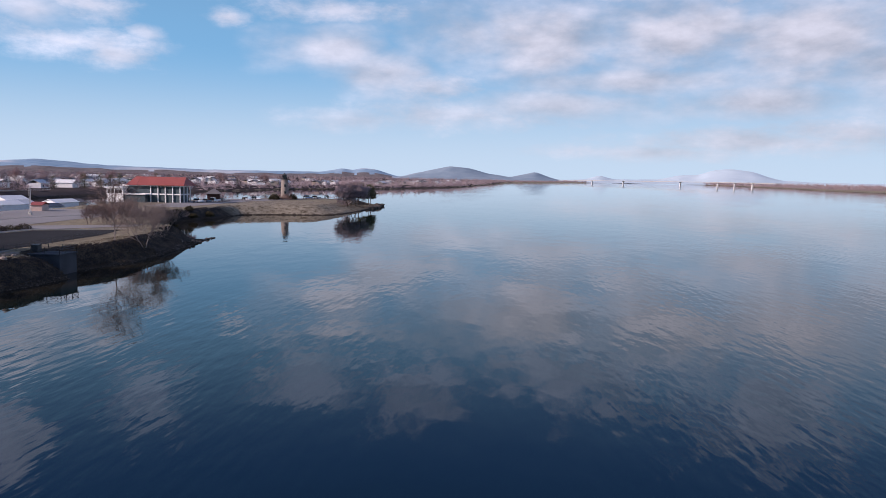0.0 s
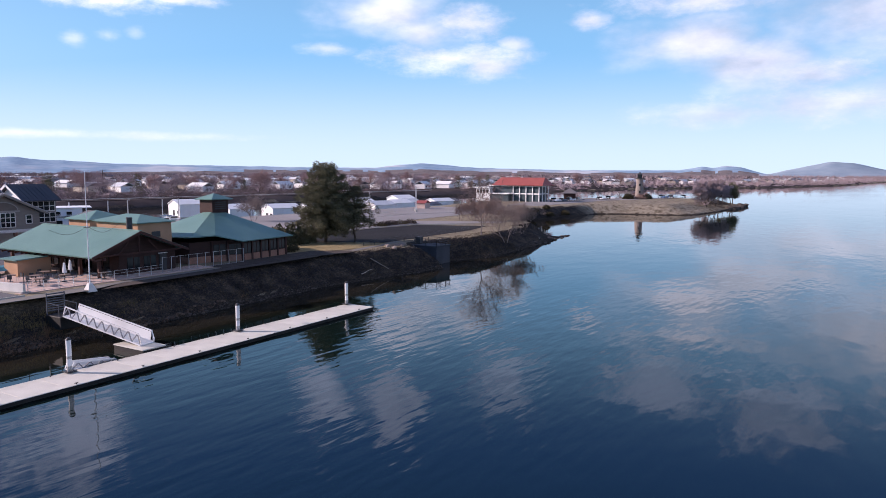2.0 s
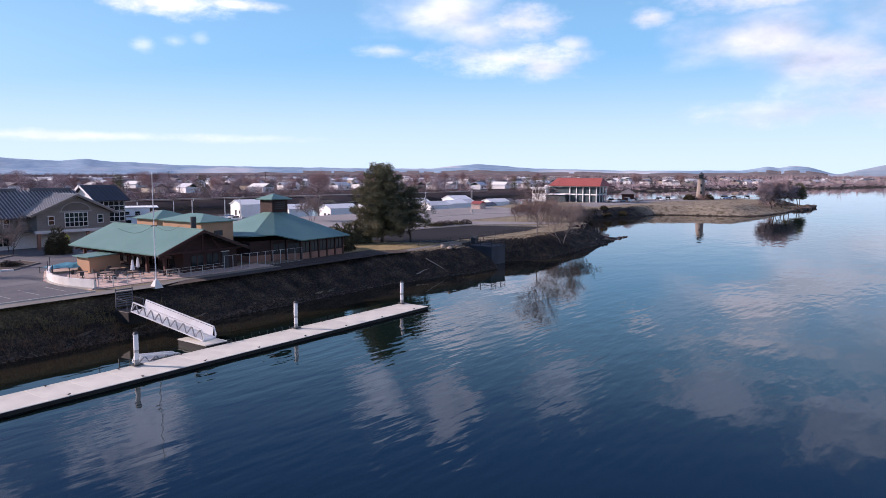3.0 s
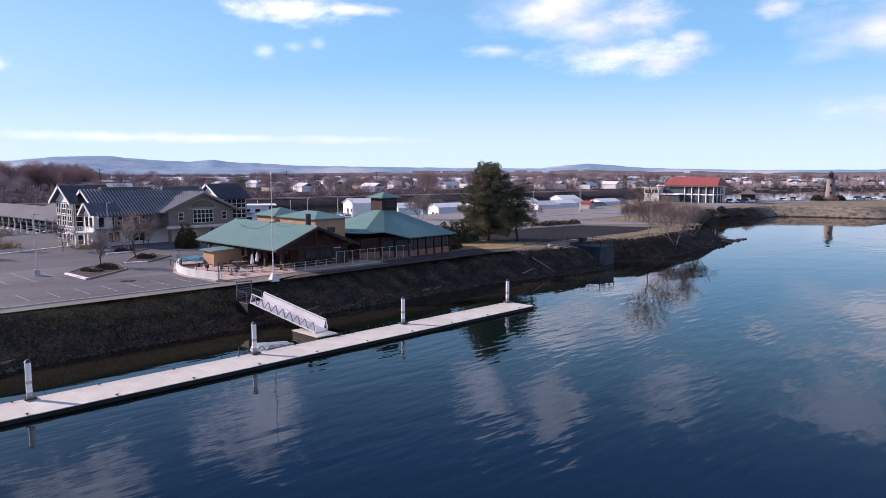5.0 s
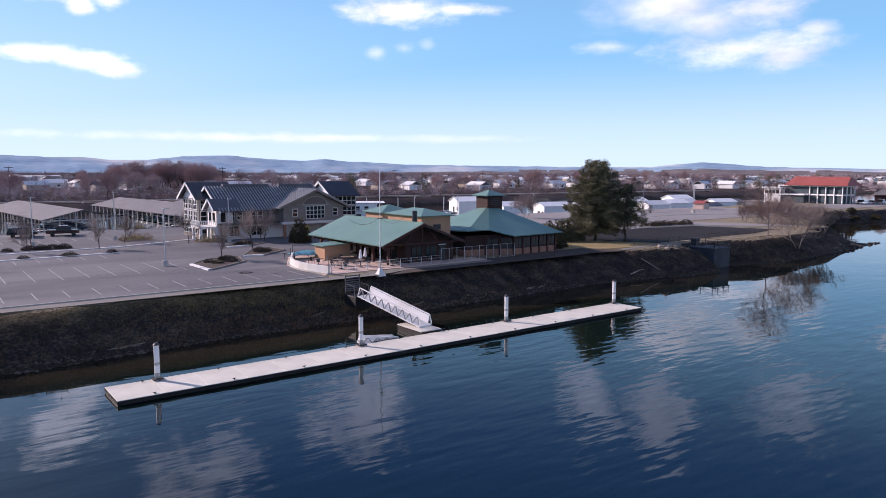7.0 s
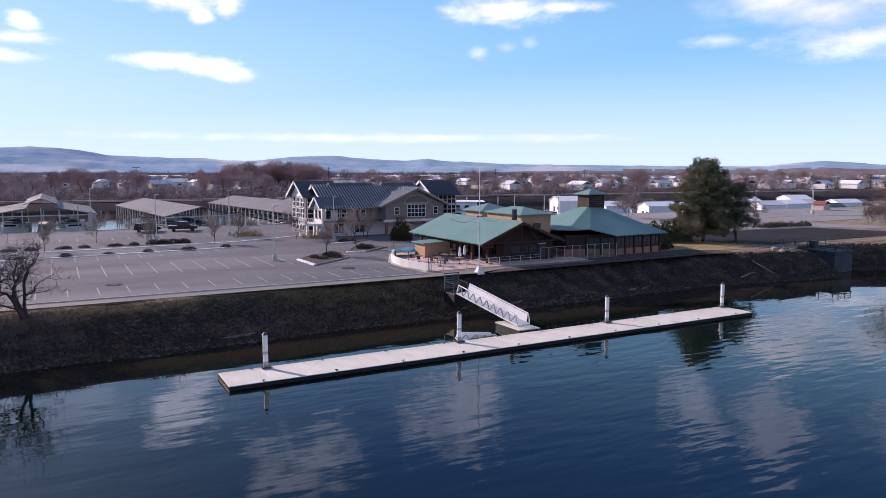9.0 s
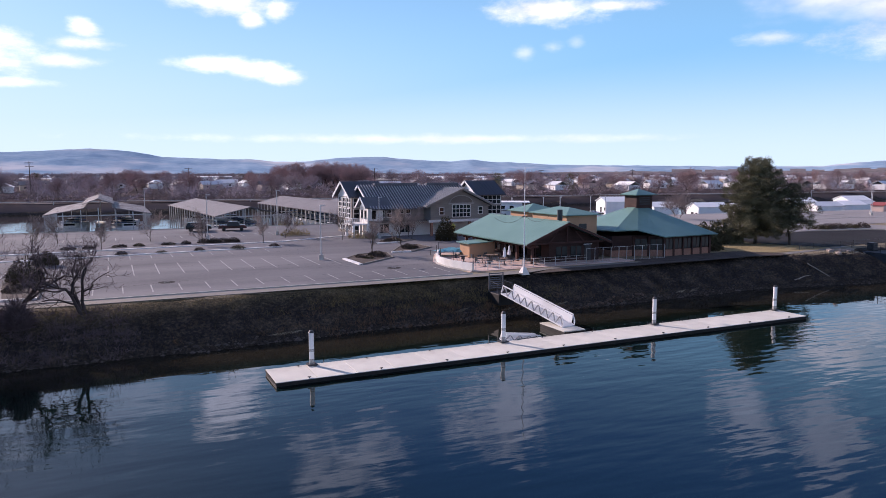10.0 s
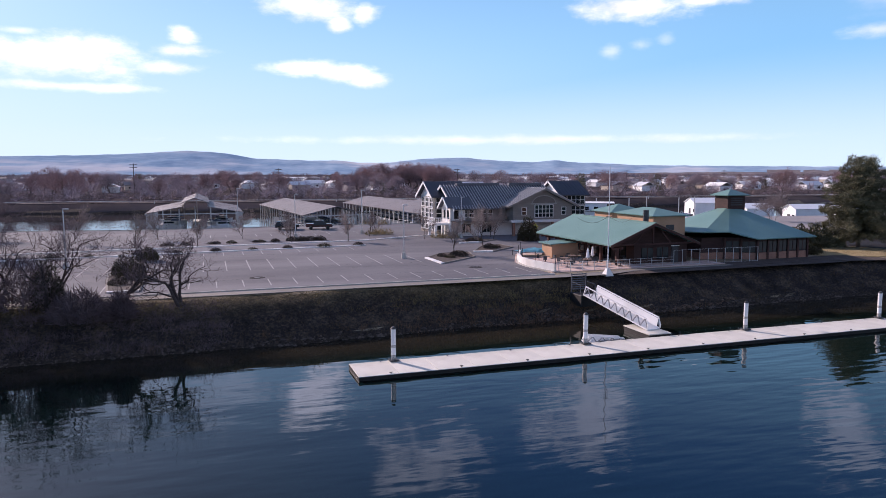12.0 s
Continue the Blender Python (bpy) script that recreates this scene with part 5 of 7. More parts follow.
    xs = np.array([rnd.uniform(-45, 128) for _ in range(n)])
    ys = np.array([rnd.uniform(59.5, 67.5) for _ in range(n)])
    zs = ground_height(xs, ys)
    for x, y, z in zip(xs, ys, zs):
        if not 0.35 < z < 3.75 or y > 66.4 + max(0.0, x - 60) * 0.02:
            continue
        c = Vector((x, y, z - 0.03))
        s = rnd.uniform(0.18, 0.5)
        for _ in range(4):
            d = (any_way(rnd) * 0.75 + Vector((0, 0, 0.8))).normalized()
            e = any_way(rnd) * 0.035
            b = c + Vector((rnd.gauss(0, 0.18), rnd.gauss(0, 0.18), 0))
            (moss if z > 3.0 and x < 60 else grass).tri(b - e, b + e, b + d * s * (0.4 if z > 3.0 else 0.8))
    tan = Mesher()
    for _ in range(420):
        x, y = rnd.gauss(31, 8), rnd.uniform(60.6, 65.8)
        z = ground_z(x, y)
        lush = y > 63.8 + rnd.gauss(0, 0.5)
        for _ in range(26):
            b = Vector((x + rnd.gauss(0, 0.35), y + rnd.gauss(0, 0.3), z - 0.05))
            e = any_way(rnd) * 0.022
            (moss if lush else tan).tri(b - e, b + e, b + (any_way(rnd) * 0.7 + Vector((0, 0, 0.8))) * rnd.uniform(0.25, 0.6))
    tagged(new("bank_weeds", tan.mesh("bank_weeds", M["rust_weed"])), "rust brown dry weeds round the gangway landing", "weeds", kind="stuff")
    tagged(new("rim_grass", moss.mesh("rim_grass", M["moss"])), "olive green grass along the bank rim", "grass", kind="stuff")
    tagged(new("bank_grass", grass.mesh("bank_grass", M["dead_grass"])), "sparse dead grass and weeds on the dark bank", "grass", kind="stuff")
    brush = Mesher()
    for _ in range(300):
        x, y = rnd.uniform(-40, 1), rnd.uniform(60.5, 65.6)
        z = ground_z(x, y)
        for _ in range(46):
            b = Vector((x + rnd.gauss(0, 0.5), y + rnd.gauss(0, 0.4), z - 0.1))
            d = (any_way(rnd) * 0.8 + Vector((0, -0.1, 0.8))).normalized()
            e = any_way(rnd) * 0.02
            brush.tri(b - e, b + e, b + d * rnd.uniform(0.35, 1.0))
    tagged(new("bank_brush", brush.mesh("bank_brush", M["dark_twig"])), "tangled dark leafless brush on the river bank", "brush", kind="stuff")
    # driftwood on the shore below the lawn
    for k, (x, y, a, n) in enumerate(((84.5, 64.4, -50, 3.2), (80.0, 62.6, 8, 3.6), (94.6, 66.0, 30, 2.4), (97.5, 64.8, -20, 1.8), (150.0, 63.4, 12, 3.0), (158.5, 64.4, -30, 2.4), (144.0, 62.8, 40, 2.0))):
        log = Mesher()
        p, d = Vector((0, 0, 0)), Vector((1, 0, 0))
        for j in range(4):
            q = p + d * n / 4
            log.tube(p, q, 0.09 - 0.014 * j, 0.076 - 0.014 * j, 6)
            p, d = q, (d + Vector((0, rnd.gauss(0, 0.12), rnd.gauss(0, 0.04)))).normalized()
        ob = thing("driftwood_log", "pale bleached driftwood branch lying on the bank", "driftwood", (x, y, ground_z(x, y) + 0.08), a, "driftwood on the shore")
        me = new("branch", log.mesh("branch", M["drift"]))
        me.parent = ob
        far_end = ground_z(x + n * math.cos(radians(a)), y + n * math.sin(radians(a)))
        ob.rotation_euler.y = -math.atan2(far_end - ground_z(x, y), n)
    # tufts on the winter lawn
    blades = Mesher()
    for _ in range(9000):
        x, y = rnd.uniform(78, 97), rnd.uniform(69.2, 83.5)
        if y < 69.2 + max(0, 84 - x) * 0.6 or y > 84 - max(0, x - 86.5) * 1.33 or y > 83.8:
            continue
        b = Vector((x, y, G + 0.05))
        e = any_way(rnd) * 0.018
        blades.tri(b - e, b + e, b + (any_way(rnd) * 0.6 + Vector((0, 0, 0.9))) * rnd.uniform(0.06, 0.16))
    tagged(new("lawn_grass", blades.mesh("lawn_grass", M["straw"])), "short straw coloured winter lawn grass", "grass", kind="stuff")
    for x0, x1, ya, yb, n, ra, rb, mt, label in ((91, 99.5, 64.2, 67.6, 16, 0.2, 0.5, "stone", "pale rock tipped on the bank beside the lawn"), (136, 166, 61.6, 64.6, 24, 0.25, 0.6, "rock", "dark rock along the shore of the spit")):
        for k in range(n):
            x = rnd.uniform(x0, x1)
            y = rnd.uniform(ya, yb) if mt == "stone" else float(np.interp(x, [135, 159, 166], [61.0, 63.5, 64.6])) + rnd.uniform(-0.2, 0.9)
            r = rnd.uniform(ra, rb)
            bm = bmesh.new()
            bmesh.ops.create_icosphere(bm, subdivisions=1, radius=r)
            for v in bm.verts:
                v.co *= rnd.uniform(0.75, 1.2)
                v.co.z *= 0.65
            ob = mesh_object("boulder", bm, M[mt])
            ob.matrix_basis = pose(x, y, max(0.0, ground_z(x, y)) + r * 0.2, 0, 0, rnd.uniform(0, 360))
            tagged(ob, label, "rock", "lawn bank rocks" if mt == "stone" else "spit shore rocks")
    for k in range(150):
        x = rnd.uniform(42.5, 55.0) if k < 80 else rnd.uniform(24.0, 40.0)
        y = float(np.interp(x, [24, 40, 43, 55], [61.4, 62.2, 61.9, 62.9])) + abs(rnd.gauss(0, 0.22)) - 0.15
        r = rnd.uniform(0.08, 0.24) if k < 80 else rnd.uniform(0.07, 0.18)
        bm = bmesh.new()
        bmesh.ops.create_icosphere(bm, subdivisions=1, radius=r)
        for v in bm.verts:
            v.co *= rnd.uniform(0.75, 1.2)
            v.co.z *= 0.7
        ob = mesh_object("boulder", bm, M["rust_rock"])
        ob.matrix_basis = pose(x, y, max(0.05, ground_z(x, y)) + r * 0.25, 0, 0, rnd.uniform(0, 360))
        tagged(ob, "rusty tan rock at the foot of the bank", "rock", "rocks by the gangway")
    stones = Mesher()
    for _ in range(2600):
        x = rnd.uniform(-40, 62) if rnd.random() < 0.6 else rnd.uniform(62, 168)
        y0 = float(np.interp(x, [-40, 8, 24, 52, 72, 86, 97, 100, 106, 115, 135, 159, 168], [59.7, 60, 61.5, 62, 62.7, 60.5, 59, 62, 62, 59.2, 61, 63.5, 64.7]))
        y = y0 + rnd.gauss(0.2, 0.3)
        z = max(-0.05, ground_z(x, y))
        if z > 1.1:
            continue
        r = rnd.uniform(0.04, 0.15) * (1.8 if rnd.random() < 0.06 else 1)
        c = Vector((x, y, z + r * 0.25))
        ring = [c + Vector((math.cos(a) * r * rnd.uniform(0.8, 1.3), math.sin(a) * r * rnd.uniform(0.7, 1.1), rnd.uniform(-0.1, 0.2) * r)) for a in (0.2, 1.3, 2.5, 3.6, 4.8, 5.7)]
        top = c + Vector((rnd.uniform(-0.3, 0.3) * r, rnd.uniform(-0.3, 0.3) * r, r * rnd.uniform(0.5, 0.9)))
        for k in range(6):
            stones.tri(ring[k], ring[(k + 1) % 6], top)
            stones.tri(ring[(k + 1) % 6], ring[k], c - Vector((0, 0, r)))
    tagged(new("shore_stones", stones.mesh("shore_stones", M["rock"])), "small grey brown stones along the waterline", "stones", kind="stuff")


M["rust_rock"] = mat("rust_rock", (0.06, 0.040, 0.030), (0.17, 0.115, 0.082), 0.9, 1.4, 7, 0.5, vary=0.5)
M["rust_weed"] = mat("rust_weed", (0.09, 0.05, 0.03), (0.26, 0.15, 0.085), 0.95, 0.5, 3, 0.2)
M["straw"] = mat("straw_grass", (0.26, 0.20, 0.10), (0.42, 0.33, 0.18), 0.95, 0.5, 4, 0.2)
M["stone"] = mat("pale_stone", (0.23, 0.19, 0.165), (0.33, 0.28, 0.245), 0.9, 0.7, 3, 0.5)
M["grey_bark"] = mat("grey_bark", (0.16, 0.13, 0.12), (0.27, 0.23, 0.21), 0.95, 1.5, 14, 0.4)
M["drift"] = mat("driftwood", (0.30, 0.25, 0.21), (0.46, 0.40, 0.34), 0.9, 1.5, 14, 0.3)
M["brown_green"] = mat("olive_leaf", (0.035, 0.030, 0.016), (0.085, 0.070, 0.036), 0.9, 0.6, 6, 0.3)
M["dark_twig"] = mat("dark_twig", (0.085, 0.062, 0.065), (0.185, 0.138, 0.142), 0.95, 1.0, 12, 0.3)
M["moss"] = mat("rim_moss", (0.095, 0.072, 0.032), (0.26, 0.195, 0.088), 0.95, 0.4, 3, 0.2)
M["dark_leaf"] = mat("dark_ivy", (0.030, 0.028, 0.020), (0.080, 0.070, 0.050), 0.9, 0.6, 6, 0.3)
M["dark_bark"] = mat("dark_bark", (0.036, 0.028, 0.027), (0.085, 0.066, 0.061), 0.95, 1.5, 16, 0.6)
M["pale_twig"] = mat("pale_red_twig", (0.17, 0.115, 0.10), (0.29, 0.205, 0.18), 0.95, 1.0, 12, 0.3)
M["dead_grass"] = mat("dead_grass", (0.030, 0.023, 0.016), (0.125, 0.085, 0.050), 0.95, 0.5, 3, 0.2)
near_plants()


# ---- car park furniture and small structures ----
def island(pts, label="kerbed planting island with dark mulch and low shrubs"):
    t = thing("planting_island", label, "planting island", group="car park islands")
    bm = bmesh.new()
    ring = pts + pts[:1]
    for a, b in zip(ring, ring[1:]):
        a, b = Vector(a), Vector(b)
        d = (b - a).normalized()
        s = Vector((-d.y, d.x)) * 0.09
        add_slab(bm, [(*(a - s), G + 0.18), (*(b - s), G + 0.18), (*(b + s), G + 0.18), (*(a + s), G + 0.18)], 0.25)
    part("kerb_stone", bm, M["path"], t)
    # white nose along the first edge, the other kerb stones darker
    a, b = Vector(pts[0]), Vector(pts[1])
    d = (b - a).normalized()
    side = Vector((-d.y, d.x)) * 0.22
    part("kerb_nose", slab([(*(a - side), G + 0.20), (*(b - side), G + 0.20), (*(b + side), G + 0.20), (*(a + side), G + 0.20)], 0.26), M["white"], t, "white kerb nose")
    part("mulch", prism(pts, G - 0.1, G + 0.12), M["mulch"], t)
    c = sum((Vector(p) for p in pts), Vector((0, 0))) / len(pts)
    rnd = random.Random(int(c.x * 10))
    for k in range(5):
        p = c.lerp(Vector(pts[k % len(pts)]), rnd.uniform(0.15, 0.6))
        ob = new("low_planting", ISLAND_SHRUB[k % 2])
        ob.parent = t
        ob.location = (*p, G + 0.1)
        ob.scale = [rnd.uniform(0.7, 1.2)] * 3


def lamp_post(x, y, h, label="tall grey steel car park lamp on a concrete base"):
    t = thing("lamp_post", label, "lamp", (x, y, G), group="car park lamps")
    part("base", rod((0, 0, 0), (0, 0, 0.75), 0.36, 0.3, 12), M["concrete"], t)
    part("pole", rod((0, 0, 0.75), (0, 0, h), 0.085, 0.06, 8), M["steel"], t)
    part("lamp_head", box(-0.1, 0.6, -0.14, 0.14, h - 0.04, h + 0.08, 0.03), M["steel"], t)


def mast():
    t = thing("flag_mast", "tall thin white mast with short cross arms on a pale pedestal", "mast", (41.6, 67.1, G - 0.15))
    part("pedestal", rod((0, 0, 0), (0, 0, 0.85), 0.7, 0.22, 4), M["parapet"], t)
    part("pole", rod((0, 0, 0.8), (0, 0, 12.0), 0.065, 0.035, 8), M["white"], t)
    bm = rod((-0.35, 0, 6.5), (0.35, 0, 6.5), 0.05)
    add_rod(bm, (0, -0.35, 6.5), (0, 0.35, 6.5), 0.05)
    part("cross_arm", bm, M["dark_steel"], t)
    for s in (-1, 1):
        bm = bmesh.new()
        pts = [Vector((s * (0.2 + 3.4 * k / 6), 0.5 * k / 6, 6.45 - 1.1 * math.sin(math.pi * k / 6) * 0.55)) for k in range(7)]
        for a, b in zip(pts, pts[1:]):
            add_rod(bm, a, b, 0.018, sides=3)
        part("cable", bm, M["dark_steel"], t)


def road_sign(x, y):
    t = thing("road_sign", "small yellow diamond warning sign on a post", "sign", (x, y, G))
    part("post", rod((0, 0, 0), (0, 0, 2.7), 0.035), M["steel"], t)
    bm = slab([(0, -0.05, 1.75), (0.5, -0.05, 2.3), (0, -0.05, 2.85), (-0.5, -0.05, 2.3)], 0.03)
    part("panel", bm, M["sign_yellow"], t)
    part("panel", box(-0.22, 0.22, -0.07, -0.03, 1.3, 1.65), M["sign_yellow"], t)


def car_meshes():
    """Body, glasshouse and wheel of a small saloon, an estate car and an off-roader."""
    out = []
    for L, W, H, cab0, cab1, nose in ((4.5, 1.75, 1.42, -1.2, 1.35, 0.74), (4.7, 1.85, 1.72, -1.35, 2.1, 0.92), (5.3, 1.95, 1.85, -1.2, 0.9, 0.98)):
        bm = bmesh.new()
        side = [(-L / 2, 0.38), (-L / 2 + 0.05, nose - 0.12), (-L / 2 + 0.3, nose), (cab0 - 0.25, nose + 0.04), (L / 2 - 0.15, nose + 0.06), (L / 2, nose - 0.15), (L / 2, 0.38)]
        add_slab(bm, [(x, -W / 2, z) for x, z in side][::-1], -W)
        bmesh.ops.recalc_face_normals(bm, faces=bm.faces)
        bmesh.ops.bevel(bm, geom=bm.edges[:], offset=0.05, segments=1, affect="EDGES")
        body = bm
        cab = bmesh.new()
        lo = [(cab0 - 0.3, -W / 2 + 0.06), (cab1 + 0.25, -W / 2 + 0.06), (cab1 + 0.25, W / 2 - 0.06), (cab0 - 0.3, W / 2 - 0.06)]
        hi = [(cab0 + 0.35, -W / 2 + 0.22), (cab1 - 0.1, -W / 2 + 0.22), (cab1 - 0.1, W / 2 - 0.22), (cab0 + 0.35, W / 2 - 0.22)]
        a = [cab.verts.new((x, y, nose)) for x, y in lo]
        b = [cab.verts.new((x, y, H - 0.05)) for x, y in hi]
        for k in range(4):
            cab.faces.new((a[k], a[(k + 1) % 4], b[(k + 1) % 4], b[k]))
        cab.faces.new(b)
        roof = slab([(x, y, H) for x, y in hi], 0.06)
        out.append((body, cab, roof, L, W))
    return out


CAR_MESH = {}


def car(kind, colour, label, at, turn):
    key = (kind, colour)
    if key not in CAR_MESH:
        body, cab, roof, L, W = car_meshes()[kind]
        paint = M[colour]
        mm = []
        for nm, bm, m in (("body", body, paint), ("glasshouse", cab, M["glass"]), ("roof", roof, paint)):
            me = bpy.data.meshes.new(nm)
            bm.to_mesh(me)
            me.materials.append(m)
            mm.append((nm, me))
        wh = rod((0, -0.11, 0), (0, 0.11, 0), 0.34, 0.34, 12)
        me = bpy.data.meshes.new("wheel")
        wh.to_mesh(me)
        me.materials.append(M["float"])
        CAR_MESH[key] = (mm, me, L, W)
    mm, wheel, L, W = CAR_MESH[key]
    t = thing("car", label, "car", at, turn)
    for nm, me in mm:
        ob = new(nm, me)
        ob.parent = t
    for sx in (-0.31, 0.31):
        for sy in (-1, 1):
            ob = new("wheel", wheel)
            ob.parent = t
            ob.location = (sx * L, sy * (W / 2 - 0.1), 0.34)


def outfall():
    t = thing("outfall_structure", "blue grey concrete pump outfall block with a railing on top", "pump house", (102.3, 65.6, 0))
    part("block", box(-2.2, 2.2, -3.2, 3.4, -2, 3.05, 0.05), M["blue_concrete"], t)
    part("cap", box(-2.35, 2.35, -3.35, 3.5, 3.05, 3.22, 0.03), M["blue_concrete"], t)
    for a, b in (((-2.2, -3.2), (2.2, -3.2)), ((2.2, -3.2), (2.2, 3.4)), ((-2.2, -3.2), (-2.2, 3.4))):
        a, b = Vector(a), Vector(b)
        bm = bmesh.new()
        for h in (0.35, 0.7, 1.05):
            add_rod(bm, (*a, 3.22 + h), (*b, 3.22 + h), 0.035, sides=4)
        for k in range(4):
            p = a.lerp(b, k / 3)
            add_rod(bm, (*p, 3.22), (*p, 4.29), 0.05, sides=4)
        part("railing", bm, M["dark_steel"], t)
    part("hoist_box", box(-0.5, 0.5, 1.2, 2.2, 3.22, 4.4, 0.03), M["dark_steel"], t)


def right_side():
    sheet("lawn", [(77.5, 73.2), (84.0, 69.4), (92.5, 68.9), (97.0, 70.2), (93.0, 77.0), (86.5, 84.0), (81.0, 84.0)], G + 0.06, M["lawn"], "sunlit straw coloured winter lawn", "lawn")
    # building shade on the flat ground, painted as a dark mulch-coloured sheet
    sheet("mulch_bed", [(60.0, 68.5), (76.2, 68.0), (76.2, 67.2), (82.0, 66.2), (84.0, 67.4), (80.6, 72.6), (60.0, 71.5)], G + 0.04, M["mulch"], "dark sheet for the shade along the dining room wall", "planting bed")
    # dark strip over the tan ground, toned like the bank
    sheet("mulch_rim", [(42.2, 66.2), (76.0, 67.0), (76.0, 69.15), (46.0, 68.35)], G + 0.035, M["mulch"], "dark rim between the fence and the bank", "planting bed")
    sheet("pavement_walk", [(84.0, 66.9), (100.0, 69.6), (100.0, 70.6), (84.0, 68.2)], G + 0.05, M["path"], "pale concrete walk past the lawn", "path")
    sheet("road_lot", [(96, 71.0), (128, 71.5), (140, 74.0), (134, 88.5), (119, 91.0), (99, 90.0), (90.0, 86.5)], G + 0.06, M["dark_asphalt"], "dark fresh asphalt lot beyond the pine", "car park")
    sheet("road_ramp", [(88, 92.5), (134.5, 91.0), (150, 76.0), (156, 77.0), (144, 99.0), (190, 100.0), (205, 101), (212, 130), (206, 136), (178, 137), (150, 141), (100, 147), (99, 92.6)],
          G + 0.035, M["light_asphalt"], "pale dusty asphalt and gravel boat ramp yard", "car park")
    kerb("kerb_lot", [(99, 91.6), (119, 92.2), (135, 89.6), (143, 74)], label="pale kerb round the dark lot")
    kerb("kerb_yard", [(120, 112.5), (166, 114.0), (192, 103.5)], label="long pale kerb across the yard", width=0.3)
    kerb("kerb_yard_far", [(128, 121.0), (176, 124.0)], label="pale kerb in the yard", width=0.3)
    fence("lot_rail", (90.0, 70.0), (127.0, 71.0), 0.9, 3.0, "low dark rail along the lot edge", "dark_steel")
    for x, y, h in ((126.0, 96.0, 7.5), (178.0, 118.0, 7.5), (182, 121, 7.0)):
        lamp_post(x, y, h, "tall white steel lamp in the yard")
    for k, (x, y) in enumerate(((131.0, 93.6), (134.0, 93.2), (137.0, 92.6), (126.0, 93.4), (128.6, 93.8))):
        plant("low_shrub", [ISLAND_SHRUB[k % 2]], "low brown shrub by the kerb", "shrub", (x, y, G), 0, 1.9, "shrubs by the lot", ("foliage",))


# ---- marina ----
def moorage(x0, x1, y0, y1, ze, zr, bays, label, monitor=False, turn=0.0):
    t = thing("covered_moorage", label, "boat shelter", group="covered moorages")
    xm = (x0 + x1) / 2
    t.matrix_basis = Matrix.Translation((xm, y0, 0)) @ Matrix.Rotation(radians(turn), 4, "Z") @ Matrix.Translation((-xm, -y0, 0))
    if monitor:
        a = (x1 - x0) * 0.13
        zb = ze + (zr - ze) * 0.42
        for pts in ([(x0, y1, ze), (x0, y0, ze), (xm - a, y0, zb), (xm - a, y1, zb)], [(x1, y0, ze), (x1, y1, ze), (xm + a, y1, zb), (xm + a, y0, zb)],
                    [(xm - a - 0.4, y1, zb + 0.9), (xm - a - 0.4, y0 - 0.5, zb + 0.9), (xm, y0 - 0.5, zr), (xm, y1, zr)], [(xm + a + 0.4, y0 - 0.5, zb + 0.9), (xm + a + 0.4, y1, zb + 0.9), (xm, y1, zr), (xm, y0 - 0.5, zr)]):
            roof_face(t, pts, 0.15, 1.1, "tin")
    else:
        roof_face(t, [(x0, y1, ze), (x0, y0, ze), (xm, y0, zr), (xm, y1, zr)], 0.15, 1.1, "tin")
        roof_face(t, [(x1, y0, ze), (x1, y1, ze), (xm, y1, zr), (xm, y0, zr)], 0.15, 1.1, "tin")
    ny = int((y1 - y0) / 3.6)
    post = None
    for k in range(ny + 1):
        y = y0 + 0.4 + (y1 - y0 - 0.8) * k / ny
        for j in range(bays + 1):
            x = x0 + 0.4 + (x1 - x0 - 0.8) * j / bays
            z = ze + (zr - ze) * (1 - abs(x - xm) / (xm - x0)) * (0.42 if monitor else 0.97)
            if k not in (0, ny) and j not in (0, bays):
                continue
            if post is None:
                post = bpy.data.meshes.new("post")
                bm = box(-0.11, 0.11, -0.11, 0.11, 0, 1)
                bm.to_mesh(post)
                post.materials.append(M["steel"])
            ob = new("post", post)
            ob.parent = t
            ob.matrix_basis = Matrix.LocRotScale((x, y, -0.2), None, (1, 1, z + 0.15))
    part("header_beam", box(x0, x1, y0 + 0.1, y0 + 0.4, ze - 0.35, ze - 0.1), M["steel"], t)
    part("walkway", box(xm - 1.1, xm + 1.1, y0, y1, -0.2, 0.5), M["deck"], t)
    part("cross_walk", box(x0, x1, y0 - 1.6, y0 + 0.2, -0.2, 0.5), M["deck"], t)


def boat(x, y, turn, size, label):
    t = thing("motor_boat", label, "boat", (x, y, 0), turn, group="moored boats")
    bm = bmesh.new()
    rings = []
    for f, w, z in ((-0.5, 0.9, 1.0), (-0.2, 1.0, 1.0), (0.2, 0.95, 1.1), (0.42, 0.5, 1.25), (0.5, 0.06, 1.35)):
        L, W = size * f, size * 0.16 * w
        rings.append([bm.verts.new(p) for p in ((L, -W, z), (L, -W * 0.75, -0.1), (L, W * 0.75, -0.1), (L, W, z))])
    for a, b in zip(rings, rings[1:]):
        for k in range(3):
            bm.faces.new((a[k], a[k + 1], b[k + 1], b[k]))
        bm.faces.new((a[3], a[0], b[0], b[3]))
    bm.faces.new(rings[0])
    bmesh.ops.recalc_face_normals(bm, faces=bm.faces)
    part("hull", bm, M["white"], t)
    w = size * 0.11
    part("cabin", box(-size * 0.2, size * 0.22, -w, w, 1.0, 2.1, 0.12), M["white"], t)
    part("windscreen", box(-size * 0.15, size * 0.23, -w - 0.02, w + 0.02, 1.5, 1.95), M["glass"], t)
    part("canopy", box(-size * 0.42, -size * 0.05, -w, w, 2.2, 2.35, 0.05), M["canvas"], t)


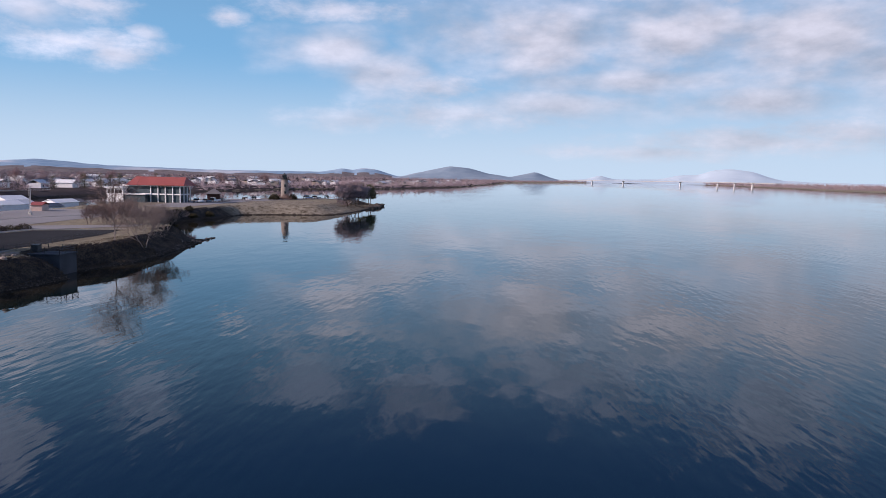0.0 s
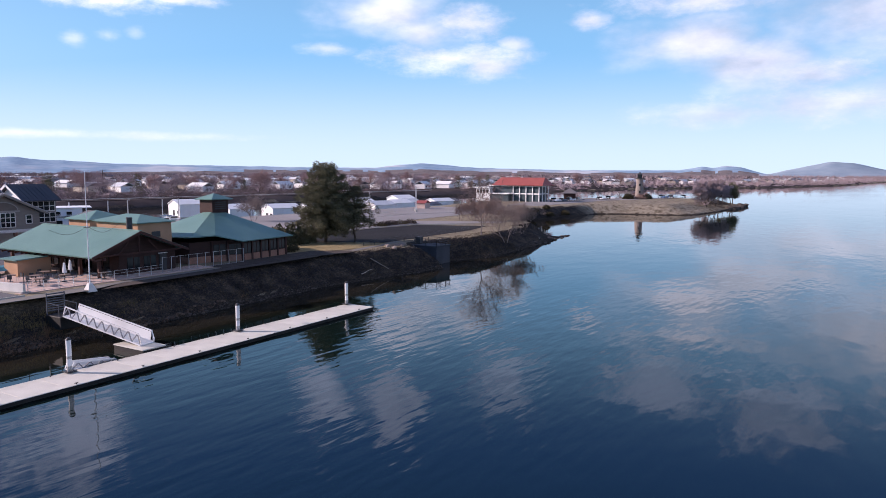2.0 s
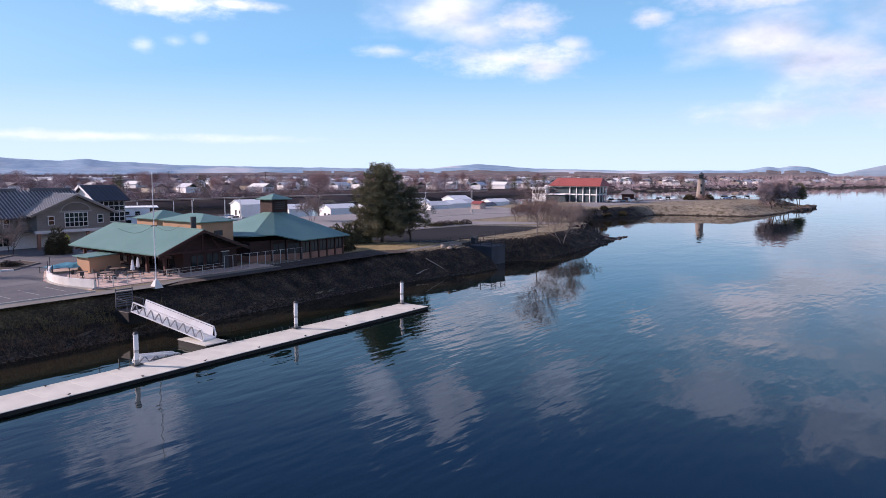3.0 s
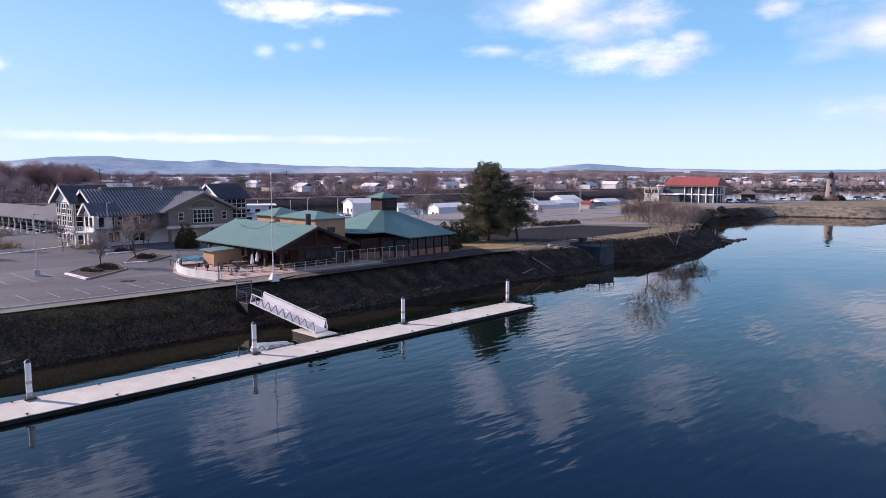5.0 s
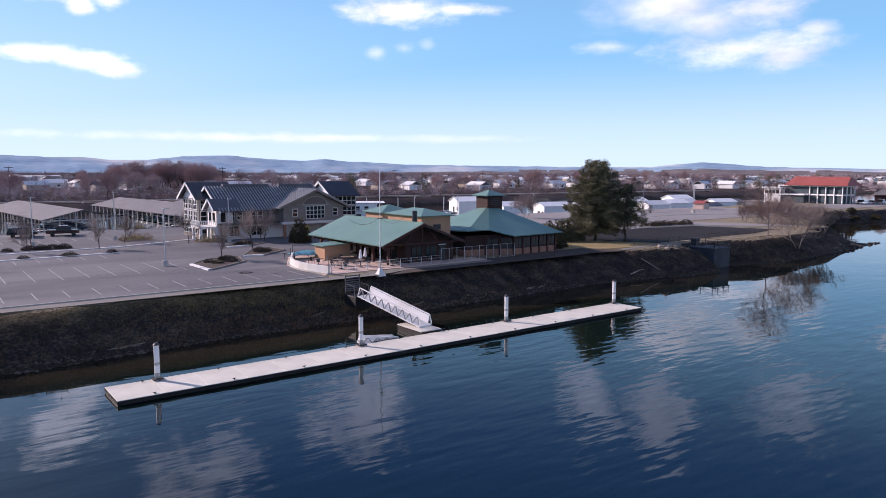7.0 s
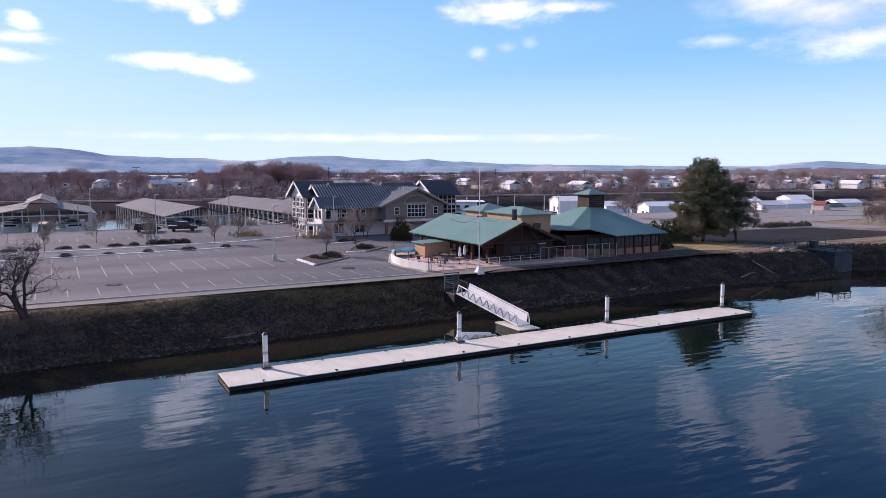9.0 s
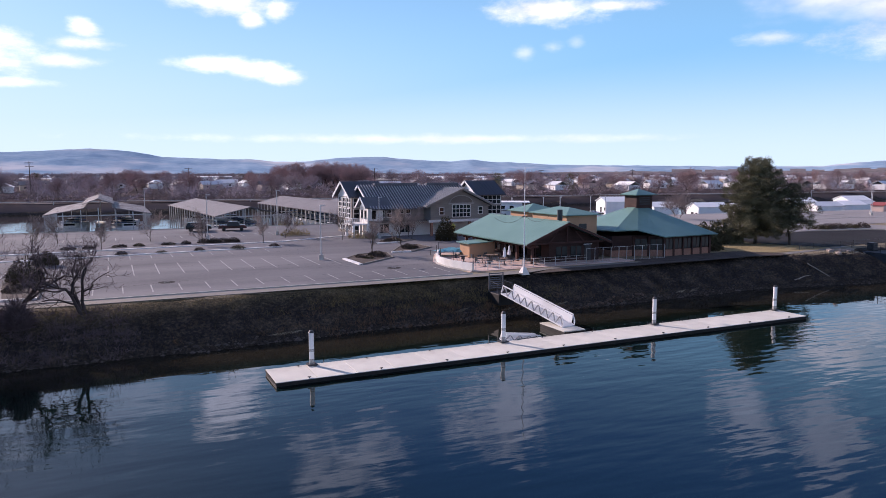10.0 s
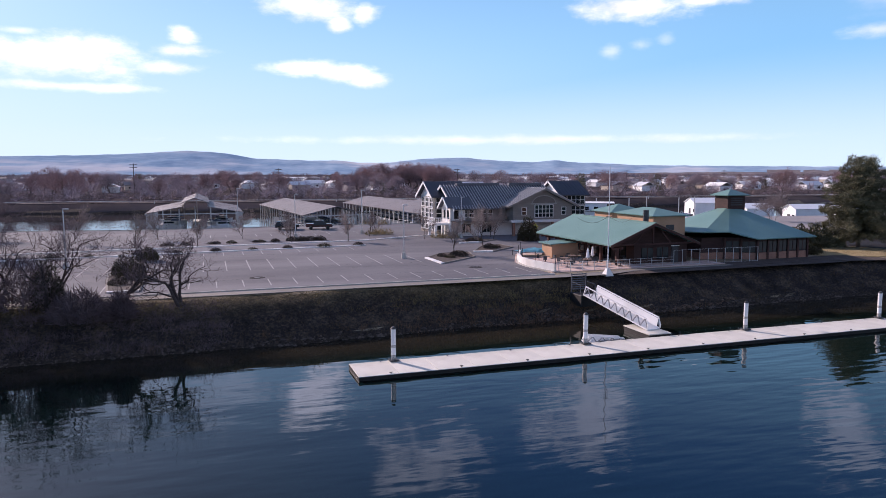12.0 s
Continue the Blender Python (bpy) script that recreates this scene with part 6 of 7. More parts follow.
def boathouse(x, y, turn, w, d, h, roof, wall, label, door="dark_steel"):
    t = thing("boathouse", label, "boathouse", (x, y, 0), turn, group="floating boathouses")
    part("float_deck", box(-w / 2 - 0.4, w / 2 + 0.4, -d / 2 - 0.8, d / 2 + 0.4, -0.2, 0.4), M["deck"], t)
    part("wall", box(-w / 2, w / 2, -d / 2, d / 2, 0.4, h), M["bright_white" if wall == "white" else wall], t)
    zr = h + w * 0.17
    part("gable_wall", slab([(-w / 2, -d / 2 - 0.02, h), (w / 2, -d / 2 - 0.02, h), (0, -d / 2 - 0.02, zr)], 0.1), M["bright_white" if wall == "white" else wall], t)
    part("gable_wall", slab([(w / 2, d / 2 + 0.02, h), (-w / 2, d / 2 + 0.02, h), (0, d / 2 + 0.02, zr)], 0.1), M[wall], t)
    roof_face(t, [(-w / 2 - 0.3, d / 2 + 0.4, h - 0.1), (-w / 2 - 0.3, -d / 2 - 0.4, h - 0.1), (0, -d / 2 - 0.4, zr + 0.05), (0, d / 2 + 0.4, zr + 0.05)], 0.1, 0, roof)
    roof_face(t, [(w / 2 + 0.3, -d / 2 - 0.4, h - 0.1), (w / 2 + 0.3, d / 2 + 0.4, h - 0.1), (0, d / 2 + 0.4, zr + 0.05), (0, -d / 2 - 0.4, zr + 0.05)], 0.1, 0, roof)
    part("door", box(-0.7, 0.7, -d / 2 - 0.06, -d / 2 - 0.005, 0.45, 2.7), M[door], t)
    part("window", box(w / 2 - 1.6, w / 2 - 0.6, -d / 2 - 0.05, -d / 2 - 0.005, 1.6, 2.6), M["glass"], t)


def marina():
    moorage(-14.8, 9.0, 190, 232, 4.7, 8.6, 6, "open boat shelter with a weathered raised tin roof", True)
    moorage(21.6, 38.4, 171, 236, 4.7, 6.7, 5, "long open boat shelter with a grey tin roof", turn=5.0)
    moorage(50.5, 67.5, 163, 240, 4.7, 6.9, 5, "long open boat shelter with a grey tin roof", turn=5.0)
    moorage(76.0, 93.0, 190, 248, 4.7, 6.9, 5, "long open boat shelter with a grey tin roof", turn=5.0)
    rnd = random.Random(6)
    for x0, x1, y0, y1 in ((-14.8, 9, 192, 228), (19.5, 36.0, 174, 228), (48.0, 64.5, 167, 234), (74, 91, 194, 244)):
        for s in (-1, 1):
            y = y0 + 3
            while y < y1 - 3:
                if rnd.random() < 0.75:
                    boat((x0 + x1) / 2 + s * (x1 - x0) * 0.28, y, 0 if s > 0 else 180, rnd.uniform(6.5, 8.5), "white motor boat moored under the shelter roof")
                y += rnd.uniform(4.6, 6.5)
    # houseboat and open berths behind the restaurant
    t = thing("houseboat", "white flat roofed two storey houseboat in the marina", "houseboat", (112.0, 186.0, 0), -30)
    t.scale = (0.95, 1.35, 0.72)
    part("hull", box(-9.5, 6.5, -4, 6, -0.3, 0.9, 0.1), M["bright_white"], t)
    part("cabin", box(-9.0, 5.0, -3, 5, 0.9, 4.6, 0.08), M["bright_white"], t)
    part("upper_cabin", box(-9.0, 2.0, -2.5, 5, 4.75, 7.9, 0.08), M["bright_white"], t)
    part("roof_deck", box(-9.4, 6.6, -3.4, 5.4, 4.6, 4.75), M["tin"], t)
    part("roof", box(-9.4, 4.4, -2.9, 5.4, 7.9, 8.1), M["bright_white"], t)
    for x in (-4.6, -1.6, 1.4):
        part("window", box(x, x + 1.5, -3.06, -3.0, 1.9, 3.3), M["glass"], t)
    for x in (-4.8, -2.0):
        part("window", box(x, x + 1.3, -2.56, -2.5, 5.2, 6.5), M["glass"], t)
    bm = bmesh.new()
    for k in range(12):
        add_rod(bm, (-9.2 + k * 1.35, -3.3, 4.75), (-9.2 + k * 1.35, -3.3, 5.7), 0.03, sides=4)
    add_rod(bm, (-9.2, -3.3, 5.7), (6.0, -3.3, 5.7), 0.04, sides=4)
    part("railing", bm, M["bright_white"], t)
    for x, y, w, d, h in ((112, 176, 5, 7, 4.2),):
        boathouse(x, y, 0, w, d, h, "tin", "grey_siding", "small grey cabin on a float")
    for x, y, a in ((118, 176, 20), (126, 180, 15), (133, 177, 20), (140, 182, 10), (112, 182, 25), (148, 176, 15)):
        boat(x, y, a, rnd.uniform(7, 9), "white motor boat at an open berth")
    for k in range(7):
        x, y = 104 + k * 9, 186 + 4 * (k % 2)
        t = thing("mooring_pile", "slim grey marina pile standing in water", "pile", (x, y, 0), group="marina piles")
        part("shaft", rod((0, 0, -3), (0, 0, 7.0), 0.16, 0.14, 8), M["steel"], t)
    spec = ((201, 149, 7.0, 9, 5.0, "pale_tin", "white"), (214, 150, 6.4, 8, 5.2, "bright_white", "white"), (224.5, 153, 6.6, 8, 5.0, "pale_tin", "white"),
            (232, 147.5, 5.4, 7, 3.8, "slate", "white"), (239.5, 149, 6.0, 7, 5.0, "bright_white", "white"), (247, 151, 6.0, 7, 4.8, "bright_white", "white"), (255, 153, 6.2, 7, 4.4, "tin", "tan"),
            (207, 163, 7.0, 9, 5.8, "bright_white", "white"), (236, 164, 7.0, 9, 6.0, "bright_white", "white"), (151, 166, 7.4, 8, 5.2, "bright_white", "white"), (165, 161, 6.8, 10, 5.0, "bright_white", "white"),
            (160, 199, 8.5, 10, 5.4, "bright_white", "white"), (178, 159, 6.4, 8, 4.6, "pale_tin", "white"), (188, 163, 6.2, 8, 4.5, "tin", "tan"))
    for x, y, w, d, h, rf, wl in spec:
        boathouse(x, y, -104, w, d, h * 0.88, rf, wl, "white gabled floating boathouse in the marina" if rf == "bright_white" else "white boathouse with a grey metal roof")
    t = thing("red_shed", "small red roofed pink shed in the yard", "shed", (198.5, 129.0, G), 10)
    t.scale = (0.68, 0.68, 0.72)
    part("wall", box(-3.2, 3.2, -2.4, 2.4, 0, 2.6), M["patio"], t)
    bm = slab([(-3.7, 2.8, 2.5), (-3.7, -2.8, 2.5), (0, -2.8, 3.7), (0, 2.8, 3.7)], 0.1)
    add_slab(bm, [(3.7, -2.8, 2.5), (3.7, 2.8, 2.5), (0, 2.8, 3.7), (0, -2.8, 3.7)], 0.1)
    part("roof", bm, M["red_roof"], t)


def red_roof_building():
    t = thing("red_roof_hall", "white framed glass hall with a bright red metal roof", "building", (270.0, 130.5, G), -2)
    part("wall", box(1.2, 9.4, -11.5, 12, 0, 6.6), M["teal"], t, "dark glazed walls")
    part("floor_band", box(0.9, 9.7, -12, 12.3, 3.0, 3.5), M["white"], t)
    part("top_band", box(0.7, 9.9, -12.3, 12.6, 6.3, 6.8), M["white"], t)
    me = None
    part("terrace", box(-2.4, 0.9, 0.5, 12.3, 3.0, 3.35), M["white"], t, "white upper terrace slab")
    part("terrace_wall", box(-1.6, 1.0, 1.0, 12.0, 0, 3.0), M["teal"], t)
    for k in range(5):
        if me is None:
            ob = part("column", box(-0.16, 0.16, -0.16, 0.16, 0, 6.4), M["white"], t)
            me = ob.data
        else:
            ob = new("column", me)
            ob.parent = t
        ob.location = (0.8, -12 + 3.0 * k, 0)
    for k in range(3):
        ob = new("column", me)
        ob.parent = t
        ob.location = (3.6 + 2.9 * k, -12.2, 0)
    c = [(-0.6, -14.2), (10.6, -14.2), (10.6, 9.5), (-0.6, 9.5)]
    r = [(5.0, -12.6), (5.0, 8.0)]
    q = lambda p, z: (p[0], p[1], z)
    z0, z1 = 6.8, 10.0
    for k, pts in enumerate(([c[3], c[0], r[0], r[1]], [c[0], c[1], r[0]], [c[1], c[2], r[1], r[0]], [c[2], c[3], r[1]])):
        roof_face(t, [q(p, z0 if p in c else z1) for p in pts], 0.2, 0, "red_roof")
    a = part("annex", box(-2.0, 12, 9.8, 16.5, 0, 5.4), M["white"], t, "flat roofed white annex")
    part("annex_roof", box(-2.6, 12.6, 9.4, 17.2, 5.4, 5.9), M["white"], a)
    for k in range(4):
        part("window", box(-2.06, -2.0, 10.4 + 1.5 * k, 11.6 + 1.5 * k, 3.4, 4.8), M["glass"], a)


def lighthouse():
    t = thing("lighthouse", "small pale stone lighthouse with a dark lantern on the point", "lighthouse", (333.0, 94.8, G))
    t.scale = (0.92, 0.92, 0.93)
    part("tower", rod((0, 0, -0.3), (0, 0, 10.2), 2.25, 1.65, 16), M["stone"], t)
    part("gallery", rod((0, 0, 10.2), (0, 0, 10.6), 2.3, 2.3, 16), M["dark_steel"], t)
    part("lantern", rod((0, 0, 10.6), (0, 0, 12.3), 1.15, 1.15, 10), M["glass"], t)
    part("lantern_roof", rod((0, 0, 12.3), (0, 0, 13.5), 1.45, 0.12, 10), M["dark_steel"], t)
    bm = bmesh.new()
    for k in range(12):
        a = k * math.pi / 6
        add_rod(bm, (2.15 * math.cos(a), 2.15 * math.sin(a), 10.6), (2.15 * math.cos(a), 2.15 * math.sin(a), 11.6), 0.05, sides=3)
    part("gallery_rail", bm, M["dark_steel"], t)
    for z, a in ((3.0, 200), (6.5, 200)):
        w = part("window", box(-0.4, 0.4, -0.1, 0.1, z, z + 1.2), M["glass"], t)
        w.matrix_basis = pose(2.02 * math.cos(radians(a)), 2.02 * math.sin(radians(a)), 0, 0, 0, a + 90)


def point_park():
    t = thing("park_shelter", "small brown park hut with a grey hipped roof", "hut", (301.0, 117.0, G), 20)
    part("wall", box(-3.2, 3.2, -2.6, 2.6, 0, 3.0), M["brown"], t)
    for k in range(4):
        c = [(-4.2, -3.6), (4.2, -3.6), (4.2, 3.6), (-4.2, 3.6)]
        roof_face(t, [(*c[k], 3.0), (*c[(k + 1) % 4], 3.0), (0, 0, 5.3)], 0.12, 0, "tin")
    for k, (x, y) in enumerate(((326, 98), (329, 93), (334, 91.5), (338, 93), (330, 99), (337, 97.5))):
        plant("evergreen_shrub", [POINT_SHRUB[k % 2]], "dark shrub round the lighthouse base", "shrub", (x, y, G), 0, 1.0, "lighthouse shrubs", ("foliage",))
    sheet("road_point", [(236, 104), (300, 101), (362, 78), (362, 84), (318, 118), (290, 124), (240, 118)], G + 0.05, M["light_asphalt"], "pale park road on the point", "road")
    rnd = random.Random(12)
    cape_bare = [bare_tree_meshes(140 + k, 12.5, 2, 0.5, 5, 0.05, 4, kink=0.3, twig="town_twig") for k in range(2)]
    spots = ((312, 107, "white_car"), (318, 104.5, "white_car"), (324, 107, "grey_car"), (337, 100, "white_car"), (343, 96.5, "grey_car"), (347, 88, "blue_car"), (352, 85, "grey_car"),
             (357, 80, "white_car"), (281, 113, "grey_car"), (287, 112, "white_car"), (292, 110, "grey_car"), (276, 114.5, "white_car"))
    for k, (x, y, c) in enumerate(spots):
        car(k % 2, c, {"white_car": "white car parked on the point road", "grey_car": "grey car parked on the point road", "blue_car": "blue car parked on the point road"}[c], (x, y, G + 0.06), rnd.uniform(-40, 40))
    for k, (x, y, s) in enumerate(((329, 58.5, 1.02), (341, 59, 0.8), (345, 56.5, 0.95), (352, 56.5, 0.85))):
        plant("evergreen_tree", CAPE_PINE, "dark rounded evergreen at the tip of the point", "tree", (x, y, ground_z(x, y) - 0.1), k * 80, s, "evergreens on the point")
    for k, (x, y, s) in enumerate(((306, 59, 0.78), (311, 60.5, 0.9), (316, 60, 0.86), (320, 58, 0.8))):
        plant("bare_tree", cape_bare[k % 2], "grey leafless tree at the tip of the point", "tree", (x, y, ground_z(x, y) - 0.1), k * 70, s, "leafless trees on the point")
    for k in range(30):
        x = rnd.uniform(326, 366)
        ob = thing("boulder", "dark rock at the tip of the point", "rock", (x, rnd.uniform(51.5, 55.0), 0.5), rnd.uniform(0, 360), group="rocks on the point")
        bm = bmesh.new()
        bmesh.ops.create_icosphere(bm, subdivisions=1, radius=rnd.uniform(0.9, 2.1))
        for v in bm.verts:
            v.co *= rnd.uniform(0.75, 1.15)
            v.co.z *= 0.7
        part("stone", bm, M["rock"], ob)
    for k, (x, y) in enumerate(((205, 98), (212, 100), (220, 98), (228, 97), (236, 93.5), (216, 97), (224, 94), (232, 91.5))):
        plant("brush_thicket", [POINT_SHRUB[0]], "low dark brush along the bay shore", "shrub", (x, y, max(1.0, ground_z(x, y))), k * 40, 0.6, "brush round the bay", ("foliage",))


# ---- town, hills, bridge ----
def house_meshes(w, d, h, rise, wall, roof):
    a = bpy.data.meshes.new("wall")
    bm = box(-w / 2, w / 2, -d / 2, d / 2, -0.5, h)
    add_slab(bm, [(-w / 2, -d / 2, h), (w / 2, -d / 2, h), (w / 2, 0, h + rise), (-w / 2, 0, h + rise)], 0.05)
    bm.to_mesh(a)
    a.materials.append(M[wall])
    b = bpy.data.meshes.new("roof")
    bm = slab([(-w / 2 - 0.5, -d / 2 - 0.5, h - 0.1), (w / 2 + 0.5, -d / 2 - 0.5, h - 0.1), (w / 2 + 0.5, 0, h + rise), (-w / 2 - 0.5, 0, h + rise)], 0.2)
    add_slab(bm, [(w / 2 + 0.5, d / 2 + 0.5, h - 0.1), (-w / 2 - 0.5, d / 2 + 0.5, h - 0.1), (-w / 2 - 0.5, 0, h + rise), (w / 2 + 0.5, 0, h + rise)], 0.2)
    bm.to_mesh(b)
    b.materials.append(M[roof])
    c = bpy.data.meshes.new("window")
    bm = box(-0.8, 0.8, -0.04, 0.04, 0, 1.3)
    bm.to_mesh(c)
    c.materials.append(M["glass"])
    return a, b, c, w, d


def town():
    rnd = random.Random(31)
    kinds = [house_meshes(13, 9, 3.4, 2.2, w, r) for w, r in (("white", "tin"), ("tan", "slate"), ("white", "pale_tin"), ("white", "white"), ("tan", "pale_tin"), ("ochre_pale", "tin"), ("white", "white"), ("white", "pale_tin"))]
    halls = [house_meshes(38, 15, 4.6, 1.2, "white", "white"), house_meshes(30, 14, 4.4, 1.4, "tan", "tin"), house_meshes(46, 16, 4.8, 1.2, "white", "tin")]

    def put(mm, x, y, turn, name, label, cat, group):
        t = thing(name, label, cat, (x, y, 3.45), turn, group)
        for nm, me in zip(("wall", "roof"), mm[:2]):
            ob = new(nm, me)
            ob.parent = t
        n = 2 if mm[3] < 20 else 5
        for k in range(n):
            ob = new("window", mm[2])
            ob.parent = t
            ob.location = (mm[3] * ((k + 0.5) / n - 0.5), -mm[4] / 2 - 0.02, 1.0)

    for k in range(430):
        a = radians(rnd.uniform(13, 112))
        r = 345 + 1250 * rnd.random() ** 1.25
        x, y = r * math.cos(a), r * math.sin(a)
        if r < 440 or y < 330 - 0.107 * x or float(signed_distance(np.array([x]), np.array([y]), FAR)[0]) < 28:
            continue
        big = rnd.random() < 0.10 and r > 560
        mm = rnd.choice(halls if big else kinds)
        put(mm, x, y, rnd.choice((0, 90)) * (not big) + rnd.uniform(-12, 12), "warehouse" if big else "house",
            "long pale low warehouse across the channel" if big else "small pale gabled house among bare trees", "building", "town warehouses" if big else "town houses")
    for k in range(285):
        a = radians(rnd.uniform(8, 114))
        r = 335 + 420 * rnd.random() ** 1.1
        x, y = r * math.cos(a), r * math.sin(a)
        if float(signed_distance(np.array([x]), np.array([y]), FAR)[0]) < 14:
            continue
        s = rnd.uniform(0.5, 0.95)
        if rnd.random() < 0.09:
            plant("conifer", POINT_PINE, "dark distant conifer in the town", "tree", (x, y, 3.4), rnd.uniform(0, 360), s * 1.1, "town conifers")
        else:
            plant("bare_tree", TOWN_TREES[rnd.randrange(4)], "distant brown leafless tree in the town", "tree", (x, y, 3.4), rnd.uniform(0, 360), s, "town trees")
    for k in range(34):
        u = rnd.random()
        a, r = radians(70.6 + 8.2 * u), rnd.uniform(480, 590)
        plant("cottonwood", TOWN_TREES[3], "tall red brown leafless cottonwood in a grove", "tree", (r * math.cos(a), r * math.sin(a), 3.4), rnd.uniform(0, 360), (0.95 + 0.25 * math.sin(math.pi * min(1, max(0.08, u)))) * rnd.uniform(0.78, 1.12), "cottonwood grove")
    for x, y, s in CONIFERS:
        plant("conifer", POINT_PINE, "dark pointed conifer across the channel", "tree", (x, y, 3.4), x * 7 % 360, s, "conifers across the channel")
    # woods farther out
    wood = Mesher()

    def leafless(m, x, y, h, w, n, width, z=3.1):
        """A far tree: a stem and fine limbs fanning out to a rounded, uneven crown."""
        base = Vector((x, y, z))
        m.tri(base - Vector((width, width, 0)), base + Vector((width, width, 0)), base + Vector((0, 0, h * 0.8)))
        lean = Vector((rnd.gauss(0, 0.12), rnd.gauss(0, 0.12), 0)) * w
        for _ in range(n):
            d = any_way(rnd)
            tip = base + lean + Vector((d.x * w, d.y * w, h * (0.56 + 0.44 * d.z))) * rnd.uniform(0.82, 1.04)
            root = base + (tip - base) * rnd.uniform(0.35, 0.7)
            root.x, root.y = (root.x + x) / 2 + rnd.gauss(0, w * 0.15), (root.y + y) / 2 + rnd.gauss(0, w * 0.15)
            e = any_way(rnd) * width
            m.tri(root - e, root + e, tip)

    for k in range(5400):
        a, r = radians(rnd.uniform(-1.5, 118)), rnd.uniform(900, 3600)
        x, y = r * math.cos(a), r * math.sin(a)
        if float(signed_distance(np.array([x]), np.array([y]), FAR)[0]) > 10:
            leafless(wood, x, y, rnd.uniform(5, 14), rnd.uniform(4, 8), 16, 0.42)
    for x0, y0, x1, y1, n in ((1700, -24, 2300, -80, 260), (2300, -80, 4500, -780, 800), (1120, -900, 2000, -870, 1300), (2000, -870, 4700, -1290, 1500), (620, -1500, 1120, -900, 400), (500, 244, 700, 214, 0)):
        for k in range(n):
            f = rnd.random()
            nx, ny = -(y1 - y0), x1 - x0
            if y0 < -800:
                nx, ny = -nx, -ny
            q = math.hypot(nx, ny)
            off = rnd.uniform(12, 160)
            leafless(wood, x0 + (x1 - x0) * f + nx / q * off, y0 + (y1 - y0) * f + ny / q * off, rnd.uniform(3, 9) * (1.4 if rnd.random() < 0.12 else 1) if y0 > -800 else rnd.uniform(7, 19), rnd.uniform(4, 8), 20, 0.42)
    grey, hedge = Mesher(), Mesher()
    # the low shore across the mouth of the channel
    shore = ((500, 237), (700, 205), (860, 110), (1130, 36), (1700, -24))
    for (x0, y0), (x1, y1), n in zip(shore, shore[1:], (170, 330, 420, 330)):
        q = math.hypot(x1 - x0, y1 - y0)
        for k in range(n):
            f, off = rnd.random(), 4 + 90 * rnd.random() ** 1.5
            x, y = x0 + (x1 - x0) * f - (y1 - y0) / q * off, y0 + (y1 - y0) * f + (x1 - x0) / q * off
            if rnd.random() < 0.6:
                leafless(grey, x, y, rnd.uniform(1.2, 3.0), rnd.uniform(2.5, 5.0), 22, 0.2, ground_z(x, y) - 0.2)
            else:
                h = rnd.uniform(4, 9)
                leafless(grey, x, y, h, h * rnd.uniform(0.4, 0.7), 40, 0.18, ground_z(x, y) - 0.2)
        for k in range(n // 16):
            f, off = rnd.random(), rnd.uniform(26, 140)
            x, y = x0 + (x1 - x0) * f - (y1 - y0) / q * off, y0 + (y1 - y0) * f + (x1 - x0) / q * off
            put(rnd.choice(kinds), x, y, rnd.uniform(-20, 20), "house", "small pale gabled house on the far shore", "building", "far shore houses")
    for k in range(2900):
        a = radians(rnd.uniform(6, 116))
        r = 300 + 900 * rnd.random() ** 1.2
        x, y = r * math.cos(a), r * math.sin(a)
        if y < 306 - 0.107 * x or r * math.sin(a) < 60 or x > 640:
            continue
        if rnd.random() < 0.45:
            leafless(grey, x, y, rnd.uniform(1.5, 3.5), rnd.uniform(2.0, 4.5), 26, 0.16)
        else:
            h = rnd.uniform(4.0, 9.5)
            leafless(grey, x, y, h, h * rnd.uniform(0.4, 0.55), 48, 0.11 + r * 0.0001)
    for k in range(900):
        x = rnd.uniform(-170, 385)
        y = 238 + (390 - x) * 0.107 + 14 + 75 * rnd.random() ** 1.6
        h = rnd.uniform(1.5, 4.0) if rnd.random() < 0.6 else rnd.uniform(4, 8)
        leafless(hedge, x, y, h, h * rnd.uniform(0.5, 0.8), 34, 0.075)
    tagged(new("levee_brush", hedge.mesh("levee_brush", M["levee_twig"])), "dark brown leafless brush behind the levee", "brush", kind="stuff")
    tagged(new("town_brush", grey.mesh("town_brush", M["town_twig"])), "grey brown leafless brush and hedges between houses", "brush", kind="stuff")
    tagged(new("distant_woods", wood.mesh("distant_woods", M["town_twig"])), "brown leafless woods on the far shores", "woods", kind="stuff")
    # rail along the levee
    t = thing("levee_rail", "long pale guard rail along the levee top", "guard rail")
    a, b = Vector((-700, 363.0)), Vector((390, 246.2))
    for k in range(16):
        p, q = a.lerp(b, k / 16), a.lerp(b, (k + 1) / 16)
        part("rail", rod((*p, 4.25), (*q, 4.25), 0.13, sides=4), M["trim"], t)
        part("post", rod((*p, 3.2), (*p, 4.3), 0.15, sides=4), M["steel"], t)
    sheet("road_levee", [(-1500, 451), (390, 248.0), (390, 251), (-1500, 454)], 3.6, M["town_gravel"], "dull gravel track on the levee", "road")
    for x, y, h in ((-38, 430, 17), (150, 420, 14), (260, 400, 13), (320, 380, 13), (40, 420, 14)):
        t = thing("utility_pole", "tall dark utility pole in the town", "pole", (x, y, 3.4), group="utility poles")
        part("pole", rod((0, 0, 0), (0, 0, h), 0.3, 0.16, 6), M["bark"], t)
        for z in (h - 0.8, h - 2.6):
            part("cross_arm", box(-2, 2, -0.12, 0.12, z, z + 0.25), M["bark"], t)


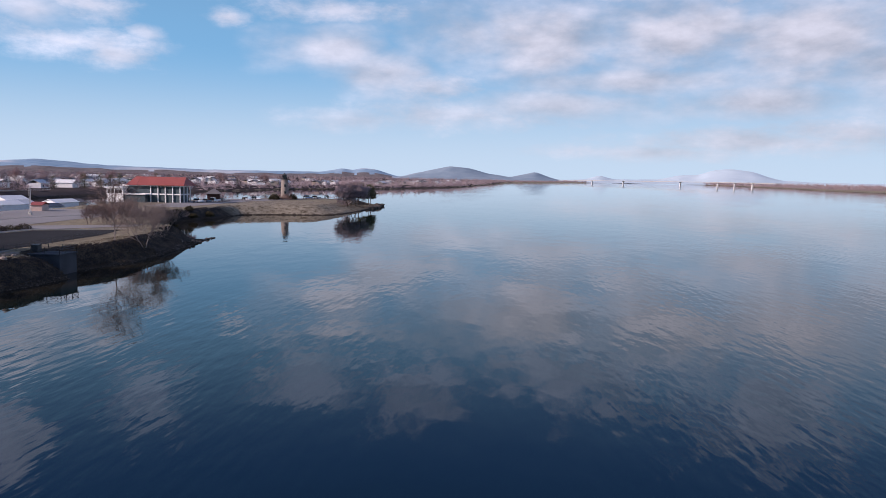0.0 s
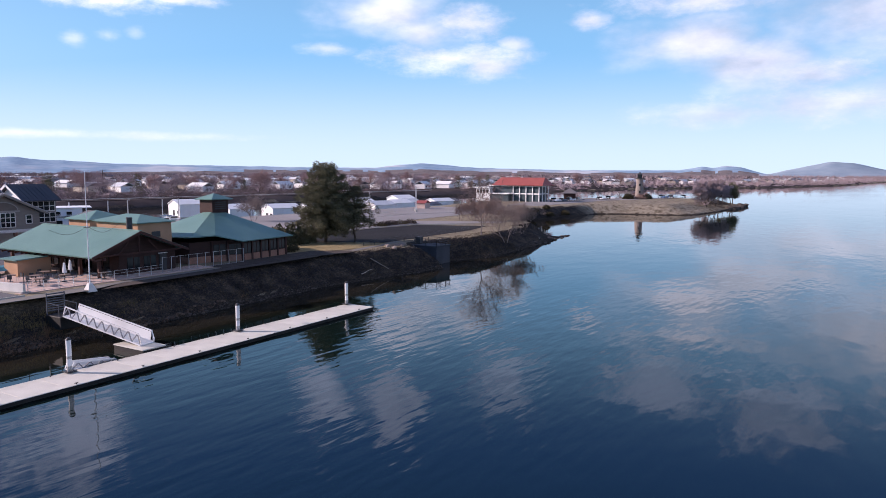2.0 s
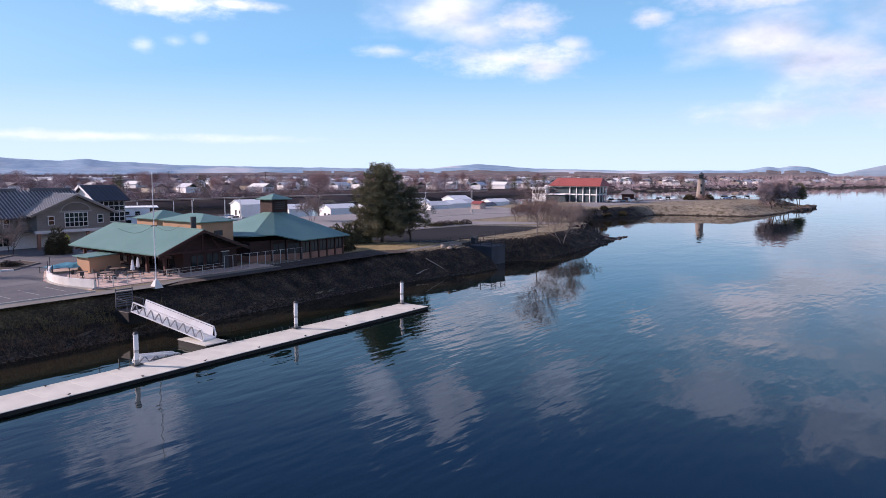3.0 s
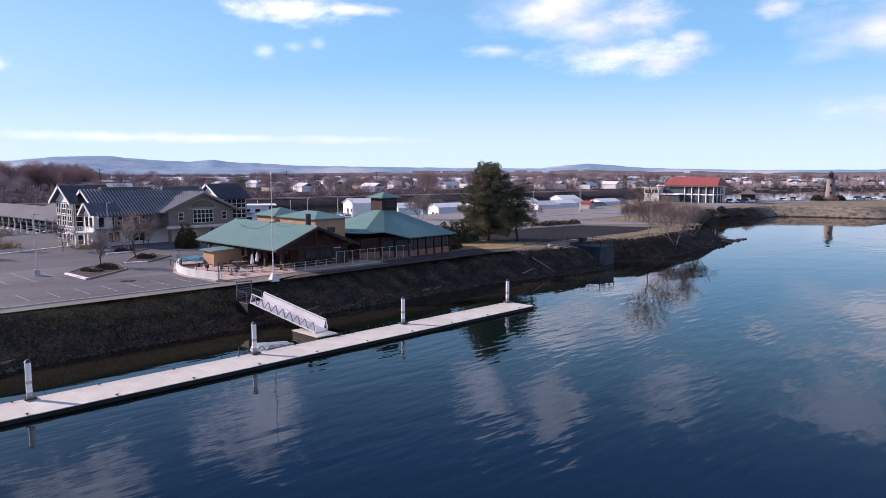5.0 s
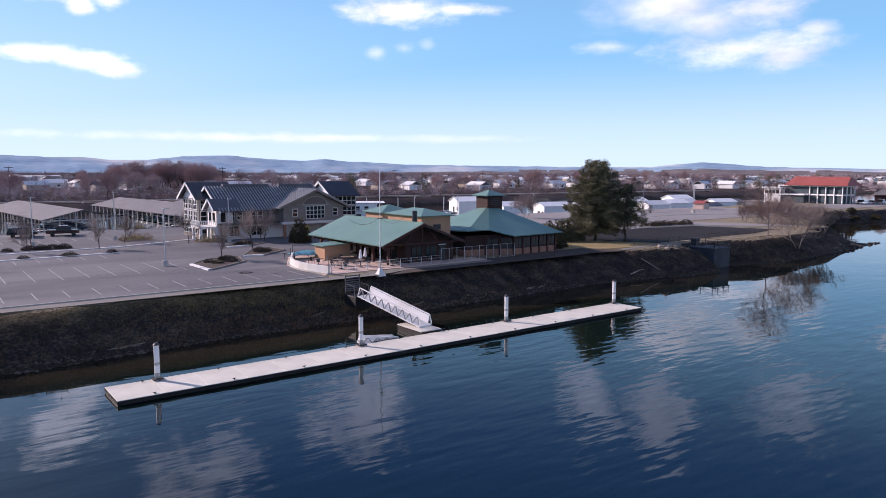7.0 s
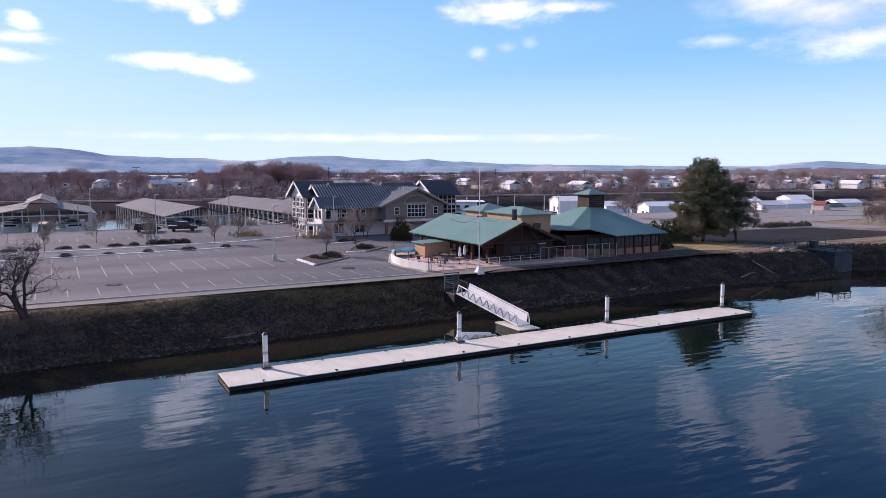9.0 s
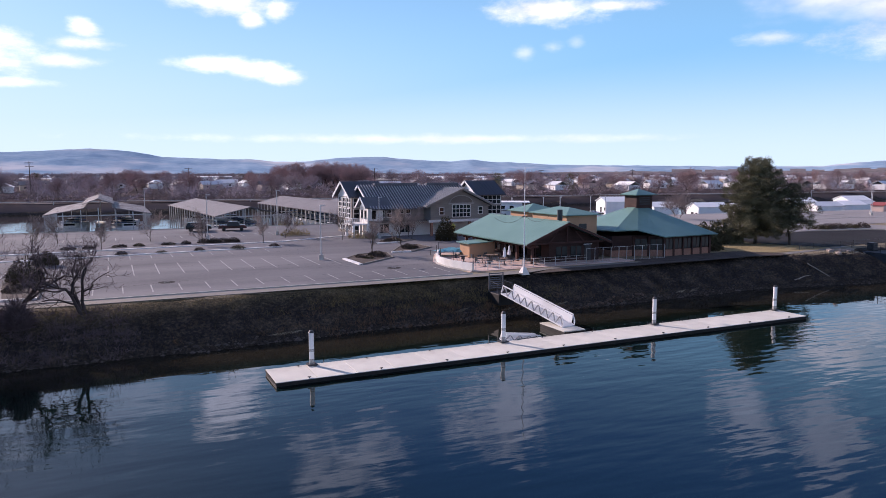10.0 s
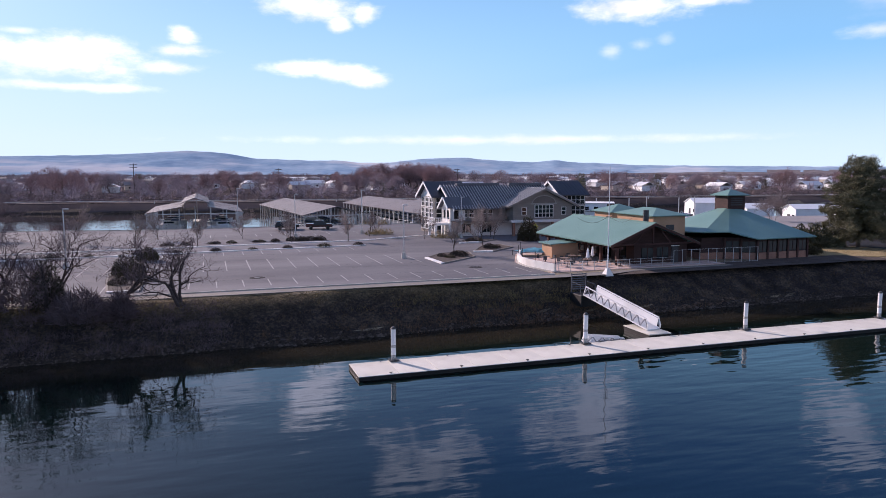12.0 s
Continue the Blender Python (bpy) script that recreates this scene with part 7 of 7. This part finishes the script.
def hills():
    """A ring of low hills behind the town: azimuth and elevation of the skyline, in degrees."""
    skyline = ((-60, 0.0), (-35, 0.05), (-28, 0.1), (-24.6, 0.12), (-22.4, 0.2), (-21.2, 0.5), (-20.2, 0.86), (-18.4, 1.02), (-17.3, 0.86), (-16.5, 0.52), (-15.2, 0.5), (-13.6, 0.15),
               (-10.4, 0.08), (-9.1, 0.36), (-7.8, 0.0), (-6.0, -0.05), (-5.4, 0.1), (-4.1, 0.58), (-2.2, 0.1), (-0.6, 0.32), (1.2, 0.75), (2.7, 0.9), (4.8, 0.45), (6.9, -0.05), (8.6, 0.5), (9.8, 0.62),
               (10.6, 0.4), (11.4, 0.55), (13, 0.25), (21.3, 0.23), (24.9, 0.31), (28.7, 0.39), (31.1, 0.6), (33.1, 0.74), (34.8, 0.61), (36.9, 0.36), (43.5, 0.39),
               (50, 0.47))
    western = ((56, 0.55), (59.6, 0.75), (61.1, 0.79), (62.4, 0.97), (64.2, 0.83), (65.4, 0.85), (67.5, 0.98), (69.9, 1.20), (71.5, 1.16), (73.5, 1.08), (75.9, 0.78), (78.1, 0.80),
               (80.2, 0.98), (82, 0.96), (86.4, 1.12), (88.4, 1.5), (91.1, 1.69), (93.3, 1.54), (96.4, 1.35), (100, 1.24), (103.4, 1.16), (120, 1.0), (160, 0.8), (200, 0.4))
    sky_az, sky_el = zip(*(skyline + western))
    az = np.radians(np.arange(-60, 200.01, 0.2))
    el = np.interp(np.degrees(az), sky_az, sky_el)
    el = np.convolve(np.pad(el, 2, mode="edge"), [0.1, 0.2, 0.4, 0.2, 0.1], "valid") + wave(np.degrees(az) * 3, np.degrees(az), 1.1, 71) * 0.03
    rows = 12
    verts = []
    for j in range(rows):
        f = j / (rows - 1)
        r = 3950 + 800 * f
        crest = 15.5 + np.tan(np.radians(el)) * 4750
        z = 1.5 + (crest - 1.5) * f ** 1.15 + wave(az * 4000, np.full(az.shape, r), 0.011, 9 + j) * 16 * math.sin(math.pi * f) + wave(az * 4000, np.full(az.shape, r), 0.034, 40) * 5 * math.sin(math.pi * f)
        verts += list(zip(r * np.cos(az), r * np.sin(az), z))
    n = len(az)
    faces = [(j * n + i + 1, j * n + i, (j + 1) * n + i, (j + 1) * n + i + 1) for j in range(rows - 1) for i in range(n - 1)]
    ragged = wave(np.arange(n) * 1.0, np.zeros(n), 0.5, 33) * 1.6

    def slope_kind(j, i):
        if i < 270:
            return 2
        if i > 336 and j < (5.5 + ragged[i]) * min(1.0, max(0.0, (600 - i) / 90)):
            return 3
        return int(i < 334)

    me = bpy.data.meshes.new("backdrop_hills")
    me.from_pydata([tuple(map(float, v)) for v in verts], [], faces)
    me.polygons.foreach_set("use_smooth", [True] * len(me.polygons))
    # paler materials carry more haze; the brown one is for wooded feet
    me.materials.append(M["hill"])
    me.materials.append(M["haze_pale_hill"])
    me.materials.append(M["haze_faint_hill"])
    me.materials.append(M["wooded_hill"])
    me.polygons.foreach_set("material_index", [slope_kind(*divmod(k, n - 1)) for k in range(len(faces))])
    tagged(new("backdrop_hills", me), "low bare hills on the horizon, blue grey with painted haze", "hills", kind="structure")


def bridge():
    t = thing("river_bridge", "long low bridge with white piers across the river", "bridge")
    a, b = Vector((2380, -960)), Vector((3560, -380))
    d = b - a
    s = Vector((-d.y, d.x)).normalized() * 8
    deck = lambda f: 17.0 - 5.0 * abs(f - 0.2)
    stops = [0.0]
    for bearing in (-20.3, -19.07, -17.89, -15.22, -10.98, -8.6):          # where each pier stands, as a bearing from the river mouth
        c, e = math.cos(radians(bearing)), math.sin(radians(bearing))
        stops.append((a.y * c - a.x * e) / (d.x * e - d.y * c))
    stops.append(1.0)
    for k, (f, g2) in enumerate(zip(stops, stops[1:])):
        p, q = a.lerp(b, f), a.lerp(b, g2)
        bm = slab([(*(p + s), deck(f)), (*(p - s), deck(f)), (*(q - s), deck(g2)), (*(q + s), deck(g2))], 1.7)
        part("deck_span", bm, M["concrete"], t)
        if k:
            bm = bmesh.new()
            add_box(bm, -2.2, 2.2, -2.0, 2.0, -2, deck(f) - 3.2)
            add_box(bm, -7, 7, -2.0, 2.0, deck(f) - 3.2, deck(f) - 1.7)
            ob = part("pier", bm, M["white"], t)
            ob.matrix_basis = Matrix.Translation((*p, 0)) @ Matrix.Rotation(math.atan2(s.y, s.x), 4, "Z")


M["town_gravel"] = mat("town_gravel", (0.12, 0.10, 0.09), (0.19, 0.165, 0.15), 0.95, 0.05, 4, 0.3)
M["bright_white"] = mat("bright_white", (0.82, 0.82, 0.81), (0.90, 0.90, 0.89), 0.5, 0.6, 10, 0.05, grime=(0.6, 0.58, 0.55), grime_amount=0.25)
M["levee_twig"] = mat("levee_twig", (0.12, 0.088, 0.088), (0.22, 0.165, 0.165), 0.95, 1.0, 12, 0.3)
M["pale_tin"] = mat("pale_tin", (0.55, 0.56, 0.58), (0.70, 0.71, 0.72), 0.5, 0.3, 8, 0.1)
M["town_twig"] = mat("town_twig", (0.26, 0.205, 0.215), (0.42, 0.335, 0.345), 0.95, 1.0, 12, 0.3, vary=0.2)
M["grove_twig"] = mat("grove_twig", (0.25, 0.165, 0.16), (0.39, 0.265, 0.255), 0.95, 1.0, 12, 0.3, vary=0.2)
M["light_asphalt"] = mat("dusty_asphalt", (0.205, 0.193, 0.192), (0.29, 0.274, 0.272), 0.95, 0.05, 4, 0.3, grime=(0.28, 0.25, 0.225), grime_amount=0.6)
M["blue_concrete"] = mat("blue_grey_concrete", (0.042, 0.045, 0.053), (0.075, 0.078, 0.09), 0.85, 0.5, 10, 0.2, grime=(0.09, 0.09, 0.098))
M["sign_yellow"] = mat("sign_yellow", (0.62, 0.60, 0.12), (0.72, 0.70, 0.18), 0.5, 1, 10, 0.05)
M["canvas"] = mat("boat_canvas", (0.05, 0.08, 0.16), (0.09, 0.13, 0.24), 0.8, 1, 10, 0.2)
M["white_car"] = mat("white_car_paint", (0.72, 0.72, 0.72), (0.78, 0.78, 0.78), 0.25, 1, 10, 0.0, spec=0.5)
M["grey_car"] = mat("grey_car_paint", (0.10, 0.105, 0.11), (0.13, 0.135, 0.14), 0.25, 1, 10, 0.0, spec=0.5)
M["blue_car"] = mat("blue_car_paint", (0.05, 0.10, 0.20), (0.07, 0.13, 0.25), 0.25, 1, 10, 0.0, spec=0.5)
M["dark_car"] = mat("dark_car_paint", (0.018, 0.018, 0.02), (0.03, 0.03, 0.033), 0.22, 1, 10, 0.0, spec=0.5)
M["maroon_car"] = mat("maroon_car_paint", (0.06, 0.018, 0.02), (0.09, 0.028, 0.03), 0.22, 1, 10, 0.0, spec=0.5)
M["ochre_pale"] = mat("pale_ochre", (0.42, 0.34, 0.26), (0.54, 0.45, 0.35), 0.9, 0.5, 12, 0.2, vary=0.15)
ISLAND_SHRUB = [shrub_mesh(80, 0.8, 0.6, 900, 0.14, M["mulch"], False), shrub_mesh(81, 0.9, 0.55, 900, 0.13, M["brown_green"], False)]
DRAINS = ((4.8, 77.0), (29.9, 77.2), (-20.0, 77.0))
CONIFERS = ((421, 264, 0.8), (450, 261, 0.95), (468, 260, 1.0), (477, 258, 0.9), (487, 257, 1.0))
GOLD_SHRUB = shrub_mesh(82, 1.0, 1.2, 420, 0.5, M["lawn"], True)
POINT_SHRUB = [shrub_mesh(90, 2.4, 2.6, 700, 0.7, M["brown_green"], False), shrub_mesh(91, 2.6, 2.8, 800, 0.9, M["red_twig"], True)]
CAPE_PINE = pine_meshes(96, 11.0, 4.6, 0.34, 1.1)
POINT_PINE = pine_meshes(95, 11.0, 4.2, 0.08, 0.55)
TOWN_TREES = [(a, haze_crown(b, k, 12 + k, 2800 if k == 3 else 1700, 1.5, 0.05)) for k, (a, b) in enumerate(bare_tree_meshes(100 + k, 12 + k, 1, 0.6, 4, 0.032, 4, kink=0.25, twig="grove_twig" if k in (1, 3) else "town_twig") for k in range(4))]

for pts in ([(27.0, 87.6), (27.2, 81.4), (33.4, 86.6), (34.6, 91.8), (33.8, 92.8), (30.0, 91.4)], [(35.4, 92.4), (38.2, 91.8), (43.2, 96.2), (42.8, 100.4), (40.0, 100.2)], [(37.6, 104.6), (41.6, 105.2), (45.8, 108.4), (40.0, 109.2)]):
    island(pts)
for x, y, h in ((24.2, 88.4, 7.0), (14.4, 123.6, 7.5), (41.2, 113.2, 7.0), (-16.0, 92.0, 7.0), (26.8, 127.0, 8.0), (6.0, 152.0, 8.0)):
    lamp_post(x, y, h)
island([(-9.2, 71.4), (-6.4, 71.4), (-6.6, 80.0), (-7.4, 91.0), (-10.6, 91.0), (-10.2, 80.0)])
for x, y, w, h in ((-8.3, 82.4, 1.7, 2.7), (-7.4, 96.8, 1.3, 1.7)):
    plant("clipped_shrub", [shrub_mesh(int(h * 60), w, h, 1800, 0.3, M["brown_green"], False)], "large dark clipped shrub in the car park", "shrub", (x, y, G + 0.1), 0, 1.0, "", ("foliage",))
for k in range(4):
    x = 13.2 + 1.5 * k
    plant("clipped_shrub", [ISLAND_SHRUB[0]], "low dark clipped hedge plant along the kerb", "shrub", (x, 118.0 - 0.1 * k, G), k * 70, 1.3, "kerb hedge", ("foliage",))
for k in range(12):
    x = -8.0 + 2.3 * k + (1.5 if k % 3 == 0 else 0)
    plant("clipped_shrub", [ISLAND_SHRUB[k % 2]], "low dark clipped shrub in the car park verge", "shrub", (x, 116.6 + 0.09 * x, G), k * 70, 0.75 + 0.1 * (k % 3), "verge shrubs", ("foliage",))
mast()
road_sign(51.2, 105.0)
car(1, "dark_car", "black off-roader parked near the boat shelters", (14.9, 141.0, G + 0.03), 175)
car(2, "maroon_car", "dark maroon pickup parked near the boat shelters", (21.0, 140.0, G + 0.03), 172)
for x, y in DRAINS:
    t = thing("storm_drain", "dark iron storm drain grate in the asphalt", "drain", (x, y, G + 0.03), group="storm drains")
    part("apron", rod((0, 0, 0), (0, 0, 0.012), 0.85, 0.80, 14), M["dark_asphalt"], t)
    part("grate", box(-0.3, 0.3, -0.3, 0.3, 0.012, 0.03), M["dark_steel"], t)
rnd0 = random.Random(2)
for k in range(9):
    x = -20 + k * 5.2 + rnd0.uniform(-0.5, 0.5)
    plant("clipped_shrub", [ISLAND_SHRUB[k % 2]], "low dark clipped shrub in the car park verge", "shrub", (x, 104.9 + 0.094 * x, G), k * 40, rnd0.uniform(0.8, 1.2), "verge shrubs", ("foliage",))
for k, (x, y) in enumerate(((27.8, 124.0), (29.2, 124.6), (31.0, 124.0), (40.0, 113.8), (37.2, 114.6), (30.0, 126.0), (38.6, 114.0), (33.0, 150.0), (36.0, 149.0))):
    plant("ornamental_grass", [GOLD_SHRUB], "tuft of straw coloured ornamental grass", "grass", (x, y, G), k * 30, 1.0, "ornamental grasses", ("foliage",))
outfall()
right_side()
marina()
red_roof_building()
lighthouse()
point_park()
town()
hills()
bridge()
